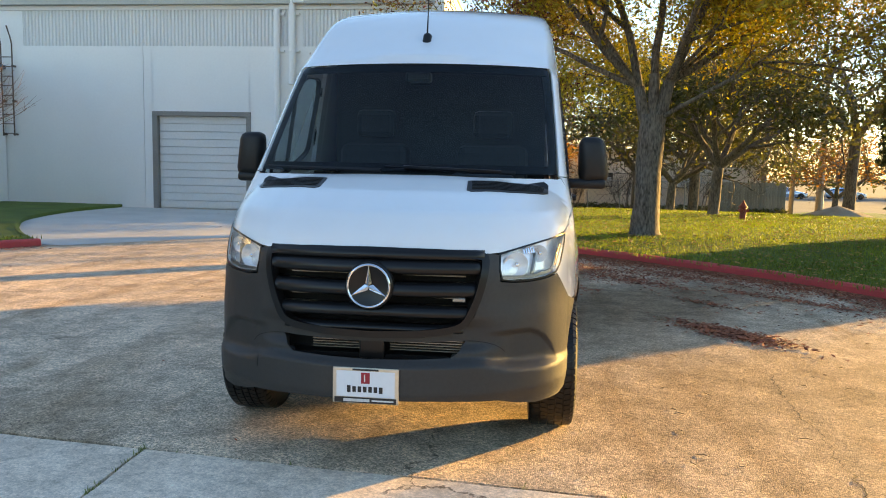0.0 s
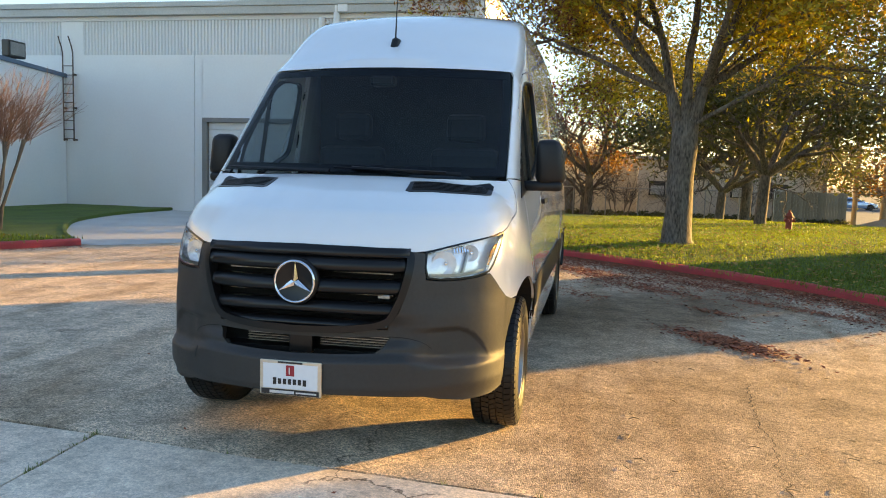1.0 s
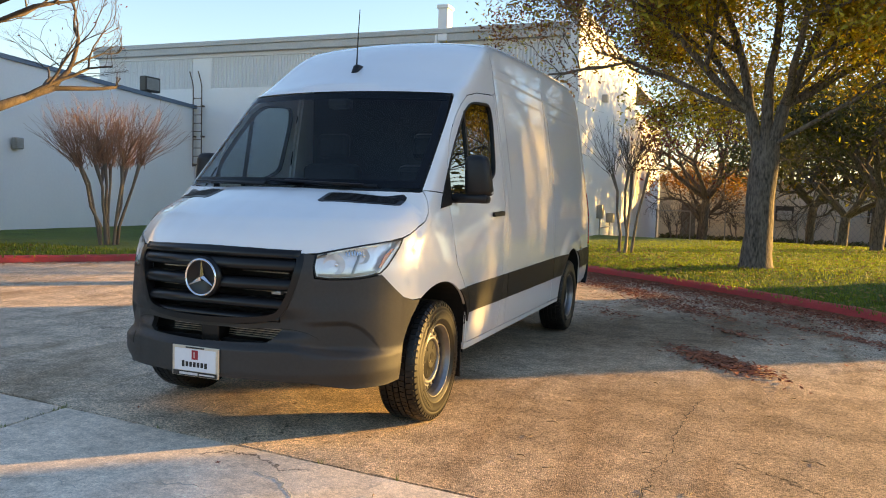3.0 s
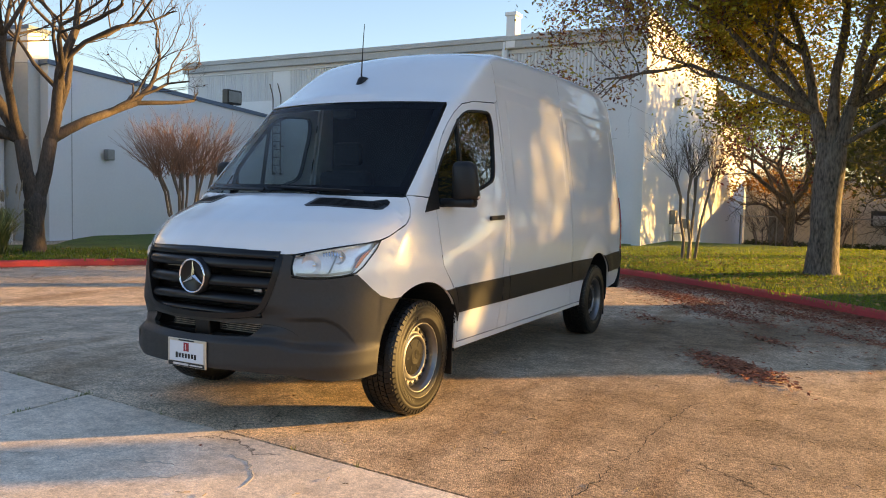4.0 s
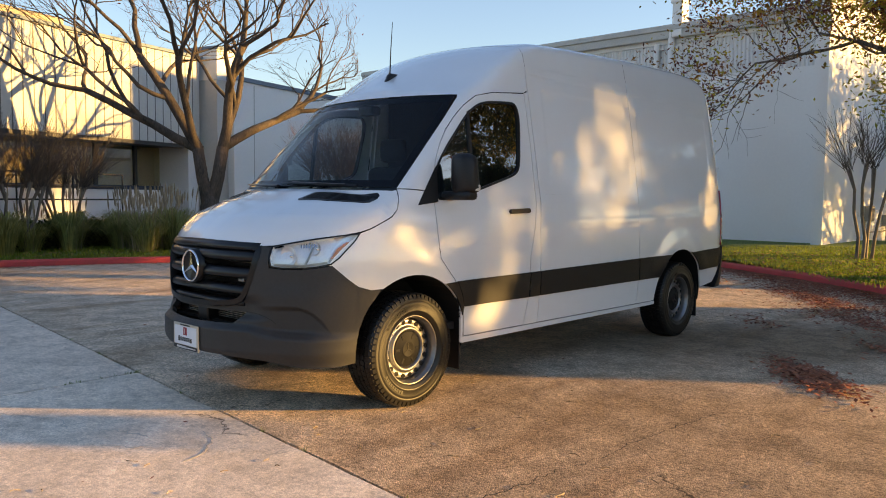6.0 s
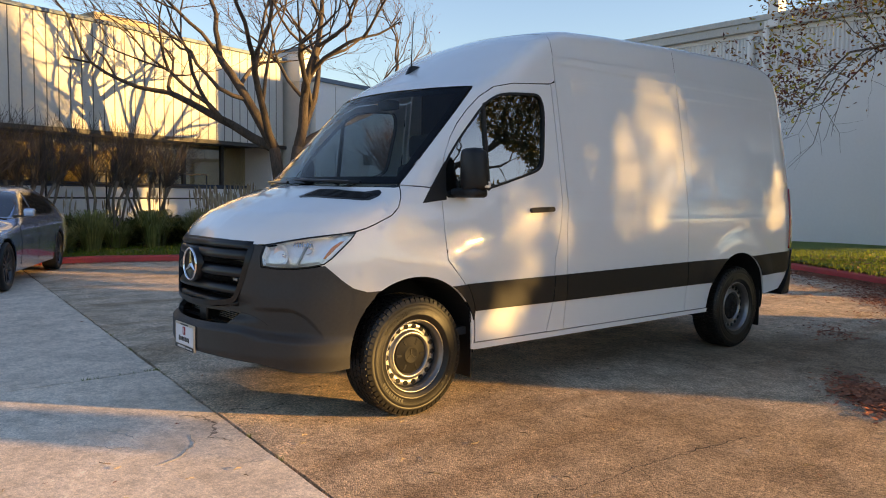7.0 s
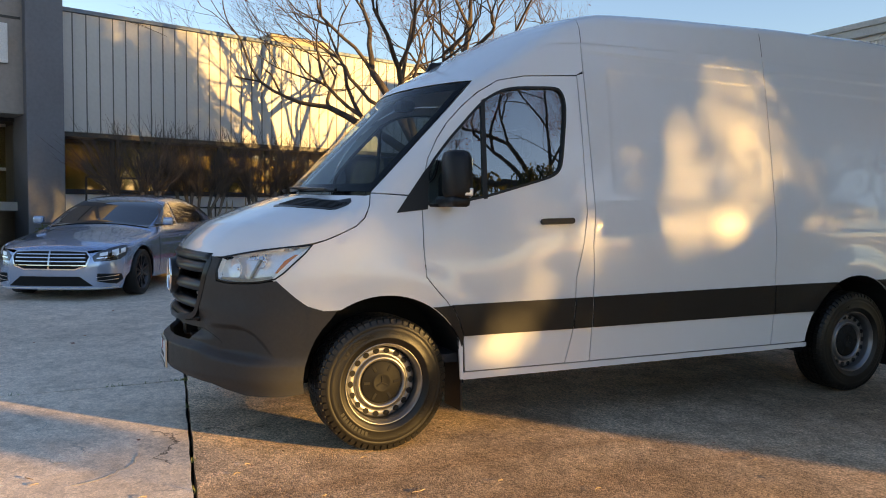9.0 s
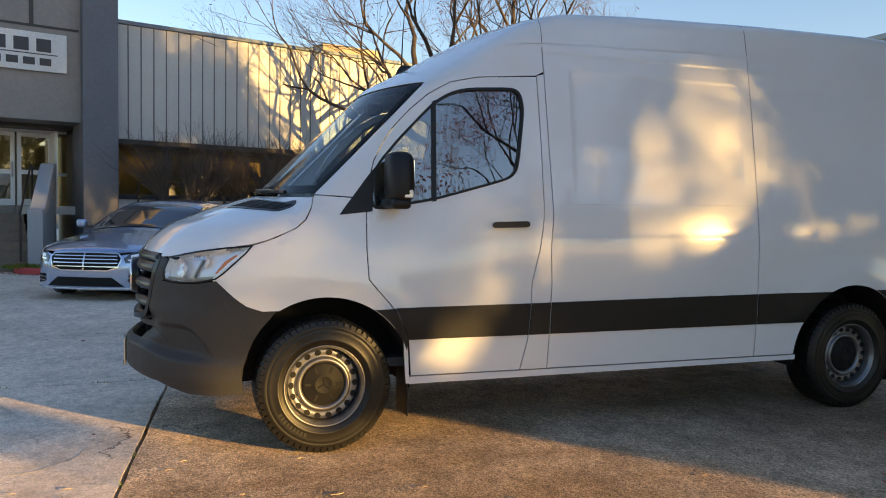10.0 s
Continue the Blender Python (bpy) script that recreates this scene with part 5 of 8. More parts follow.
def cargo_van():
    h = tagged(empty("cargo_van"), "white high-roof cargo van with black bumper and steel wheels", "van")
    DOOR_F = [(0.437, 0.405), (0.418, 0.614), (0.383, 0.701), (0.31, 0.814), (0.238, 0.894), (0.186, 0.957), (0.177, 1.128), (0.181, 1.304), (0.187, 1.45), (0.229, 1.613), (0.29, 1.73), (0.358, 1.824), (0.45, 1.92), (0.556, 2.011), (0.692, 2.091), (0.867, 2.13)]
    DOOR_R = [(1.24, 2.16), (1.25, 1.77), (1.255, 1.33), (1.224, 1.13), (1.174, 0.928), (1.17, 0.794), (1.156, 0.593), (1.113, 0.405)]
    POST = [(1.292, 0.405), (1.30, 0.82), (1.304, 0.926), (1.295, 1.13), (1.315, 1.33), (1.30, 1.77), (1.29, 2.18), (1.285, 2.366)]
    GUTTER = [(0.53, 2.085), (0.58, 2.115), (0.7, 2.19), (0.85, 2.275), (1.02, 2.335), (1.285, 2.366), (2.83, 2.42), (4.05, 2.43), (4.72, 2.42)]
    WINDOW = [(0.205, 1.335), (0.587, 1.408), (1.0, 1.525), (1.06, 1.555), (1.092, 1.61), (1.14, 1.93), (1.135, 2.01), (1.115, 2.055), (1.075, 2.073), (0.80, 2.055), (0.69, 2.025), (0.58, 1.955), (0.36, 1.725), (0.222, 1.555)]
    WINDOW = softened(WINDOW, 0.04)
    for s in (1, -1):
        ray = p_side(s)
        S = lambda nm, poly, material, **kw: panel(nm, poly, ray, material, h, **kw)
        arch_f = arc(ARCH_F, RAD_F, 38, 122, 22)
        fender = [(-0.43, 1.137), (-0.36, 1.16), (-0.30, 1.185), (-0.20, 1.235), (-0.15, 1.28), (-0.12, 1.34), (-0.10, 1.415), (0.187, 1.40)] + list(reversed(DOOR_F[2:8])) + arch_f + [(-0.38, 0.785), (-0.46, 0.81), (-0.53, 0.86), (-0.6, 0.92), (-0.636, 0.949), (-0.60, 0.995), (-0.55, 1.045), (-0.49, 1.095)]
        S("fender", fender, M_PAINT)
        S("lower_fender", [(0.385, 0.62), (0.415, 0.62), (0.434, 0.36), (0.41, 0.36)], M_PAINT, step=0.02)
        pillar = [(-0.10, 1.418), (0.187, 1.402)] + DOOR_F[8:] + [(1.24, 2.163), (1.288, 2.19)] + list(reversed(GUTTER[1:6])) + [(0.545, 2.085), (0.37, 1.90), (0.2, 1.725), (0.03, 1.55)]
        S("windscreen_pillar", pillar, M_PAINT, step=0.028)
        door = S("front_door", DOOR_F + DOOR_R, M_PAINT, holes=[WINDOW], gap=0.0035)
        panel("window_seal", inset(WINDOW, -0.007), ray, M_BANDP, door, off=0.004, thick=0.03, step=0.02, holes=[inset(WINDOW, 0.008)], gap=0)
        panel("quarter_bar", [(0.562, 1.39), (0.588, 1.395), (0.60, 1.98), (0.575, 1.965)], ray, M_BANDP, door, off=0.001, thick=0.02, gap=0)
        panel("glass", inset(WINDOW, 0.005), ray, M_SIDEG, door, off=-0.012, thick=0.001, gap=0, step=0.06)
        panel("mirror_triangle", [(0.03, 1.308), (0.215, 1.33), (0.235, 1.575), (0.20, 1.535)], ray, M_BANDP, door, off=0.006, thick=0.02, step=0.02, gap=0)
        hd = panel("handle_recess", arc((0.945, 1.268), 0.03, 90, 270, 6) + arc((1.12, 1.274), 0.03, -90, 90, 6), ray, M_PAINT, door, off=0.002, thick=0.004, step=0.015, gap=0)
        panel("door_handle", arc((0.935, 1.262), 0.017, 90, 270, 6) + arc((1.13, 1.268), 0.017, -90, 90, 6), ray, M_BANDP, door, off=0.028, thick=0.022, step=0.015, gap=0)
        S("door_post", POST[:-1] + [(1.24, 2.165)] + DOOR_R, M_PAINT, step=0.03)
        S("sill", [(0.43, 0.355), (3.19, 0.365), (3.19, 0.402), (0.43, 0.402)], M_PAINT, off=-0.004, thick=0.04)
        S("side_panel", POST + GUTTER[6:7] + [(2.83, 0.405)], M_PAINT, step=0.018, gap=0.0035)
        arch_r = arc(ARCH_R, RAD_R, 176, 10, 30)
        S("rear_quarter", [(2.83, 0.405), (3.165, 0.405)] + arch_r + [(4.15, 0.455), (4.43, 0.49), (4.60, 0.66), (4.72, 0.9), (4.735, 1.5), (4.72, 2.2), (4.70, 2.42), (4.05, 2.43), (2.83, 2.42)], M_PAINT, step=0.018, gap=0.0035)
        S("gutter_strip", [(y, z - 0.022) for y, z in GUTTER[4:]] + [(y, z + 0.022) for y, z in reversed(GUTTER[4:])], M_PAINT, off=-0.0035, thick=0.004, step=0.03, gap=0)
        # black side strip, in pieces that part at the seams
        B = dict(off=0.010, thick=0.014, step=0.03)
        a_f = arc(ARCH_F, RAD_F + 0.004, 20, 58, 8)
        S("side_strip", a_f + [(0.222, 0.790), (0.338, 0.796), (0.385, 0.70), (0.418, 0.614)], M_BANDP, **B)
        S("side_strip", [(0.418, 0.614), (1.157, 0.614), (1.169, 0.806), (0.336, 0.798), (0.385, 0.70)], M_BANDP, **B)
        S("side_strip", [(1.16, 0.614), (1.296, 0.615), (1.299, 0.808), (1.172, 0.806)], M_BANDP, **B)
        S("side_strip", [(1.30, 0.615), (2.828, 0.622), (2.828, 0.828), (1.303, 0.808)], M_BANDP, **B)
        a_r = arc(ARCH_R, RAD_R + 0.004, 150, 114, 8)
        S("side_strip", [(2.834, 0.622)] + a_r + [(3.4, 0.833), (2.834, 0.828)], M_BANDP, **B)
        S("side_strip", arc(ARCH_R, RAD_R + 0.004, 68, 32, 8) + [(4.50, 0.65), (4.62, 0.68), (4.70, 0.86), (3.9, 0.838)], M_BANDP, **B)
        S("rear_bumper_end", [(4.46, 0.43), (4.60, 0.45), (4.74, 0.5), (4.75, 0.88), (4.66, 0.86), (4.60, 0.66)], M_BANDP, off=0.02, thick=0.05)
        S("tail_lamp", [(4.60, 0.88), (4.742, 0.88), (4.742, 1.47), (4.67, 1.47), (4.625, 1.2)], M_RED, off=0.014, thick=0.02, step=0.03)
        S("hinge", [(4.70, 1.70), (4.75, 1.70), (4.75, 1.76), (4.70, 1.76)], M_PAINT, off=0.025, thick=0.03, step=0.02)
        S("side_rail", [(1.40, 1.392), (2.80, 1.41), (2.80, 1.415), (1.40, 1.397)], M_PAINT, off=0.003, thick=0.004, gap=0)
        # wheel wells
        for (cy, cz), r, wname in ((ARCH_F, RAD_F, "front"), (ARCH_R, RAD_R, "rear")):
            vs, fs = [], []
            n = 24
            for i in range(n + 1):
                a = radians(-6 + 192 * i / n)
                py, pz = cy + (r + 0.006) * math.cos(a), cz + (r + 0.006) * math.sin(a)
                edge = abs(shoot(body_field, [[0, py, pz]], [[1, 0, 0]])[0][0]) - 0.012
                vs += [(s * edge, py, pz), (s * 0.60, py, pz)]
                if i:
                    k = 2 * i
                    fs.append((k - 2, k - 1, k + 1, k))
            k = len(vs)
            vs.append((s * 0.60, cy, cz))
            fs += [(k, 2 * i + 1, 2 * i + 3) for i in range(n)]
            raw("wheel_well", vs, fs, M_WELL, h)
        bm = bmesh.new()
        add_box(bm, (s * 0.84 - 0.11, 0.425, 0.17), (s * 0.84 + 0.11, 0.437, 0.60), 0.004)
        part("mud_flap", bm, M_BANDP, h)
        bm = bmesh.new()
        add_box(bm, (s * 0.84 - 0.11, 4.14, 0.15), (s * 0.84 + 0.11, 4.155, 0.62), 0.004)
        part("mud_flap", bm, M_BANDP, h)
        # mirror
        bm = bmesh.new()
        add_box(bm, (0.985, 0.255, 1.385), (1.17, 0.40, 1.655), 0.045)
        for v in bm.verts:
            t = (v.co.z - 1.385) / 0.27
            v.co.x = 0.985 + (v.co.x - 0.985) * (1 - 0.22 * t * t)
            if v.co.y < 0.33:
                v.co.y += 0.035 * ((v.co.x - 1.05) / 0.12) ** 2
            v.co.x *= s
        mir = part("door_mirror", bm, M_BANDP, h, smooth=True)
        bm = bmesh.new()
        add_box(bm, (0.90, 0.27, 1.345), (1.15, 0.38, 1.405), 0.022)
        for v in bm.verts:
            v.co.x *= s
        part("mirror_arm", bm, M_BANDP, mir, smooth=True)
        boxed("mirror_glass", (min(s * 1.01, s * 1.11), 0.392, 1.42), (max(s * 1.01, s * 1.11), 0.4015, 1.61), M_CHROME, mir)
        boxed("indicator", (min(s * 1.12, s * 1.166), 0.33, 1.405), (max(s * 1.12, s * 1.166), 0.385, 1.45), M_REFL, mir, 0.01)
        # headlamp: bowl, bulbs, lens
        P = [(34.2, 1.058), (41, 1.082), (48.6, 1.105), (57, 1.125), (64.5, 1.137), (62.5, 1.09), (59, 1.03), (56.5, 0.985), (54, 0.952), (49, 0.934), (44, 0.926), (38, 0.925), (34, 0.935), (33.4, 0.99)]
        P = [(s * a, b) for a, b in P]
        sx = 0.0175
        lens = panel("headlamp", P, p_round, M_LENS, h, off=0.002, thick=0.03, step=0.02, sx=sx)
        panel("lamp_gasket", inset(P, -0.001, sx), p_round, M_GRILL, lens, off=0.0035, thick=0.006, step=0.02, sx=sx, gap=0, holes=[inset(P, 0.007, sx)])
        panel("bowl", inset(P, 0.004, sx), p_round, M_REFL, lens, off=-0.04, thick=-0.038, step=0.02, sx=sx, gap=0)
        for th, z, r in ((40.5, 1.0, 0.060), (49.5, 1.045, 0.042)):
            o, d = p_round(np.array([s * th]), np.array([z]))
            p = Vector(shoot(body_field, o, d)[0])
            dd = Vector(d[0])
            q = dd.lerp(Vector((0, -1, 0)), 0.6).to_track_quat("Z", "Y").to_matrix().to_4x4()
            vs, fs = [], []
            for i in range(6):
                for j in range(20):
                    a = 6.2832 * j / 20
                    vs.append(q @ Vector((r * (i / 5) * math.cos(a), r * (i / 5) * math.sin(a), 0.035 * (i / 5) ** 2)) + p - dd * 0.05)
            for i in range(5):
                for j in range(20):
                    fs.append((i * 20 + j, i * 20 + (j + 1) % 20, (i + 1) * 20 + (j + 1) % 20, (i + 1) * 20 + j))
            raw("reflector", vs, fs, M_REFL, lens, True)
            bm = bmesh.new()
            bmesh.ops.create_uvsphere(bm, u_segments=12, v_segments=8, radius=0.012, matrix=Matrix.Translation(p - dd * 0.03))
            part("bulb", bm, M_CHROME, lens, smooth=True)
        panel("amber_marker", [(s * a, b) for a, b in ((53.6, 0.985), (55.6, 0.985), (58.2, 1.03), (61.2, 1.085), (59.2, 1.085), (56.2, 1.05))], p_round, M_AMBER, lens, off=-0.005, thick=0.004, step=0.015, sx=sx, gap=0)
        for k in range(7):
            a = 43.5 + k * 0.9
            panel("lamp_flute", [(s * x, b) for x, b in ((a, 1.058), (a + 0.45, 1.058), (a + 0.45, 1.092), (a, 1.090))], p_round, M_CHROME, lens, off=-0.028, thick=0.006, step=0.02, sx=sx, gap=0)
        panel("lamp_divider", [(s * a, b) for a, b in ((45.0, 0.955), (45.6, 0.955), (48.2, 1.06), (47.6, 1.06))], p_round, M_FIN, lens, off=-0.020, thick=0.02, step=0.02, sx=sx, gap=0)
        panel("lamp_bar", [(s * a, b) for a, b in ((35, 0.94), (44, 0.935), (53, 0.957), (52.5, 0.97), (44, 0.95), (35, 0.955))], p_round, M_FIN, lens, off=-0.012, thick=0.01, step=0.015, sx=sx, gap=0)
        wheel(h, (s * 0.855, -0.045, 0.374), s < 0)
        wheel(h, (s * 0.865, 3.675, 0.372), s < 0)

    # roof, one shell from the windscreen to the rear doors
    nc, nr = 56, 90
    cs = np.linspace(-1, 1, nc)
    zg = lambda y: np.interp(y, [a for a, _ in GUTTER], [b for _, b in GUTTER]) + 0.004
    rows = np.concatenate([np.linspace(0, 0.25, 24), np.linspace(0.26, 1, nr - 24)])
    O, D = [], []
    x0 = 0.803 * np.sin(cs * math.pi / 2)
    P0 = shoot(body_field, *p_front(x0, 2.088 - 0.002 * (x0 / 0.803) ** 4))
    for t in rows:
        y = P0[:, 1] + (4.74 - P0[:, 1]) * t
        ye = float(y[0])
        xe = abs(shoot(body_field, [[0, ye, zg(ye)]], [[1, 0, 0]])[0][0])
        z0 = float(np.interp(ye, [0.5, 0.7, 1.3], [1.55, 1.75, 1.95]))
        ph = math.atan2(zg(ye) - z0, xe)
        a0 = np.arctan2(P0[:, 2] - z0, P0[:, 0])
        a = a0 + (math.pi / 2 - cs * (math.pi / 2 - ph) - a0) * min(1.0, t / 0.12)
        O.append(np.stack([0 * y, y, 0 * y + z0], 1))
        D.append(np.stack([np.cos(a), 0 * y, np.sin(a)], 1))
    O, D = np.concatenate(O), np.concatenate(D)
    Pr = shoot(body_field, O, D)
    Nr = normals(body_field, Pr)
    fs = [(i * nc + j, i * nc + j + 1, (i + 1) * nc + j + 1, (i + 1) * nc + j) for i in range(nr - 1) for j in range(nc - 1)]
    roof = raw("roof", Pr, fs, M_PAINT, h, True)
    roof.data.normals_split_custom_set_from_vertices([tuple(n) for n in Nr])
    if Vector(roof.data.polygons[2000].normal).z < 0:
        roof.data.flip_normals()
        roof.data.normals_split_custom_set_from_vertices([tuple(n) for n in Nr])
    for y in (1.288, 2.83):
        k = 40
        cc = np.linspace(-1, 1, k)
        x1 = abs(shoot(body_field, [[0, y, zg(y)]], [[1, 0, 0]])[0][0])
        ph = math.atan2(zg(y) - 1.95, x1)
        a = math.pi / 2 - cc * (math.pi / 2 - ph)
        vs, fs = [], []
        pp = shoot(body_field, np.stack([0 * a, 0 * a + y, 0 * a + 1.95], 1), np.stack([np.cos(a), 0 * a, np.sin(a)], 1))
        nn = normals(body_field, pp)
        for i in range(k):
            for w in (-0.0022, 0.0022):
                q = pp[i] + nn[i] * 0.0012
                vs.append((q[0], q[1] + w, q[2]))
            if i:
                fs.append((2 * i - 2, 2 * i - 1, 2 * i + 1, 2 * i))
        raw("roof_seam", vs, fs, M_BANDP, h)

    # windscreen between the pillars and the roof edge
    EDGE = [(-0.095, 1.425), (0.03, 1.55), (0.2, 1.725), (0.37, 1.90), (0.545, 2.085)]
    ep = shoot(body_field, [[0, y, z] for y, z in EDGE], [[1, 0, 0]] * len(EDGE))
    right = [(p[0] - 0.002, p[2]) for p in ep]
    top = [(p[0], p[2] - 0.002) for p in P0 if abs(p[0]) < 0.79]
    top.sort(key=lambda p: -p[0])
    ws = right + top + [(-x, z) for x, z in reversed(right)]
    scr = panel("windscreen", ws, p_front, M_WSG, h, off=-0.004, thick=0.002, step=0.05, gap=0.004)
    panel("windscreen_frit", inset(ws, 0.004), p_front, M_FRIT, scr, off=-0.0065, thick=0.001, step=0.025, holes=[inset(ws, 0.05)], gap=0)
    # bonnet
    line = [(-0.10, 1.41), (-0.12, 1.34), (-0.15, 1.28), (-0.20, 1.235), (-0.30, 1.185), (-0.36, 1.16), (-0.43, 1.14)]
    lp = shoot(body_field, [[0, y, z] for y, z in line], [[1, 0, 0]] * len(line))
    fan = lambda x, y, z: (math.degrees(math.atan2(z - 0.85, x)), y)
    r_side = [fan(*p) for p in lp]
    fr = [fan(*p) for p in ((0.82, -0.565, 1.112), (0.70, -0.71, 1.083), (0.585, -0.842, 1.062), (0.53, -0.905, 1.066), (0.4, -0.972, 1.078), (0.2, -1.012, 1.086), (0.0, -1.024, 1.09))]
    back = []
    for x in np.linspace(0.85, -0.85, 30):
        y = -0.345 + 0.235 * (x / 0.875) ** 2
        back.append(fan(x, y, float(top_z(np.array([x]), np.array([y]))[0])))
    flip = lambda pts: [(180 - a, y) for a, y in reversed(pts)]
    bonnet = r_side + fr + flip(fr[:-1]) + flip(r_side) + list(reversed(back))
    hood = panel("bonnet", bonnet, p_fan, M_PAINT, h, step=0.025, gap=0.003, sx=0.011)
    for s in (1, -1):
        vent = [(0.40, -0.368), (0.60, -0.287), (0.775, -0.18), (0.80, -0.185), (0.80, -0.275), (0.775, -0.31), (0.59, -0.438), (0.41, -0.53), (0.384, -0.52), (0.378, -0.385)]
        v = panel("bonnet_vent", [(s * x, y) for x, y in vent], p_top, M_GRILL, hood, off=0.003, thick=0.01, step=0.02, gap=0)
        for k in range(6):
            t = (k + 0.7) / 6.6
            a = [(0.40 + 0.002 * k, -0.373 - 0.135 * t), (0.60, -0.292 - 0.125 * t), (0.78 - 0.01 * t, -0.19 - 0.105 * t)]
            panel("vent_slat", [(s * x, y) for x, y in a] + [(s * x, y - 0.006) for x, y in reversed(a)], p_top, M_BANDP, v, off=0.007, thick=0.004, step=0.03, gap=0)
    bm = bmesh.new()
    prev = None
    for i in range(31):
        x = -0.86 + 1.72 * i / 30
        y = -0.345 + 0.235 * (x / 0.875) ** 2
        z = float(top_z(np.array([x]), np.array([y - 0.015]))[0])
        r = [bm.verts.new((x, y - 0.012, z - 0.012)), bm.verts.new((x, y + 0.06, z + 0.008)), bm.verts.new((x, y + 0.09, z - 0.01))]
        if prev:
            for a in range(2):
                bm.faces.new((prev[a], r[a], r[a + 1], prev[a + 1]))
        prev = r
    part("cowl", bm, M_BANDP, h, smooth=True)
    for x0, x1, tip in ((0.62, -0.08, 0.022), (-0.10, -0.80, 0.014)):
        pts = []
        for i in range(9):
            t = i / 8
            x = x0 + (x1 - x0) * t
            z = 1.432 + tip * t
            y = float(shoot(body_field, [[x, 1.3, z]], [[0, -1, 0]])[0][1]) - 0.022
            pts.append(Vector((x, y, z)))
        vs, fs = [], []
        tube(pts, [0.013, 0.012, 0.011, 0.01, 0.009, 0.008, 0.007, 0.006, 0.005], 5, vs, fs)
        arm = raw("wiper", vs, fs, M_GRILL, h)
        vs, fs = [], []
        tube([p + Vector((0.10 * (1 if x0 > x1 else -1), 0.012, 0.0)) for p in pts[2:]], [0.009] * 7, 4, vs, fs)
        raw("wiper_blade", vs, fs, M_GRILL, arm)
    # bumper, grille, badge
    half = [(0, 0.668), (13.8, 0.675), (20, 0.69), (23.8, 0.715), (26.3, 0.77), (28.2, 0.86), (29.6, 0.98), (30.2, 1.062), (33.9, 1.052), (33.2, 0.99), (33.6, 0.928), (38, 0.919), (44, 0.920), (49, 0.928), (54.3, 0.945), (55.9, 0.92), (59.7, 0.86), (63.5, 0.81), (68, 0.785), (71.9, 0.785)]
    for z in (0.74, 0.69, 0.63, 0.56, 0.49, 0.42, 0.345):
        y = ARCH_F[0] - math.sqrt(RAD_F ** 2 - (z - ARCH_F[1]) ** 2)
        half.append((math.degrees(math.atan2(0.975, -y)), z))
    half += [(56, 0.33), (45, 0.328), (38, 0.348), (33, 0.372), (15, 0.392), (0, 0.396)]
    poly = half + [(-a, b) for a, b in reversed(half[1:-1])]
    duct = [(-20.5, 0.585), (0, 0.578), (20.5, 0.585), (22.5, 0.61), (25, 0.656), (0, 0.652), (-25, 0.656), (-22.5, 0.61)]
    bump = panel("front_bumper", poly, p_round, M_PLAST, h, off=0.0, thick=0.03, step=0.014, holes=[duct], field=bumper_field, sx=0.0172, gap=0)
    for s in (1, -1):
        seam = [(s * a, b) for a, b in ((25.2, 0.657), (27.5, 0.655), (30, 0.648), (32.5, 0.634), (34.5, 0.615), (35.8, 0.594))]
        panel("fog_seam", seam + [(a, b - 0.003) for a, b in reversed(seam)], p_round, M_WELL, bump, off=0.001, thick=0.001, field=bumper_field, sx=0.0172, step=0.02, gap=0)
    panel("tow_cover", [(-34, 0.49), (-30.5, 0.49), (-30.5, 0.545), (-34, 0.545)], p_round, M_PLAST, bump, off=0.003, thick=0.004, field=bumper_field, sx=0.0172, step=0.02, gap=0)
    boxed("duct_back", (-0.55, -0.84, 0.52), (0.55, -0.80, 0.70), M_WELL, bump)
    boxed("duct_floor", (-0.42, -0.955, 0.562), (0.42, -0.80, 0.578), M_GRILL, bump)
    boxed("duct_post", (-0.06, -0.985, 0.56), (0.06, -0.80, 0.68), M_GRILL, bump, 0.01)
    for x0, x1 in ((-0.30, -0.075), (0.075, 0.42)):
        for k in range(6):
            boxed("radiator_fin", (x0, -0.915, 0.592 + k * 0.0125), (x1, -0.90, 0.596 + k * 0.0125), M_FIN, bump)
    G = [(-0.52, 1.066), (-0.3, 1.083), (0, 1.088), (0.3, 1.083), (0.52, 1.066), (0.535, 1.03), (0.528, 0.95), (0.50, 0.84), (0.455, 0.74), (0.42, 0.71), (0.36, 0.692), (0.2, 0.678), (0, 0.673), (-0.2, 0.678), (-0.36, 0.692), (-0.42, 0.71), (-0.455, 0.74), (-0.50, 0.84), (-0.528, 0.95), (-0.535, 1.03)]
    G = softened(G, 0.022)
    gr = panel("grille", G, p_front, M_GRILL, h, off=0.006, thick=0.05, step=0.025, holes=[inset(G, 0.034)], gap=0.002)
    boxed("grille_back", (-0.52, -0.84, 0.68), (0.52, -0.82, 1.08), M_WELL, gr)
    for z, hh in ((0.722, 0.034), (0.798, 0.052), (0.897, 0.060), (1.000, 0.060), (1.058, 0.050)):
        w = np.interp(z, [0.69, 0.72, 0.75, 0.84, 0.95, 1.05], [0.36, 0.42, 0.45, 0.485, 0.51, 0.51])
        line = [(x, float(front_y(np.array([x]))[0]) + 0.03 * float(sstep(0.95, 1.12, z)) + 0.010, z - 0.018 * (x / 0.5) ** 2 * (1 if z < 0.8 else 0.4)) for x in np.linspace(-w, w, 25)]
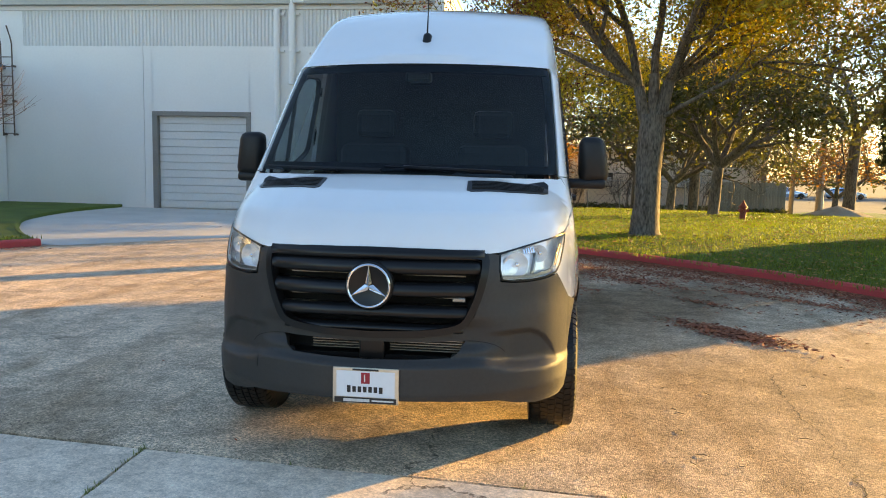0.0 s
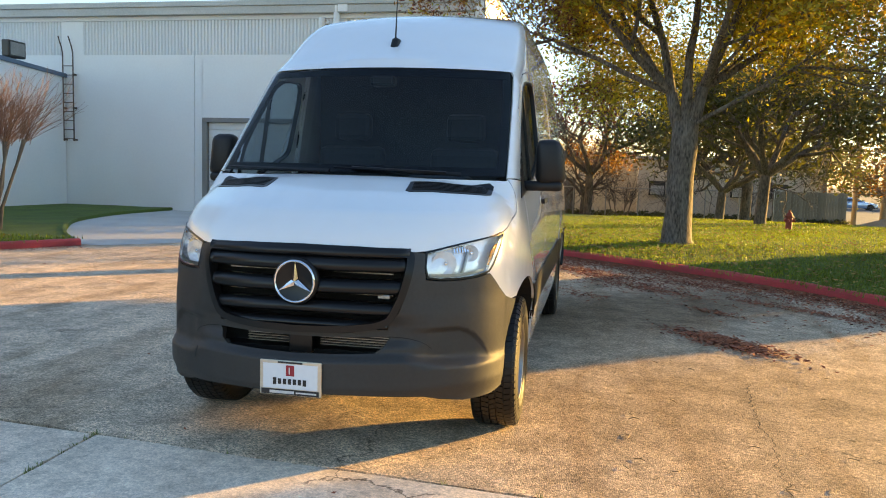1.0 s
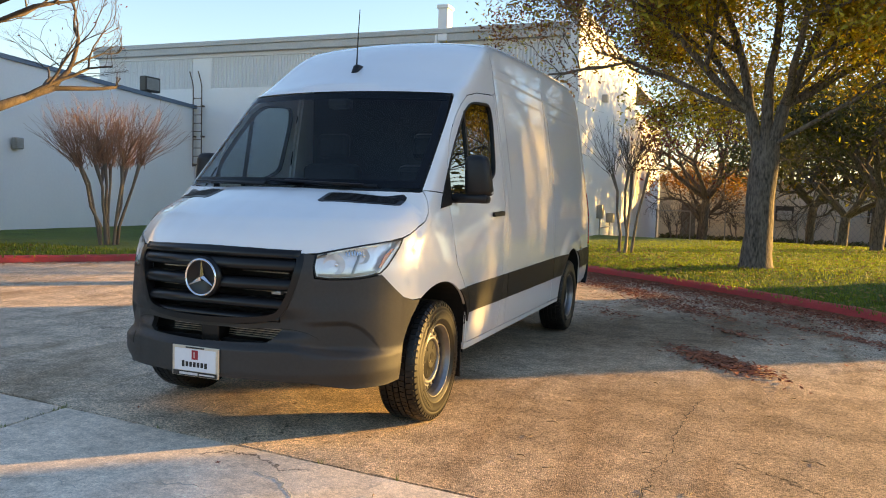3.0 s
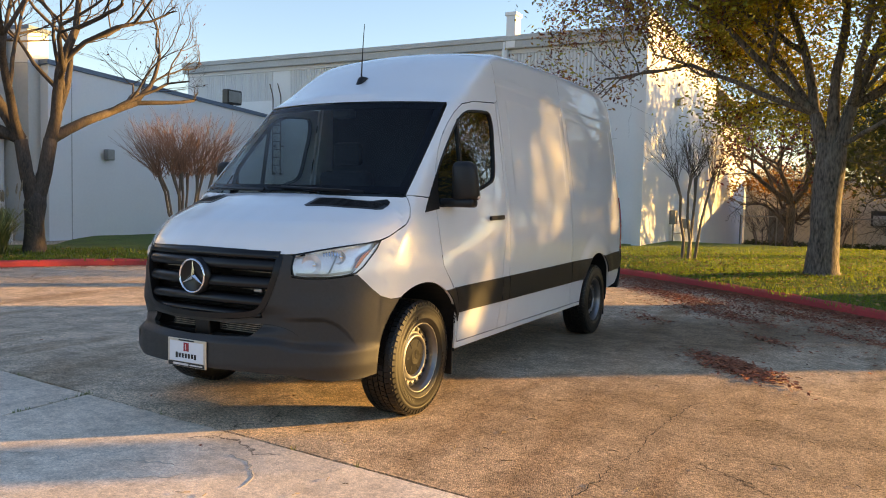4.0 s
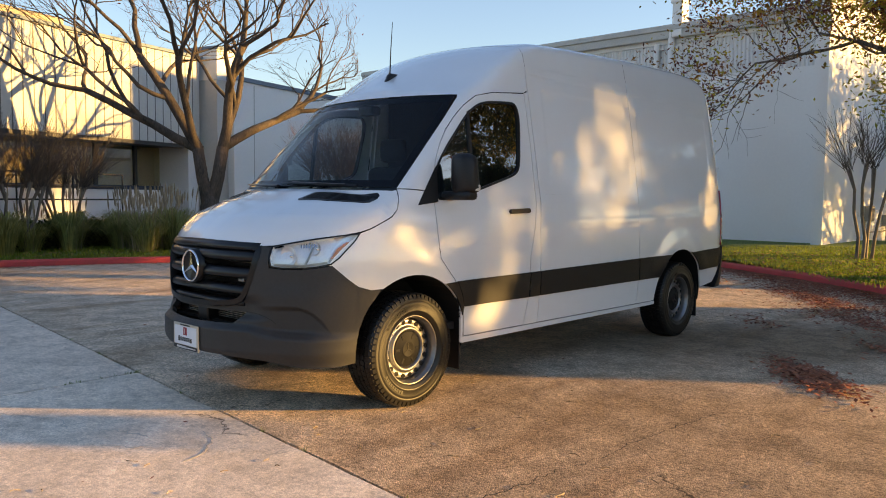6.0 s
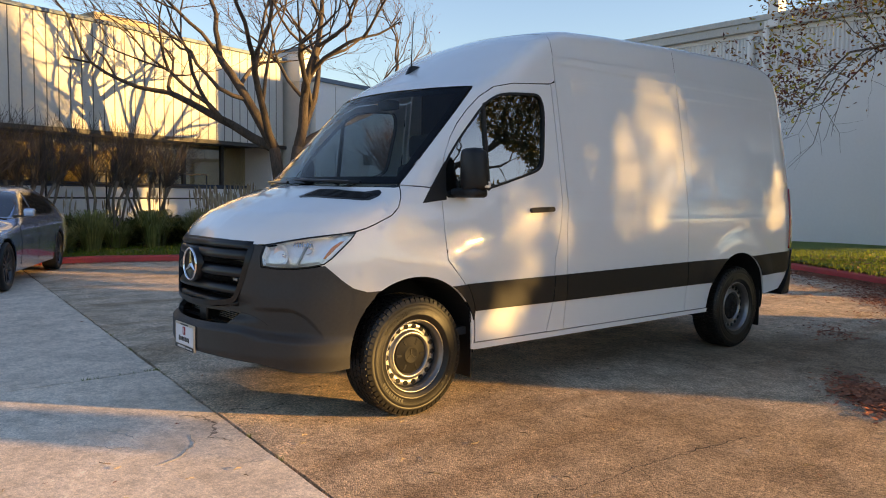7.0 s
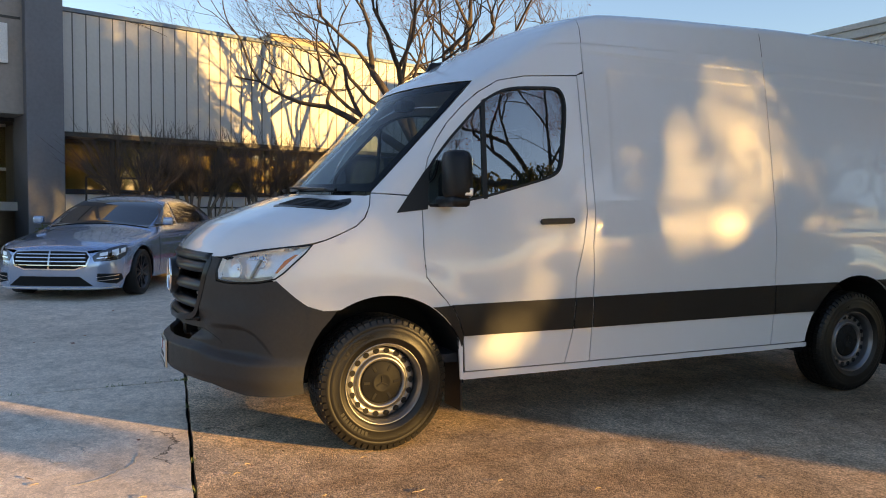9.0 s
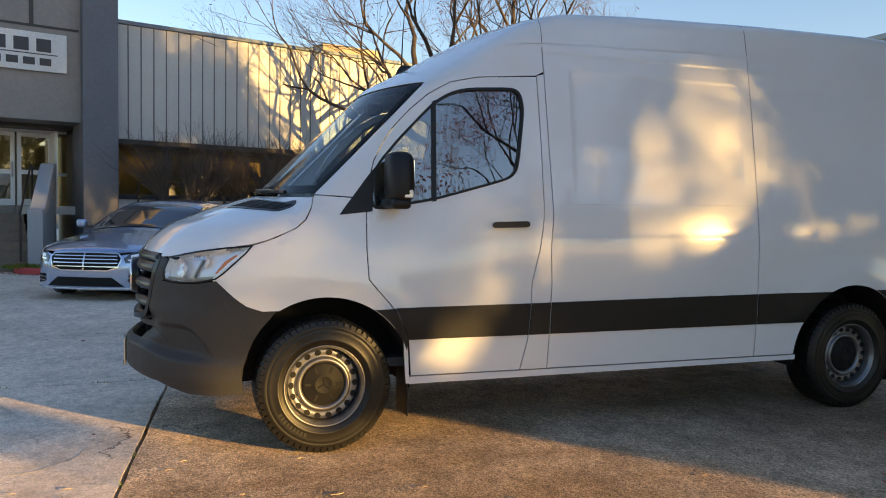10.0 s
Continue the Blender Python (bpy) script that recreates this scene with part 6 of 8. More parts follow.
        sweep_x(line, [(0.010, -hh * 0.55), (-0.004, -hh * 0.36), (-0.007, -hh * 0.1), (0.0, hh * 0.2), (0.016, hh * 0.5), (0.05, hh * 0.62), (0.055, hh * 0.2), (0.03, -hh * 0.5)], "louvre", M_GRILL, gr)
    for z in (0.756, 0.838, 0.850, 0.942, 0.954):
        for x0, x1 in ((-0.42, -0.12), (0.12, 0.42)):
            boxed("radiator_bar", (x0 if z > 0.8 else x0 + 0.06, -0.862, z), (x1 if z > 0.8 else x1 - 0.06, -0.855, z + 0.006), M_FIN, gr)
    boxed("latch", (0.37, -0.955, 0.838), (0.43, -0.92, 0.858), M_FIN, gr, 0.005)
    bd = new("badge")
    bd.parent = h
    bd.matrix_basis = pose(0, -1.052, 0.915, 0, 0, -90)
    lathe([(-0.03, 0.112), (0.008, 0.108), (0.012, 0.10), (0.004, 0.088), (0.0, 0.0)], 48, bd, "dish", M_GRILL)
    ring = [(0.012 + 0.009 * math.cos(a), 0.096 + 0.0065 * math.sin(a)) for a in np.linspace(0, 6.2832, 11)]
    lathe(ring, 56, bd, "ring", M_CHROME)
    for k in range(3):
        a = radians(90 + 120 * k)
        c, s_ = math.cos(a), math.sin(a)
        R2 = lambda r, w, x: (x, r * c - w * s_, r * s_ + w * c)
        vs = [R2(0.096, 0.0, 0.011), R2(0.012, 0.015, 0.008), R2(0.0, 0.0, 0.020), R2(0.012, -0.015, 0.008), R2(0.09, 0, 0.002)]
        raw("star_arm", vs, [(0, 1, 2), (0, 2, 3), (0, 4, 1), (0, 3, 4)], M_CHROME, bd)
    # dealer plate: its words stand as bars
    pl = boxed("dealer_plate", (-0.152, -1.105, 0.382), (0.152, -1.094, 0.547), mat("brushed_plate_frame", (0.74, 0.66, 0.54), (0.62, 0.55, 0.45), 0.3, metal=0.7), h, 0.004, label="dealer plate with red mark and dark lettering in chrome frame")
    boxed("plate_face", (-0.134, -1.107, 0.414), (0.134, -1.1052, 0.532), mat("plate_white", (0.76, 0.79, 0.83), (0.70, 0.74, 0.79), rough=0.35), pl)
    ink, rd = mat("plate_ink", (0.02, 0.02, 0.022), rough=0.4), mat("plate_red", (0.42, 0.02, 0.035), rough=0.4)
    boxed("red_mark", (-0.020, -1.109, 0.476), (0.020, -1.1072, 0.526), rd, pl)
    boxed("mark_bar", (-0.006, -1.1098, 0.484), (-0.001, -1.1091, 0.517), mat("mark_white", (0.8, 0.78, 0.76), rough=0.4), pl)
    for k in range(7):
        boxed("word_bar", (-0.084 + k * 0.0245, -1.109, 0.436 + (0.0 if 0 < k < 6 else -0.003)), (-0.068 + k * 0.0245, -1.1072, 0.462 + (0.0 if k else 0.004)), ink, pl)
    boxed("lower_strip", (-0.142, -1.109, 0.386), (0.142, -1.1072, 0.411), ink, pl)
    boxed("upper_strip", (-0.060, -1.109, 0.535), (0.060, -1.1072, 0.543), ink, pl)
    pw = mat("plate_lettering", (0.7, 0.7, 0.7), rough=0.4)
    boxed("strip_word_bar", (-0.10, -1.1105, 0.392), (0.02, -1.1092, 0.405), pw, pl)
    boxed("strip_word_bar", (0.03, -1.1105, 0.395), (0.13, -1.1092, 0.402), pw, pl)
    # aerial
    bm = bmesh.new()
    add_box(bm, (-0.026, 0.575, 2.225), (0.026, 0.675, 2.325), 0.018)
    for v in bm.verts:
        v.co.y += (v.co.z - 2.215) * 0.5
        v.co.x *= 1.25 - 3.2 * (v.co.z - 2.215)
    aer = part("aerial", bm, M_BANDP, h, smooth=True)
    vs, fs = [], []
    tube([Vector((0, 0.64, 2.30)), Vector((0.004, 0.645, 2.50)), Vector((0.009, 0.657, 2.72))], [0.006, 0.004, 0.0025], 6, vs, fs)
    raw("whip", vs, fs, M_BANDP, aer)
    # underside, rear, cab
    bm = bmesh.new()
    add_box(bm, (-0.58, -0.78, 0.36), (0.58, 4.6, 0.44))
    add_box(bm, (-0.93, 0.52, 0.37), (0.93, 3.1, 0.44))
    part("underbody", bm, M_WELL, h)
    bm = bmesh.new()
    add_cyl(bm, (-0.8, 3.675, 0.36), (0.8, 3.675, 0.36), 0.06)
    bmesh.ops.create_uvsphere(bm, u_segments=16, v_segments=10, radius=0.15, matrix=Matrix.Translation((0, 3.675, 0.36)))
    add_cyl(bm, (-0.75, -0.045, 0.34), (0.75, -0.045, 0.34), 0.05)
    part("axle", bm, M_WELL, h)
    R = [(-0.92, 0.45), (0.92, 0.45), (0.93, 1.2), (0.84, 1.9), (0.78, 2.42), (0.6, 2.56), (-0.6, 2.56), (-0.78, 2.42), (-0.84, 1.9), (-0.93, 1.2)]
    for s in (1, -1):
        D2 = [(s * 0.003, 0.55), (s * 0.9, 0.55), (s * 0.91, 1.2), (s * 0.83, 1.9), (s * 0.76, 2.38), (s * 0.6, 2.5), (s * 0.003, 2.52)]
        panel("rear_door", D2, p_back, M_PAINT, h, step=0.08)
    boxed("rear_bumper", (-0.9, 4.70, 0.40), (0.9, 4.86, 0.56), M_BANDP, h, 0.03)
    boxed("bulkhead", (-0.79, 1.36, 0.45), (0.79, 1.39, 2.3), M_INT, h)
    boxed("cab_floor", (-0.9, -0.3, 0.45), (0.9, 1.36, 0.50), M_INT, h)
    bm = bmesh.new()
    add_box(bm, (-0.84, -0.12, 0.95), (0.84, 0.34, 1.36), 0.06)
    for v in bm.verts:
        if v.co.z > 1.2:
            v.co.z -= 0.05 * abs(v.co.x) / 0.84 + (0.06 if v.co.y > 0.2 else 0.0)
    dash = part("dashboard", bm, M_INT, h, smooth=True)
    boxed("instrument_hood", (0.22, 0.12, 1.33), (0.60, 0.36, 1.42), M_INT, dash, 0.03)
    boxed("dash_shelf", (-0.22, 0.05, 1.34), (0.14, 0.22, 1.385), M_INT, dash, 0.015)
    wheel_ring = [(0.012 * math.cos(a), 0.19 + 0.014 * math.sin(a)) for a in np.linspace(0, 6.2832, 9)]
    sw = new("steering_wheel")
    sw.parent = h
    sw.matrix_basis = pose(0.41, 0.45, 1.26, 0, -35, 90)
    lathe(wheel_ring, 32, sw, "rim", M_INT)
    boxed("spoke", (-0.01, -0.18, -0.03), (0.015, 0.18, 0.03), M_INT, sw, 0.008)
    for x in (-0.42, 0.42):
        st = boxed("seat", (x - 0.25, 0.55, 0.75), (x + 0.25, 1.05, 0.98), M_SEAT, h, 0.05)
        boxed("backrest", (x - 0.25, 0.98, 0.92), (x + 0.25, 1.14, 1.62), M_SEAT, st, 0.06)
        boxed("headrest", (x - 0.14, 1.03, 1.66), (x + 0.14, 1.12, 1.86), M_SEAT, st, 0.04)
    boxed("rear_view_camera", (-0.10, 0.40, 1.98), (0.06, 0.50, 2.05), M_INT, h, 0.02)
    return h


cargo_van()


# ---- silver saloon ----
M_SILVER = mat("silver_metallic_paint", (0.38, 0.52, 0.72), (0.34, 0.48, 0.68), 0.2, 2, 300, metal=0.7, coat=1.0)
M_TINT = mat("tinted_glass", (0.008, 0.010, 0.016), rough=0.02, spec=1.0, coat=1.0)
M_ALLOY = mat("dark_alloy", (0.09, 0.09, 0.095), rough=0.35, metal=0.7)
C_TOP = [(-1.1, 0.50), (-0.93, 0.64), (-0.85, 0.72), (-0.5, 0.82), (0, 0.90), (0.5, 0.97), (0.62, 1.0), (1.25, 1.33), (1.6, 1.43), (2.1, 1.47), (2.7, 1.44), (3.3, 1.30), (3.75, 1.10), (4.1, 1.02), (4.22, 0.95), (4.5, 0.6)]
C_SIDE = [(0.1, 0.86), (0.3, 0.92), (0.55, 0.945), (0.75, 0.94), (0.88, 0.915), (0.97, 0.86), (1.2, 0.755), (1.5, 0.60)]
C_FRONT = [(0, -0.92), (0.35, -0.90), (0.6, -0.84), (0.75, -0.74), (0.85, -0.58), (0.92, -0.3), (0.95, 0.1), (1.0, 0.9)]


def car_field(x, y, z):
    w = taps(z, C_SIDE, 0.05) - 0.10 * sstep(3.4, 4.4, y) - 0.012 * sstep(0.70, 0.74, z) * sstep(0.80, 0.76, z)
    side = np.abs(x) - w
    e = 0.004
    t0 = taps(y, C_TOP, 0.10) - 0.07 * (x / 0.8) ** 2
    gy = (taps(y + e, C_TOP, 0.10) - 0.07 * (x / 0.8) ** 2 - t0) / e
    top = (z - t0) / np.sqrt(1 + gy * gy)
    f0 = taps(np.abs(x), C_FRONT, 0.06)
    gf = (taps(np.abs(x) + e, C_FRONT, 0.06) - f0) / e
    fr = (f0 - y + 0.05 * sstep(0.45, 0.75, z)) / np.sqrt(1 + gf * gf)
    back = y - 4.22
    fs = [side, top, fr, back]
    m = np.maximum.reduce(fs)
    k = 0.03
    return m + k * np.log(sum(np.exp((f - m) / k) for f in fs))


def p_cfan(u, v):
    a = np.radians(u)
    return np.stack([0 * u, v, 0 * u + 0.45], 1), np.stack([np.cos(a), 0 * u, np.sin(a)], 1)


def saloon(at):
    h = tagged(empty("saloon_car", at), "silver luxury saloon car with dark wheels parked by the kerb", "car")
    kw = dict(field=car_field, step=0.06)
    for s in (1, -1):
        ray = p_side(s)
        a0, a1 = arc((0, 0.34), 0.375, 172, 8, 18), arc((3.12, 0.34), 0.375, 172, 8, 18)
        body = [(-0.60, 0.24)] + a0[:1] + a0 + [(0.40, 0.22), (2.72, 0.22)] + a1 + [(3.55, 0.26), (4.12, 0.34), (4.17, 0.7), (4.14, 0.93), (3.3, 0.955), (1.6, 0.945), (0.45, 0.90), (-0.25, 0.84), (-0.5, 0.78), (-0.66, 0.6)]
        panel("body_side", body, ray, M_SILVER, h, **kw)
        panel("front_window", [(0.72, 0.985), (1.55, 0.99), (1.58, 1.33), (1.42, 1.30), (1.15, 1.20)], ray, M_TINT, h, off=0.006, thick=0.004, **kw)
        panel("rear_window", [(1.63, 0.99), (2.75, 0.995), (3.15, 1.02), (2.85, 1.25), (2.4, 1.33), (1.66, 1.34)], ray, M_TINT, h, off=0.006, thick=0.004, **kw)
        panel("window_trim", [(0.62, 0.962), (3.2, 0.972), (3.2, 0.985), (0.62, 0.975)], ray, M_CHROME, h, off=0.008, thick=0.004, **kw)
        for y in (0.62, 1.60, 2.70):
            panel("door_seam", [(y, 0.30), (y + 0.008, 0.30), (y + 0.008, 0.94), (y, 0.94)], ray, M_WELL, h, off=0.002, thick=0.001, gap=0, **kw)
        for y in (1.42, 2.52):
            panel("door_handle", [(y, 0.80), (y + 0.16, 0.81), (y + 0.16, 0.83), (y, 0.82)], ray, M_CHROME, h, off=0.02, thick=0.02, **kw)
        bm = bmesh.new()
        add_box(bm, (0.93, 0.72, 0.99), (1.08, 0.84, 1.11), 0.03)
        for v in bm.verts:
            v.co.x *= s
        part("door_mirror", bm, M_SILVER, h, smooth=True)
        boxed("mirror_stalk", (min(s * 0.80, s * 0.96), 0.75, 0.98), (max(s * 0.80, s * 0.96), 0.80, 1.01), M_TRIM, h)
        for y in (0, 3.12):
            vs, fs = [], []
            for i in range(19):
                a = radians(180 * i / 18)
                vs += [(s * 0.90, y + 0.38 * math.cos(a), 0.34 + 0.38 * math.sin(a)), (s * 0.55, y + 0.38 * math.cos(a), 0.34 + 0.38 * math.sin(a))]
                if i:
                    fs.append((2 * i - 2, 2 * i - 1, 2 * i + 1, 2 * i))
            vs.append((s * 0.55, y, 0.34))
            fs += [(38, 2 * i + 1, 2 * i + 3) for i in range(18)]
            raw("wheel_well", vs, fs, M_WELL, h)
            w = new("wheel")
            w.parent = h
            w.matrix_basis = pose(s * 0.80, y, 0.335) @ (pose(0, 0, 0, 0, 0, 180) if s < 0 else Matrix.Identity(4))
            lathe([(-0.11, 0.245), (-0.12, 0.29), (-0.10, 0.328), (0.10, 0.328), (0.118, 0.30), (0.115, 0.26), (0.10, 0.245)], 40, w, "tyre", M_RUB)
            lathe([(0.10, 0.25), (0.09, 0.235), (0.03, 0.225), (0.0, 0.22)], 40, w, "rim", M_ALLOY)
            lathe([(0.02, 0.22), (0.02, 0.0)], 24, w, "brake_disc", M_WELL)
            for k in range(10):
                bm = bmesh.new()
                add_box(bm, (0.055, -0.014, 0.04), (0.085, 0.014, 0.235), 0.004, Matrix.Rotation(6.2832 * k / 10, 4, "X"))
                part("spoke", bm, M_ALLOY, w)
            lathe([(0.095, 0.0), (0.092, 0.03), (0.07, 0.045), (0.05, 0.05)], 20, w, "hub", M_ALLOY)
        P = [(s * a, b) for a, b in ((33, 0.60), (38, 0.665), (48, 0.715), (58, 0.742), (63, 0.742), (64, 0.69), (61, 0.61), (54, 0.555), (44, 0.535), (34, 0.53))]
        lampp = panel("headlamp", P, p_round, M_TINT, h, off=0.004, thick=0.01, field=car_field, step=0.03, sx=0.016)
        panel("lamp_strip", [(s * a, b) for a, b in ((36, 0.565), (46, 0.582), (56, 0.635), (56, 0.648), (46, 0.60), (36, 0.585))], p_round, M_CHROME, lampp, off=0.008, thick=0.003, field=car_field, step=0.03, sx=0.016)
        for a0, a1, b0, b1 in ((38, 44, 0.60, 0.665), (47, 53, 0.61, 0.70), (55, 60, 0.635, 0.715)):
            panel("lamp_reflector", [(s * a, b) for a, b in ((a0, b0), (a1, b0 + 0.012), (a1 + 0.6, b1), (a0 + 0.6, b1 - 0.02))], p_round, M_REFL, lampp, off=0.009, thick=0.003, field=car_field, step=0.03, sx=0.016)
        panel("side_intake", [(s * a, b) for a, b in ((36, 0.26), (50, 0.22), (57, 0.28), (55, 0.36), (36, 0.375))], p_round, M_WELL, h, off=0.005, thick=0.01, field=car_field, step=0.03, sx=0.016)
        for z in (0.265, 0.315):
            panel("intake_blade", [(s * a, b) for a, b in ((35.5, z), (52, z + 0.02), (52, z + 0.035), (35.5, z + 0.012))], p_round, M_CHROME, h, off=0.012, thick=0.004, field=car_field, step=0.03, sx=0.016)
    nose = [(-56, 0.155), (56, 0.155), (64, 0.5), (66, 0.765), (58, 0.742), (45, 0.69), (32, 0.645), (0, 0.66), (-32, 0.645), (-45, 0.69), (-58, 0.742), (-66, 0.765), (-64, 0.5)]
    panel("front_bumper", nose, p_round, M_SILVER, h, field=car_field, step=0.04, sx=0.016)
    gr = panel("grille", [(-29, 0.655), (-31, 0.60), (-28, 0.475), (-20, 0.43), (20, 0.43), (28, 0.475), (31, 0.60), (29, 0.655), (15, 0.668), (-15, 0.668)], p_round, M_WELL, h, off=0.008, thick=0.012, field=car_field, step=0.03, sx=0.016)
    for z in (0.475, 0.525, 0.575, 0.62):
        panel("grille_bar", [(-28.5, z), (28.5, z), (28.5, z + 0.014), (-28.5, z + 0.014)], p_round, M_CHROME, gr, off=0.016, thick=0.008, field=car_field, step=0.04, sx=0.016, gap=0)
    panel("grille_post", [(-0.7, 0.44), (0.7, 0.44), (0.7, 0.66), (-0.7, 0.66)], p_round, M_CHROME, gr, off=0.018, thick=0.008, field=car_field, step=0.03, sx=0.016, gap=0)
    panel("lower_intake", [(-24, 0.335), (-34, 0.20), (34, 0.20), (24, 0.335)], p_round, M_WELL, h, off=0.005, thick=0.01, field=car_field, step=0.04, sx=0.016)
    panel("splitter", [(-52, 0.165), (52, 0.165), (52, 0.185), (-52, 0.185)], p_round, M_CHROME, h, off=0.01, thick=0.01, field=car_field, step=0.04, sx=0.016)
    T = lambda nm, a, b, y0, y1, material, **k2: panel(nm, [(a, y0), (180 - a, y0), (180 - b, y1), (b, y1)], p_cfan, material, h, field=car_field, step=0.05, sx=0.012, **k2)
    p_ctop = lambda u, v: (np.stack([u, v, 0 * u + 0.4], 1), np.stack([0 * u, 0 * u, 0 * u + 1], 1))
    edge = [(0.90, 0.60), (0.90, -0.10), (0.875, -0.35), (0.80, -0.58), (0.70, -0.71), (0.5, -0.80), (0.25, -0.835)]
    panel("wing_shell", edge + [(-x, y) for x, y in reversed(edge)], p_ctop, M_SILVER, h, field=car_field, step=0.05, off=-0.004, gap=0)
    rim = [(-30, 0.668), (-32.3, 0.60), (-29, 0.468), (-20.5, 0.42), (20.5, 0.42), (29, 0.468), (32.3, 0.60), (30, 0.668), (15, 0.68), (-15, 0.68)]
    panel("grille_surround", rim, p_round, M_CHROME, gr, off=0.014, thick=0.014, field=car_field, step=0.03, sx=0.016, gap=0, holes=[inset(rim, 0.016, 0.016)])
    T("bonnet", 27, 29, -0.86, 0.60, M_SILVER)
    T("windscreen", 34, 50, 0.63, 1.38, M_TINT, off=0.003)
    T("roof", 48, 47, 1.40, 2.85, M_SILVER)
    T("rear_screen", 47, 34, 2.87, 3.70, M_TINT)
    T("boot_lid", 31, 27, 3.72, 4.18, M_SILVER)
    for s in (1, -1):
        f = (lambda a: a) if s > 0 else (lambda a: 180 - a)
        panel("pillar_shell", [(f(26.5), 0.55), (f(34), 0.63), (f(50), 1.38), (f(48), 1.41), (f(47), 2.85), (f(34), 3.70), (f(28), 3.75), (f(28.5), 3.2), (f(28.5), 1.6)], p_cfan, M_SILVER, h, field=car_field, step=0.05, sx=0.012, gap=0)
    boxed("underbody", (-0.75, -0.7, 0.2), (0.75, 4.1, 0.32), M_WELL, h)
    boxed("rear_panel", (-0.8, 4.15, 0.3), (0.8, 4.2, 0.95), M_SILVER, h, 0.02)
    return h


car_at = pose(-7.47, -1.62, 0, 0, 0, 65.5)
car = saloon(car_at)


# ---- bed plants ----
def grass_clump(base, r, hgt, n, seed, plumes, label):
    rng = random.Random(seed)
    h = tagged(empty("ornamental_grass", pose(*base)), label, "plant", "ornamental grasses")
    vs, fs, pv, pf = [], [], [], []
    for i in range(n):
        a, q = rng.uniform(0, 6.283), rng.uniform(0, 0.35) * r
        p = Vector((math.cos(a) * q, math.sin(a) * q, 0))
        o = Vector((math.cos(a), math.sin(a), 0))
        L, out = hgt * rng.uniform(0.6, 1.1), r * rng.uniform(0.3, 1.1)
        w = o.cross(Vector((0, 0, 1))) * 0.008
        pts = [p, p + o * out * 0.35 + Vector((0, 0, L * 0.65)), p + o * out * 0.75 + Vector((0, 0, L * 0.9)), p + o * out * 1.15 + Vector((0, 0, L * rng.uniform(0.6, 0.95)))]
        k = len(vs)
        for j, c in enumerate(pts):
            ww = w * (1, 1, 0.7, 0.15)[j]
            vs += [c - ww, c + ww]
        fs += [(k, k + 1, k + 3, k + 2), (k + 2, k + 3, k + 5, k + 4), (k + 4, k + 5, k + 7, k + 6)]
    tagged(raw("blades", vs, fs, M_BUSH, h), kind="stuff")
    for i in range(plumes):
        a = rng.uniform(0, 6.283)
        p = Vector((math.cos(a), math.sin(a), 0)) * r * rng.uniform(0.1, 0.6)
        t = p * 1.5 + Vector((0, 0, hgt * rng.uniform(1.05, 1.4)))
        tube([p, (p + t) / 2 + Vector((0, 0, 0.1)), t], [0.003, 0.003, 0.003], 3, pv, pf, False)
        d = (t - p).normalized()
        tube([t, t + d * 0.07, t + d * 0.16, t + d * 0.24], [0.006, 0.02, 0.016, 0.003], 5, pv, pf, False)
    if plumes:
        tagged(raw("plumes", pv, pf, M_PLUME, h), kind="stuff")


rngp = random.Random(5)
for i in range(13):
    u, dd = 1.6 + 0.62 * i + rngp.uniform(-0.2, 0.2), -11.2 - (0.55 if i % 2 else 0.0) + rngp.uniform(-0.15, 0.15)
    if i < 4:
        continue
    p = M_B @ Vector((dd - 0.25, u, 0.09))
    grass_clump(tuple(p), rngp.uniform(0.4, 0.6), rngp.uniform(0.6, 0.95), 420, 50 + i, 9 if i > 6 else 3, "clump of green ornamental grass with dry plumes in the bed")


for k, (x, y, r, hh) in enumerate(((-11.9, 5.1, 0.6, 0.95), (-11.75, 4.35, 0.5, 0.8), (-12.7, 5.3, 0.6, 1.0), (-12.5, 4.5, 0.55, 0.9))):
    grass_clump((x, y, 0.09), r, hh, 480, 90 + k, 30, "clump of green ornamental grass with dry plumes in the bed")


def hedge(name, lo, hi, n, m, label, material=M_HEDGE, size=0.05, seed=2):
    rng = random.Random(seed)
    h = tagged(empty(name, m), label, "hedge", "hedges" if name == "clipped_hedge" else "")
    tips = []
    for _ in range(n):
        p = Vector([rng.uniform(a, b) for a, b in zip(lo, hi)])
        c = [(a + b) / 2 for a, b in zip(lo, hi)]
        q = max(abs(p[k] - c[k]) / (hi[k] - lo[k]) * 2 for k in range(3))
        if q > 0.55 - 0.25 * noise.noise(p * 2.5):
            tips.append((p + Vector((0, 0, 0.12 * noise.noise(p * 3))), None, 0))
    vs, fs = leaves_mesh(rng, tips, 4, 0.05, size)
    tagged(raw("leaves", vs, fs, material, h), kind="stuff")
    boxed("stems", [a + 0.18 for a in lo[:2]] + [0.0], [b - 0.18 for b in hi[:2]] + [hi[2] * 0.75], mat("dark_stems", (0.02, 0.025, 0.012), rough=0.9), h)
    return h


hedge("clipped_hedge", (-11.95, 0.9, 0.0), (-11.25, 4.6, 0.72), 5200, M_B @ pose(0, 0, 0.08), "low clipped dark green hedge beside the kerb")
hedge("clipped_hedge", (-12.9, 4.4, 0.0), (-12.2, 9.8, 0.62), 5200, M_B @ pose(0, 0, 0.08), "low clipped dark green hedge under the railing", seed=3)


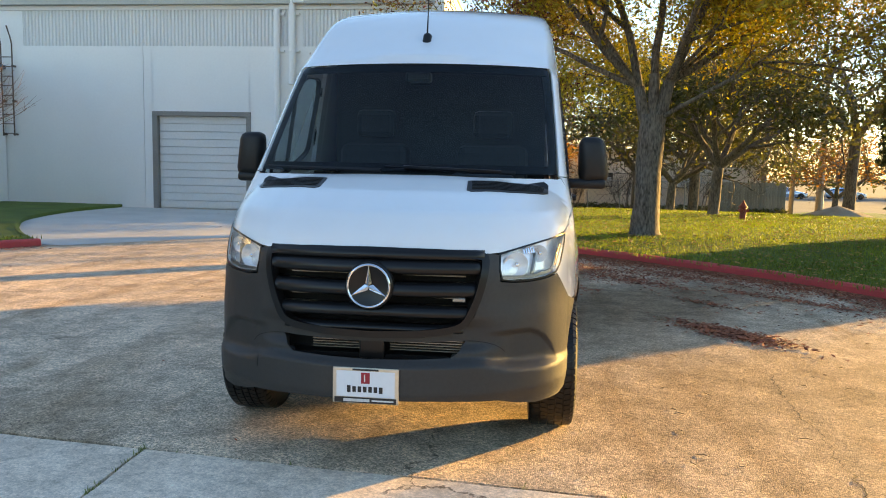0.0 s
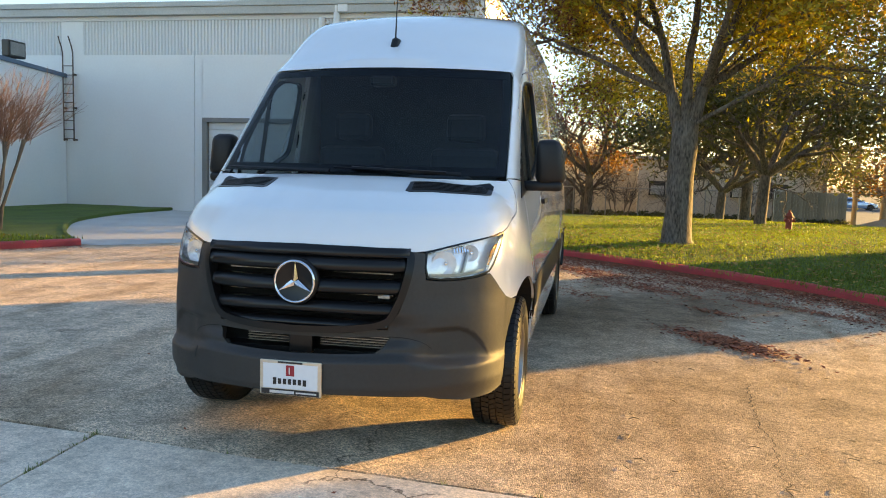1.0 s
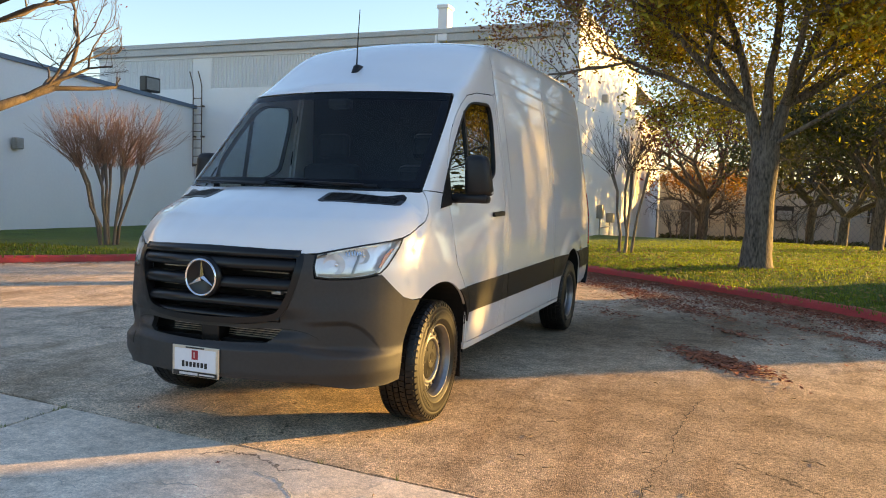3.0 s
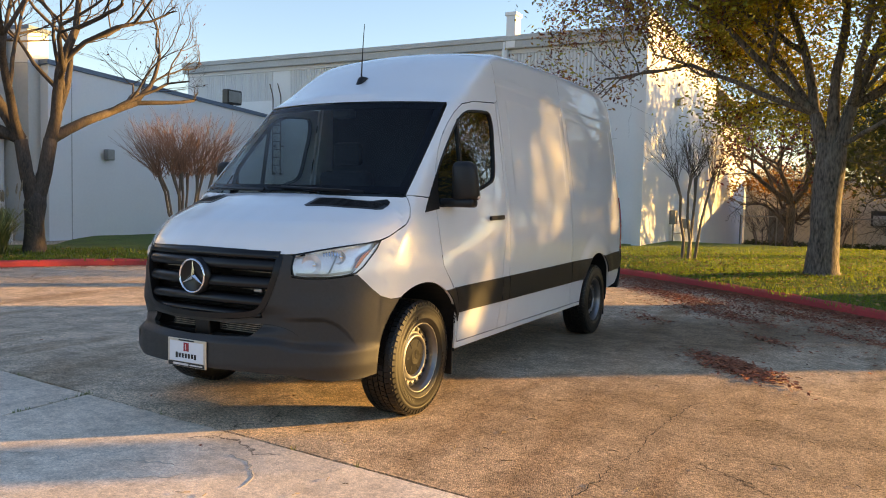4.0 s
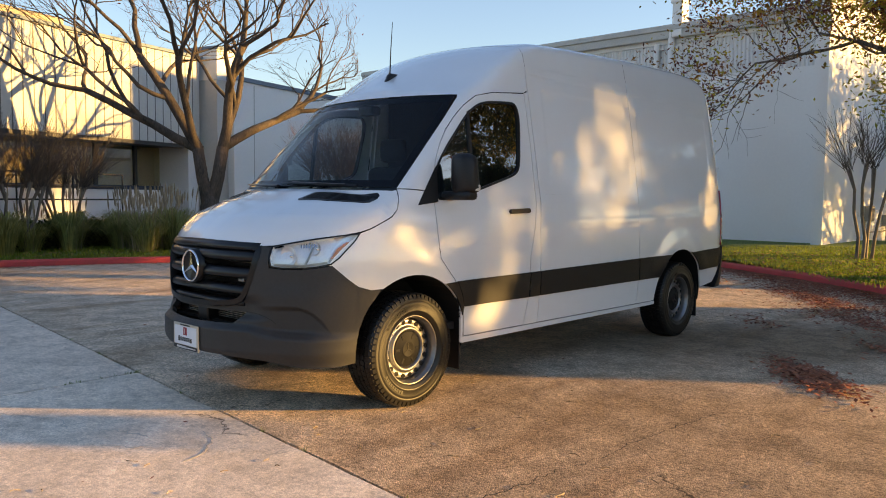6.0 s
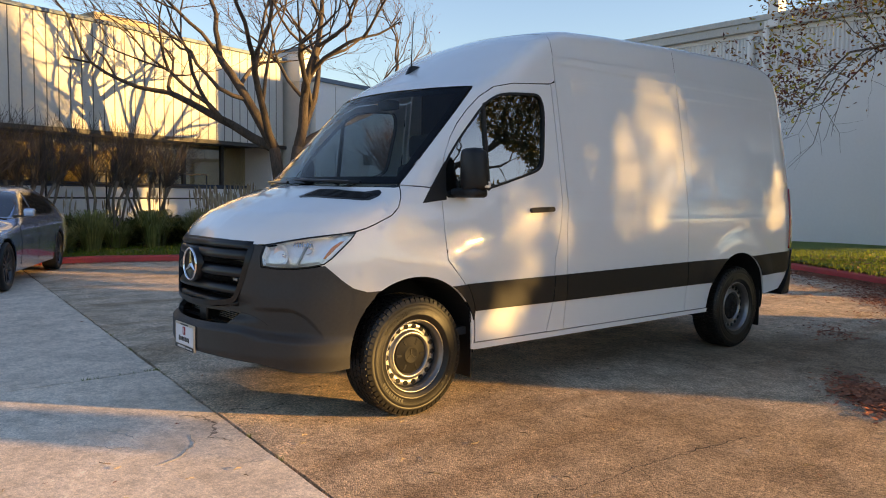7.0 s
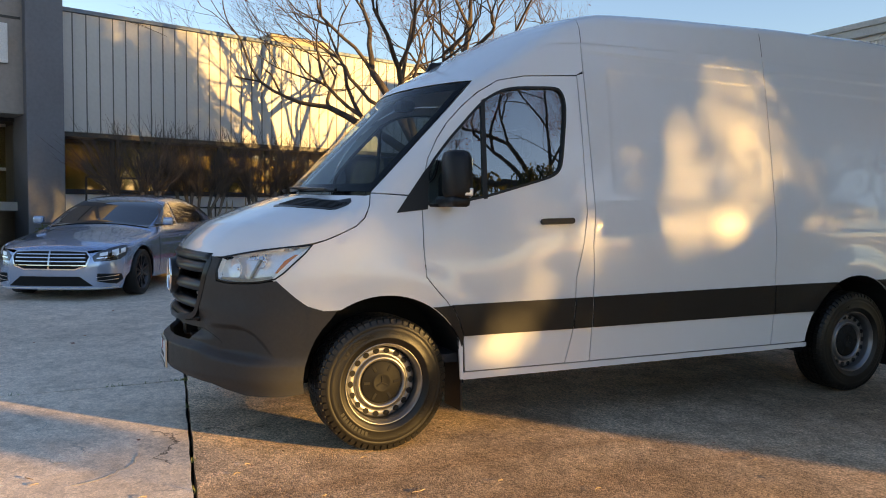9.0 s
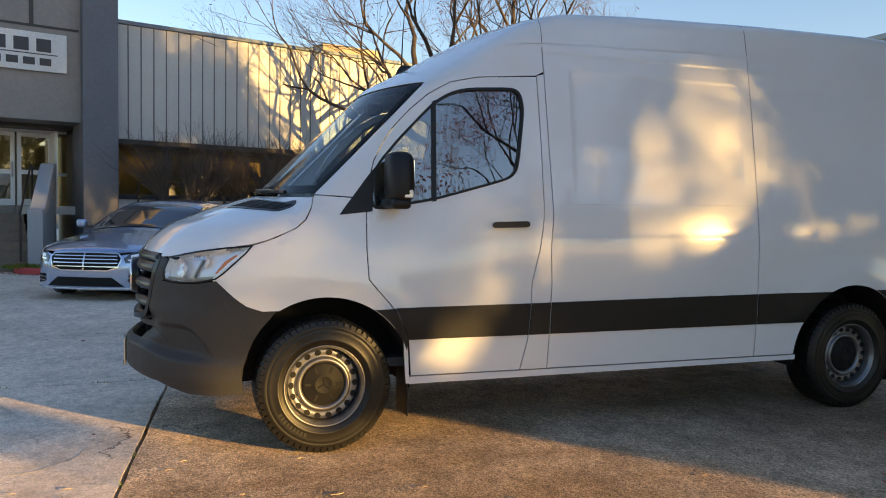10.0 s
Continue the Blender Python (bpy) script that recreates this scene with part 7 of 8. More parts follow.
# ---- leaves on the ground, grass ----
def litter(name, spots, size, material, label, seed=1):
    rng = random.Random(seed)
    vs, fs = [], []
    for x, y, z in spots:
        a = rng.uniform(0, 6.283)
        s = size * rng.uniform(0.5, 1.3)
        c, d = Vector((math.cos(a), math.sin(a), rng.uniform(-0.35, 0.35))) * s, Vector((-math.sin(a), math.cos(a), rng.uniform(-0.5, 0.5))) * s * 0.42
        p = Vector((x, y, z + 0.006 + s * 0.3))
        k = len(vs)
        vs += [p - c, p + d, p + c, p - d]
        fs.append((k, k + 1, k + 2, k + 3))
    return tagged(raw(name, vs, fs, material), label, "leaves", kind="stuff")


rl = random.Random(17)
spots = []
for i in range(len(KERB_R) - 1):
    a, b = KERB_R[i], KERB_R[i + 1]
    d = (b - a)
    n = Vector((-d.y, d.x, 0)).normalized()
    dens = int(d.length * (1900 if -2.5 < a.x < 6 else 60))
    for _ in range(dens):
        off = abs(rl.gauss(0, 0.28)) + (rl.expovariate(2.2) if rl.random() < 0.3 else 0)
        p = a + d * rl.random() - n * off
        spots.append((p.x, p.y, 0))
for i in range(len(KERB_L) - 1):
    a, b = KERB_L[i], KERB_L[i + 1]
    d = (b - a)
    n = Vector((-d.y, d.x, 0)).normalized()
    for _ in range(int(d.length * 160)):
        p = a + d * rl.random() + n * abs(rl.gauss(0, 0.2))
        spots.append((p.x, p.y, 0))
for cx, cy, sx_, sy_, n in ((2.55, 2.72, 0.30, 0.13, 1300), (1.6, 6.2, 0.5, 0.25, 260), (2.2, 6.9, 0.5, 0.2, 240), (1.2, 5.2, 0.3, 0.15, 120), (3.3, 5.2, 0.25, 0.1, 120), (0.4, 8.6, 0.6, 0.3, 500), (2.1, 6.0, 0.55, 0.16, 420), (1.5, 7.1, 0.7, 0.2, 520), (2.9, 6.5, 0.5, 0.14, 360), (1.0, 7.9, 0.7, 0.2, 460), (3.9, 4.6, 0.4, 0.1, 220), (2.7, 4.3, 0.3, 0.08, 120), (0.2, 9.4, 0.9, 0.25, 500)):
    for _ in range(int(1.7 * n)):
        u, v = rl.gauss(0, sx_), rl.gauss(0, sy_)
        spots.append((cx + u * 0.62 + v * 0.6, cy - u * 0.75 + v * 0.5, 0))
for _ in range(130):
    spots.append((rl.uniform(-9, 6), rl.uniform(-4, 9), 0))
litter("leaf_litter", spots, 0.025, M_LITTER, "dry reddish-brown leaves drifted along the kerb and over the concrete", 3)
vs, fs = [], []
for _ in range(240):
    x, y, a, L = rl.uniform(0.5, 6.0), rl.uniform(-3.8, 5.5), rl.uniform(0, 6.28), rl.uniform(0.02, 0.07)
    p, q = Vector((x, y, 0.004)), Vector((x + math.cos(a) * L, y + math.sin(a) * L, 0.005))
    m = (p + q) / 2 + Vector((-math.sin(a), math.cos(a), 0)) * L * rl.uniform(-0.25, 0.25) + Vector((0, 0, 0.004))
    tube([p, m, q], [0.0022, 0.0022, 0.0016], 4, vs, fs, False)
tagged(raw("twig_litter", vs, fs, mat("dry_twigs", (0.50, 0.38, 0.25), (0.33, 0.23, 0.14), 0.8, island=0.3)), "thin pale dry twigs scattered over the concrete", "twigs", kind="stuff")
sp2 = []
for _ in range(5200):
    t, d = rl.random(), rl.random() ** 1.6 * 13
    p = KERB_R[int(20 + t * (len(KERB_R) - 45))]
    x, y = p.x + 0.62 * (d + 0.3) + rl.uniform(-0.4, 0.4), p.y + 0.785 * (d + 0.3) + rl.uniform(-0.4, 0.4)
    sp2.append((x, y, lawn_z(x, y) + 0.02))
for _ in range(1300):
    t = rl.random()
    p = KERB_L[int(t * (len(KERB_L) - 1))]
    sp2.append((p.x - 0.2 - rl.random() * 4, p.y + rl.uniform(-0.3, 0.3), 0.11))
litter("lawn_leaves", sp2, 0.042, mat("yellow_fallen_leaves", (0.42, 0.27, 0.07), (0.27, 0.13, 0.05), 0.8, 2, 12, island=0.35), "yellow and brown fallen leaves lying on the lawn", 4)
vs, fs = [], []
for _ in range(80000):
    t, d = rl.random(), rl.random() ** 1.3 * 14
    p = KERB_R[int(14 + t * (len(KERB_R) - 40))]
    x, y = p.x + 0.62 * (d + 0.16) + rl.uniform(-0.35, 0.35), p.y + 0.785 * (d + 0.16) + rl.uniform(-0.35, 0.35)
    z, hgt, a = lawn_z(x, y), rl.uniform(0.03, 0.06), rl.uniform(0, 3.14)
    w = 0.008
    k = len(vs)
    vs += [(x - w * math.cos(a), y - w * math.sin(a), z - 0.01), (x + w * math.cos(a), y + w * math.sin(a), z - 0.01), (x + rl.uniform(-0.03, 0.03), y + rl.uniform(-0.03, 0.03), z + hgt)]
    fs.append((k, k + 1, k + 2))
for _ in range(14000):
    t = rl.random()
    p = KERB_L[int(t * (len(KERB_L) - 1))]
    x, y, a = p.x - 0.16 - rl.random() ** 1.4 * 4, p.y + rl.uniform(-0.3, 0.3), rl.uniform(0, 3.14)
    k = len(vs)
    vs += [(x - 0.012 * math.cos(a), y - 0.012 * math.sin(a), 0.09), (x + 0.012 * math.cos(a), y + 0.012 * math.sin(a), 0.09), (x + rl.uniform(-0.03, 0.03), y + rl.uniform(-0.03, 0.03), 0.10 + rl.uniform(0.03, 0.09))]
    fs.append((k, k + 1, k + 2))
tagged(raw("grass", vs, fs, M_BLADE), "short green grass blades of the mown lawn", "grass", kind="stuff")


def joint_weeds():
    """Small green tufts rooted in the open joints."""
    rng = random.Random(33)
    vs, fs = [], []
    for _ in range(46):
        c = S0 + short_dir * (rng.random() ** 1.5 * 4.5) if rng.random() < 0.7 else J0 + jd * rng.uniform(-2, 5)
        for _ in range(rng.randint(3, 9)):
            a, L = rng.uniform(0, 6.28), rng.uniform(0.012, 0.035)
            b = Vector((c.x + rng.gauss(0, 0.008), c.y + rng.gauss(0, 0.008), -0.01))
            t = b + Vector((math.cos(a) * L * 0.8, math.sin(a) * L * 0.8, L + 0.008))
            w = Vector((-math.sin(a), math.cos(a), 0)) * 0.004
            k = len(vs)
            vs += [b - w, b + w, t]
            fs.append((k, k + 1, k + 2))
    tagged(raw("joint_weeds", vs, fs, M_BUSH), "small green weeds growing in the concrete joints", "weeds", kind="stuff")


joint_weeds()

hedge("undergrowth", (-1.6, 37.6, -0.1), (14.0, 39.4, 1.0), 5200, pose(0, 0, -1.35), "rough dark undergrowth along the fence behind the lawn", M_LEAFG, 0.12, 8)
for k, (x, y) in enumerate(((-0.6, 37.4), (2.6, 37.6), (5.4, 37.2), (9.2, 37.5))):
    crape("bare_shrub", (x, y, -1.25), "bare grey-brown shrub by the fence behind the lawn", 60 + k, 5, 1.5, 1.7, M_TWIGG, 0.7)

# ---- far side of the lawn ----
def brick_building():
    h = tagged(empty("brick_building", pose(0, 42, -1.3)), "low pale brick building with flat roof behind the lawn", "building")
    boxed("wall", (-2.0, 0, 0), (3.6, 6, 4.15), M_BRICKW, h)
    boxed("parapet", (-2.05, -0.05, 4.15), (3.65, 6, 4.35), M_FASCIA, h)
    boxed("annexe_wall", (3.6, -1.2, 0), (13.5, 6, 3.9), mat("tan_stucco", (0.62, 0.55, 0.45), (0.52, 0.46, 0.38), 0.85, 1, 20, 0.3), h)
    boxed("annexe_roof", (3.5, -1.4, 3.9), (13.6, 6, 4.1), M_FASCIA, h)
    boxed("door", (-0.75, -0.05, 0), (0.05, 0.02, 2.7), mat("grey_door", (0.16, 0.16, 0.15), rough=0.6), h)
    for x in (4.2, 8.6, 10.7):
        w = boxed("window", (x, -1.26, 1.9), (x + 0.9, -1.19, 2.7), M_TRIM, h)
        boxed("air_unit", (x + 0.1, -1.6, 1.95), (x + 0.8, -1.27, 2.45), M_FASCIA, w, 0.02)
    me = None
    k = 0
    for row in range(10):
        for col in range(14):
            z, x = 1.55 + row * 0.26, -1.95 + col * 0.4 + (0.2 if row % 2 else 0)
            if -1.2 < x < 0.1 and z < 2.75:
                continue
            if me is None:
                bm = bmesh.new()
                add_box(bm, (0, -0.02, 0), (0.38, 0.0, 0.235), 0.004)
                b = part("brick", bm, M_BRICKW, h)
                me = b.data
            else:
                b = new("brick", me)
                b.parent = h
            b.location = (x, 0, z)
            k += 1
    return h


brick_building()


def fence(name, p0, p1, zb, hgt, label):
    h = tagged(empty(name, pose(p0[0], p0[1], zb)), label, "fence")
    d = Vector((p1[0] - p0[0], p1[1] - p0[1], 0))
    n = int(d.length / 0.15)
    me = None
    ang = math.atan2(d.y, d.x)
    for i in range(n):
        if me is None:
            bm = bmesh.new()
            add_box(bm, (0, 0, 0), (0.14, 0.02, hgt), 0.004)
            b = part("board", bm, M_WOOD, h)
            me = b.data
        else:
            b = new("board", me)
            b.parent = h
        b.matrix_basis = Matrix.Translation(d * (i / n) + Vector((0, 0, 0.02 * math.sin(i * 2.3)))) @ Matrix.Rotation(ang, 4, "Z")
    for i in range(0, n, 16):
        bm = bmesh.new()
        add_box(bm, (0, 0.02, 0), (0.09, 0.11, hgt))
        b = part("post", bm, M_WOOD, h)
        b.matrix_basis = Matrix.Translation(d * (i / n)) @ Matrix.Rotation(ang, 4, "Z")


fence("wood_fence", (10.2, 37.5), (13.9, 38.2), -1.3, 2.35, "weathered grey board fence beyond the lawn")


def chain_fence(p0, p1, zb, hgt):
    h = tagged(empty("chain_link_fence", pose(p0[0], p0[1], zb)), "grey chain-link fence with steel posts beyond the lawn", "fence")
    d = Vector((p1[0] - p0[0], p1[1] - p0[1], 0))
    n = int(d.length / 1.6)
    for i in range(n + 1):
        bm = bmesh.new()
        q = d * i / n
        add_cyl(bm, (q.x, q.y, 0), (q.x, q.y, hgt), 0.035, n=6)
        part("post", bm, M_STEEL, h)
    bm = bmesh.new()
    add_cyl(bm, (0, 0, hgt - 0.05), (d.x, d.y, hgt - 0.05), 0.025, n=6)
    part("top_rail", bm, M_STEEL, h)
    vs, fs = [], []
    m = int(d.length / 0.25)
    for i in range(m):
        q = d * i / m
        for sgn in (1, -1):
            a, b = Vector((q.x, q.y, 0.05 if sgn > 0 else hgt)), Vector((q.x + d.x / d.length * hgt * 0.8, q.y + d.y / d.length * hgt * 0.8, hgt if sgn > 0 else 0.05))
            tube([a, b], [0.006, 0.006], 3, vs, fs, False)
    tagged(raw("mesh_wire", vs, fs, M_STEEL, h), kind="stuff")


chain_fence((-1.5, 36.0), (10.0, 36.5), -1.25, 2.3)


def utility_pole(x, y, z, hgt, r):
    h = tagged(empty("utility_pole", pose(x, y, z)), "tall brown wooden utility pole by the street", "pole", "utility poles")
    bm = bmesh.new()
    add_cyl(bm, (0, 0, 0), (0.1, 0, hgt), r, r * 0.75, 10)
    part("shaft", bm, M_WOOD, h)
    boxed("crossarm", (-0.9, -0.06, hgt - 0.8), (1.0, 0.06, hgt - 0.65), M_WOOD, h)


for x, y, r in ((13.2, 40, 0.16), (16.0, 44, 0.15), (17.2, 43, 0.17)):
    utility_pole(x, y, -1.35, 9.5, r)


def traffic_mast():
    h = tagged(empty("traffic_light", pose(22, 56, -1.4)), "traffic signals hung on a long steel mast arm", "signal")
    bm = bmesh.new()
    add_cyl(bm, (0, 0, 0), (0, 0, 5.6), 0.11)
    add_cyl(bm, (0, 0, 5.3), (-7.5, -1, 5.5), 0.07)
    part("mast", bm, M_STEEL, h)
    for x in (-7.2, -5.0, -3.0):
        b = boxed("signal_head", (x - 0.16, -1.0, 4.75), (x + 0.16, -0.7, 5.6), M_TRIM, h, 0.03)
        boxed("red_lamp", (x - 0.1, -1.03, 5.3), (x + 0.1, -1.0, 5.5), M_RED, b)


traffic_mast()
tagged(raw("road", [(8, 90, -1.385), (220, 90, -1.385), (220, 106, -1.385), (8, 106, -1.385)], [(0, 1, 2, 3)], mat("asphalt", (0.09, 0.088, 0.085), (0.06, 0.06, 0.058), 0.85, 0.4, 30, 0.3)), "grey asphalt street beyond the lawn", "road", kind="structure")
for x, y, a in ((33.0, 95.0, 85), (41.0, 98.0, 92), (50.0, 100.0, 88), (58.5, 101.0, 90)):
    c = copy_thing(car, pose(x, y, -1.385, 0, 0, a))
    tagged(c, "silver saloon car far off on the street", group="cars on the street")


def hydrant():
    h = tagged(empty("fire_hydrant", pose(6.43, 17.6, 0.12)), "red cast-iron fire hydrant on the lawn", "hydrant")
    red = mat("hydrant_red", (0.33, 0.05, 0.035), (0.2, 0.04, 0.03), 0.55, 6, 40)
    bm = bmesh.new()
    for z0, z1, r0, r1 in ((0, 0.05, 0.14, 0.14), (0.05, 0.42, 0.085, 0.085), (0.42, 0.46, 0.12, 0.12), (0.46, 0.56, 0.10, 0.05), (0.56, 0.62, 0.03, 0.03)):
        add_cyl(bm, (0, 0, z0), (0, 0, z1), r0, r1, 14)
    part("barrel", bm, red, h)
    for a in (0, 120, 240):
        bm = bmesh.new()
        add_cyl(bm, (0, 0, 0.34), (0.15 * math.cos(radians(a)), 0.15 * math.sin(radians(a)), 0.34), 0.045, n=10)
        part("outlet_cap", bm, red, h)


hydrant()


def sand_mound():
    vs, fs = [(0, 0, 0.5)], []
    for i in range(1, 6):
        for j in range(18):
            a, r = 6.2832 * j / 18, i * 0.24 * (1 + 0.15 * math.sin(3 * j))
            vs.append((r * math.cos(a) * 1.3, r * math.sin(a), 0.5 * (1 - i / 5) ** 1.1 + 0.04 * noise.noise((i, j, 1)) - (0.1 if i == 5 else 0)))
    for j in range(18):
        fs.append((0, 1 + j, 1 + (j + 1) % 18))
        for i in range(4):
            fs.append((1 + i * 18 + j, 1 + (i + 1) * 18 + j, 1 + (i + 1) * 18 + (j + 1) % 18, 1 + i * 18 + (j + 1) % 18))
    ob = raw("sand_mound", vs, fs, mat("sand", (0.42, 0.35, 0.26), (0.3, 0.25, 0.19), 0.9, 4, 40, 0.6), smooth=True)
    ob.location = (10.4, 21.6, 0.03)
    tagged(ob, "heap of pale sandy soil on the grass", "heap")


sand_mound()


def barrier():
    """A sagging length of plastic barrier mesh on short stakes."""
    h = tagged(empty("safety_barrier", pose(12.6, 20.6, 0.0)), "bright orange-red plastic safety barrier on the lawn", "barrier")
    red = mat("orange_plastic_mesh", (0.72, 0.09, 0.04), (0.5, 0.06, 0.03), 0.6, 6, 40)
    for k in range(5):
        bm = bmesh.new()
        add_cyl(bm, (k * 1.1, -0.05 * k, -0.3), (k * 1.1, -0.05 * k, 0.62), 0.02, n=6)
        part("stake", bm, M_RUST, h)
    for row in range(5):
        z = 0.08 + row * 0.1
        pts = [Vector((x * 0.22, -0.01 * x, z - 0.06 * math.sin(math.pi * ((x * 0.22) % 1.1) / 1.1))) for x in range(21)]
        vs, fs = [], []
        for i, p in enumerate(pts):
            vs += [p + Vector((0, 0.008, -0.036)), p + Vector((0, 0.008, 0.036)), p + Vector((0, -0.008, 0.036)), p + Vector((0, -0.008, -0.036))]
            if i:
                fs += [(4 * i - 4 + a, 4 * i - 4 + (a + 1) % 4, 4 * i + (a + 1) % 4, 4 * i + a) for a in range(4)]
        raw("strap", vs, fs, red, h)


barrier()

# ---- unseen trees added towards the sun, for shade and window reflections ----
SUNW, SUNE = Vector((math.cos(SUN_AZ), math.sin(SUN_AZ), 0)), Vector((-math.sin(SUN_AZ), math.cos(SUN_AZ), 0))


def sunward(d, a, z=0.1):
    p = SUNW * d + SUNE * a
    return (p.x, p.y, z)


def screen_tree(d, clumps, seed, label):
    """An unseen leafy tree added as a screen against the low sun: trunk, a stem into each clump of foliage, and the
    leaves of every clump (across, height, half-width, half-height, leaves).
    """
    rng = random.Random(seed)
    a0 = sum(c[0] for c in clumps) / len(clumps)
    h = tagged(empty("screen_tree", pose(*sunward(d, a0))), label, "tree", "lot edge trees")
    for a, z, ra, rz, n, *fine in clumps:
        tips = []
        for _ in range(n):
            th, r = rng.uniform(0, 6.283), rng.random() ** 0.5
            r *= 1 + 0.22 * noise.noise((math.cos(th) * 1.7, math.sin(th) * 1.7, seed + a))
            q = SUNE * (a - a0 + r * ra * math.cos(th)) + SUNW * rng.uniform(-0.3, 0.3)
            tips.append((Vector((q.x, q.y, max(0.05, z + r * rz * math.sin(th)))), None, 0))
        vs, fs = leaves_mesh(rng, tips, 2, 0.05, fine[0] if fine else 0.085)
        tagged(raw("leaves", vs, fs, M_LEAFG, h), kind="stuff")
        bm = bmesh.new()
        q = SUNE * (a - a0)
        add_cyl(bm, (0, 0, -0.1), (q.x, q.y, z), 0.028, 0.012, 6)
        part("stem", bm, M_BARK, h)


def sun_gap_screen(d, a0, a1, z0, z1, n, size, openings, seed, label):
    """An unseen broad leaf screen added towards the sun, with openings (across, height, half-width, half-height)
    between its boughs, cut to shape the sun patches on the van.
    """
    rng = random.Random(seed)
    mid = 2.42
    h = tagged(empty("screen_tree", pose(*sunward(d, mid))), label, "tree", "lot edge trees")
    tips = []
    while len(tips) < n:
        a, z = rng.uniform(a0, a1), rng.uniform(z0, z1)
        if z > z1 - 0.5 + 0.45 * noise.noise((a * 1.3, z, seed)):
            continue
        rag = 1 + 0.16 * noise.noise((a * 3.1, z * 3.1, seed))
        if any(((a - ca) / ra) ** 2 + ((z - cz) / rz) ** 2 < rag for ca, cz, ra, rz in openings):
            continue
        q = SUNE * (a - mid) + SUNW * rng.uniform(-0.35, 0.35)
        tips.append((Vector((q.x, q.y, z)), None, 0))
    vs, fs = leaves_mesh(rng, tips, 1, 0.02, size)
    tagged(raw("leaves", vs, fs, M_LEAFG, h), kind="stuff")
    bm = bmesh.new()
    add_cyl(bm, (0, 0, -0.1), (0, 0, 2.0), 0.05, 0.04, 8)
    part("trunk", bm, M_BARK, h)
    for a, z in ((-0.2, 3.9), (0.5, 4.3), (1.1, 4.4), (2.2, 4.3), (3.2, 4.0), (3.9, 3.4)):
        q = SUNE * (a - mid)
        vs, fs = [], []
        tube([Vector((0, 0, 1.9)), Vector((q.x * 0.4, q.y * 0.4, 3.75)), Vector((q.x, q.y, z))], [0.03, 0.022, 0.008], 6, vs, fs)
        raw("bough", vs, fs, M_BARK, h, True)


# Unseen canopy, added only to block low sun left of the gapped screen.
screen_tree(14.0, ((-2.9, 3.75, 1.6, 1.5, 3200), (-4.6, 4.0, 1.4, 1.3, 1800)), 71, "unseen spreading dark-leaved tree added to shade van and lot")
# Gaps in the added leaf screen, each letting one sun patch onto the van.
SUN_GAPS = ((1.40, 3.44, 0.23, 0.20), (1.46, 3.18, 0.22, 0.30), (1.26, 3.22, 0.14, 0.20), (1.32, 2.92, 0.30, 0.30), (1.01, 2.92, 0.14, 0.42), (1.12, 2.58, 0.28, 0.30), (0.90, 2.40, 0.15, 0.16), (1.40, 2.72, 0.20, 0.24), (1.66, 3.26, 0.10, 0.24), (1.70, 2.92, 0.13, 0.22), (1.88, 2.72, 0.10, 0.20), (2.08, 2.92, 0.07, 0.06), (0.90, 2.62, 0.13, 0.34), (0.65, 2.96, 0.055, 0.24), (0.65, 3.5, 0.07, 0.07), (1.73, 3.06, 0.07, 0.17), (2.03, 2.43, 0.32, 0.115), (2.03, 2.78, 0.08, 0.07), (2.67, 2.35, 0.20, 0.22), (2.80, 2.65, 0.10, 0.18), (0.05, 2.62, 0.17, 0.26), (-0.05, 2.2, 0.20, 0.3), (-0.09, 1.92, 0.17, 0.17), (0.335, 2.5, 0.07, 0.30), (-0.80, 2.15, 0.36, 0.64), (-0.38, 2.45, 0.14, 0.11))
sun_gap_screen(14.0, -1.6, 4.5, 1.58, 4.85, 72000, 0.058, SUN_GAPS, 72, "unseen dark-leaved screen added with gaps that shape the van's sun patches")
# Unseen low clumps added to keep sun off the sill and the ground.
for k, (a, wa) in enumerate(((0.60, 0.26), (1.2, 0.46), (1.9, 0.42), (2.55, 0.34), (3.0, 0.4), (3.6, 0.6))):
    screen_tree(14.2, ((a, 0.88, wa + 0.06, 1.02, int(4200 * wa)),), 73 + k, "unseen low dark-leaved shrub added to shade the ground beside the van")
# Added out of view so that the parked saloon's side lies in shade.
screen_tree(20.0, ((4.75, 3.8, 1.0, 1.1, 3000), (5.9, 3.9, 0.8, 1.0, 2000)), 76, "unseen broad dark-leaved tree added to shade the silver car")
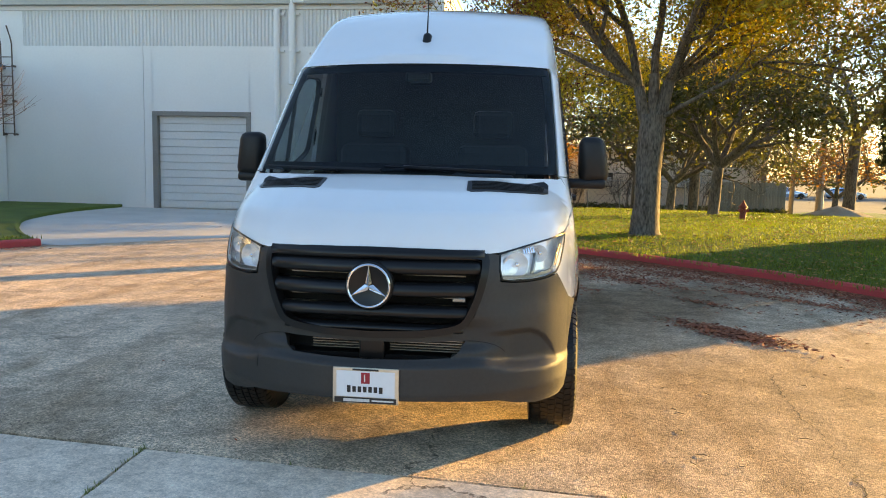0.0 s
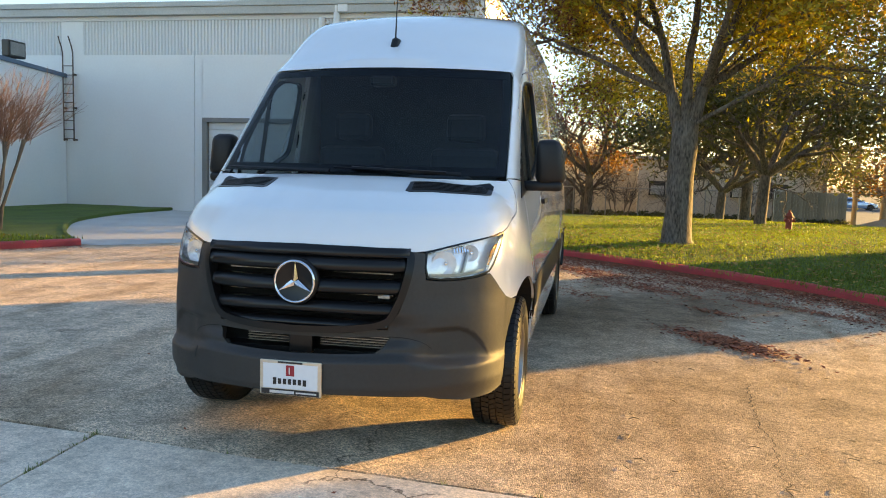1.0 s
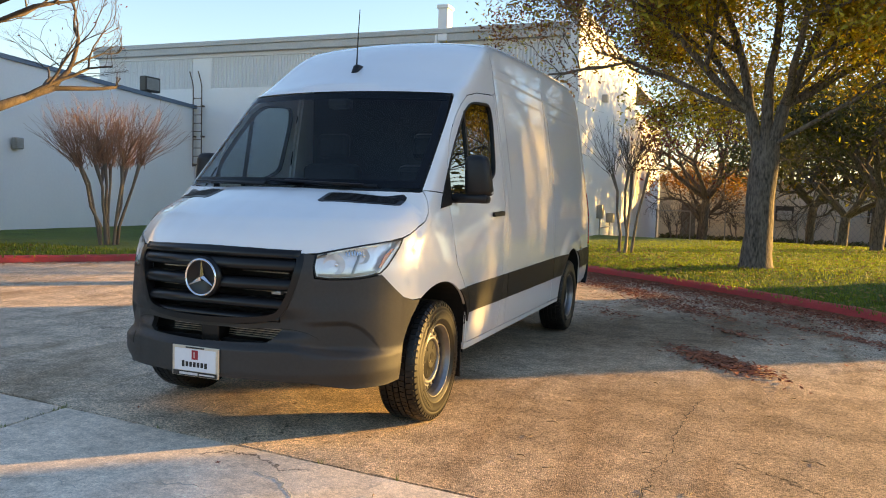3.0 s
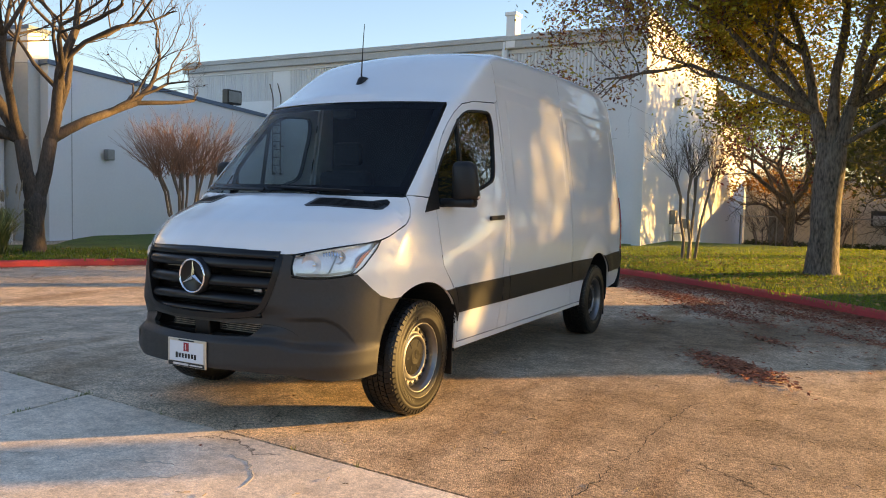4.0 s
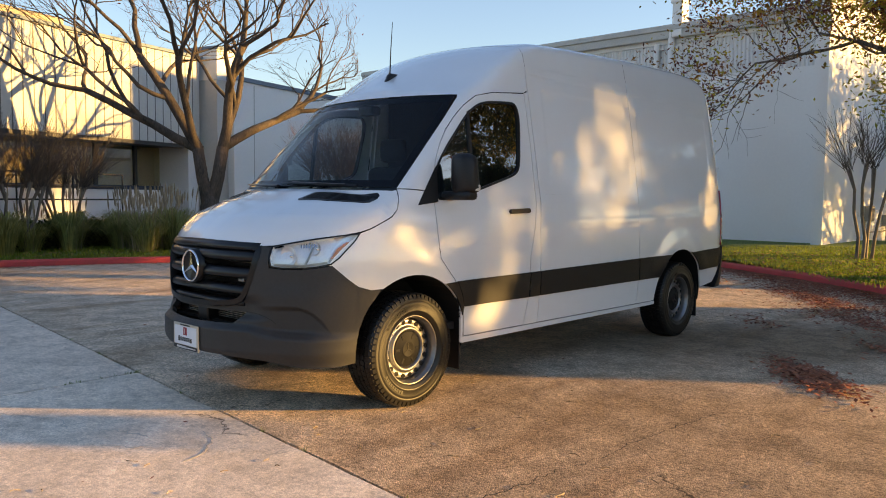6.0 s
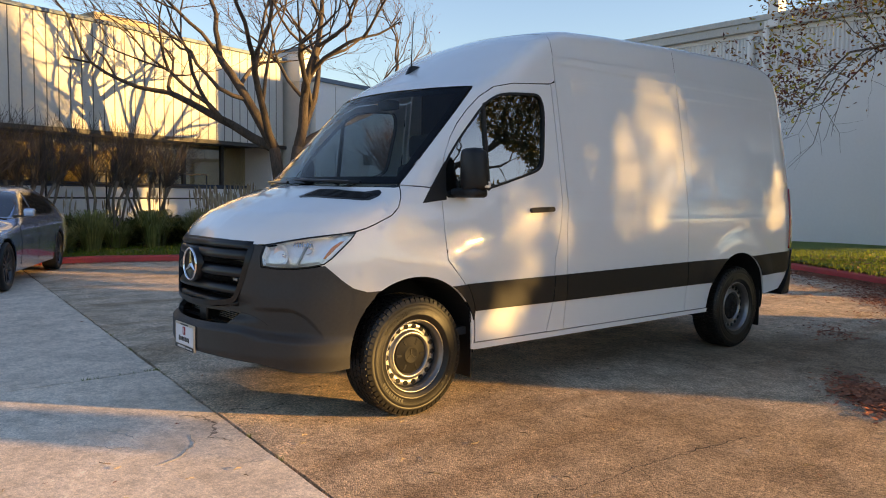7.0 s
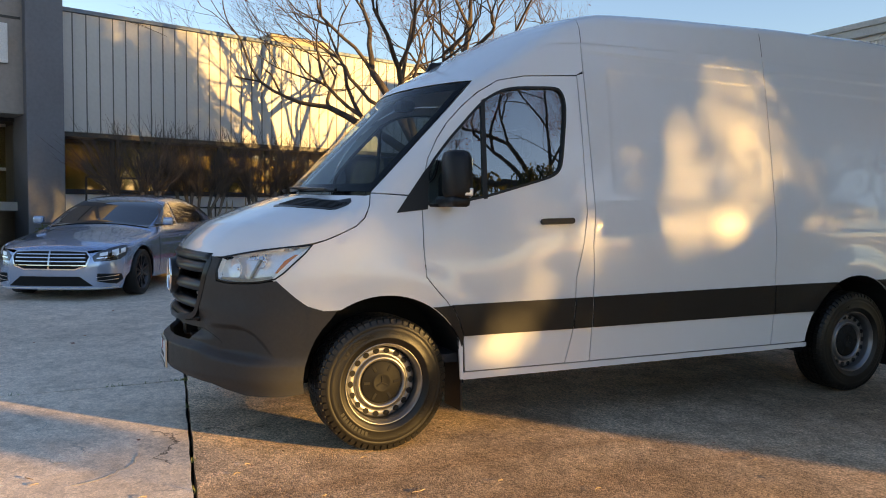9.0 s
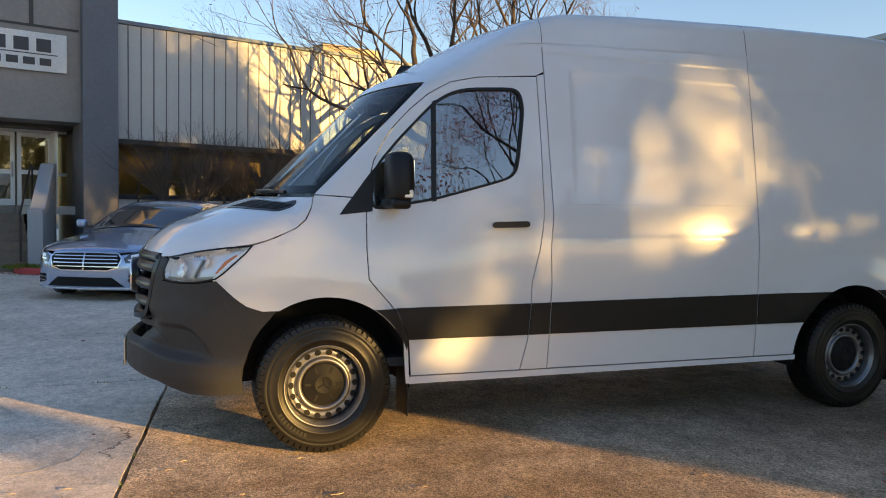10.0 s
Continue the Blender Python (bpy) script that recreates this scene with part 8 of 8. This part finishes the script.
# Sparse unseen foliage, a filter that softens the sun through the gaps.
screen_tree(24.0, ((-0.10, 3.12, 0.36, 0.28, 130, 0.05), (-0.65, 4.05, 0.85, 0.98, 3300, 0.05), (0.1, 4.3, 0.6, 1.0, 800, 0.05), (1.15, 4.5, 1.2, 1.42, 5600, 0.05), (2.6, 4.25, 1.0, 1.2, 2300, 0.05)), 87, "unseen thin-leaved tree added to dim the sun patches on the van")
# Unseen; added as the dark tree mass mirrored in the door window.
screen_tree(14.8, ((1.5, 6.6, 2.1, 1.9, 5200), (3.4, 6.0, 1.3, 1.3, 2200)), 89, "tall dense dark-leaved tree at the edge of the lot")
TALL = dict(bend=0.14, lift=0.04, taper=0.6, levels=5, kids=(3, 3, 3, 3, 3), angle=(20, 55), up=0.06, shrink=(0.6, 0.82), twig=M_BARK2)
build_tree("tall_roadside_tree", sunward(15.5, -2.6), TALL, M_BARK2, "tall spreading tree with thin red-brown leaves", (("leaves", M_LEAFR, 7, 0.24, 0.05, lambda p: p.z > 5.2),), 12, [((-0.75, 0.5, 0.6), 3.0, 0.11), ((0.3, 0.7, 0.8), 3.0, 0.11), ((0.5, -0.5, 0.9), 2.8, 0.10), ((-0.5, -0.8, 0.7), 3.0, 0.11), ((0.0, 0.1, 1.0), 2.8, 0.11)], (4.6, 0.10, (0.25, 0.2, 0)))


def far_row(name, line, hgt, seed, n, label):
    """A distant belt of trees round the lot, seen only in reflections and at the edge of the view."""
    rng = random.Random(seed)
    tips = []
    for _ in range(n):
        t = rng.random() * (len(line) - 1)
        i = int(t)
        p = Vector(line[i]).lerp(Vector(line[i + 1]), t - i)
        hh = hgt * (0.7 + 0.5 * noise.noise((p.x * 0.13, p.y * 0.13, seed)))
        tips.append((Vector((p.x + rng.gauss(0, 1.2), p.y + rng.gauss(0, 1.2), -0.5 + rng.random() ** 0.8 * hh)), None, 0))
    vs, fs = leaves_mesh(rng, tips, 3, 0.4, 0.42)
    tagged(raw(name, vs, fs, M_LEAFG), label, "trees", kind="stuff")


far_row("far_trees", [(24, 116, 0), (60, 116, 0), (100, 120, 0)], 6.0, 3, 1500, "distant belt of trees beyond the street")
# Both belts are unseen, added to give reflections a dark horizon.
far_row("roadside_trees", [(48, -40, 0), (50, -15, 0), (48, 5, 0), (46, 18, 0)], 4.0, 4, 3000, "unseen belt of trees added far across the lot for reflections")
far_row("lot_edge_trees", [(-40, -42, 0), (-10, -46, 0), (20, -46, 0), (46, -42, 0)], 7.0, 5, 4200, "unseen belt of trees added far across the lot for reflections")
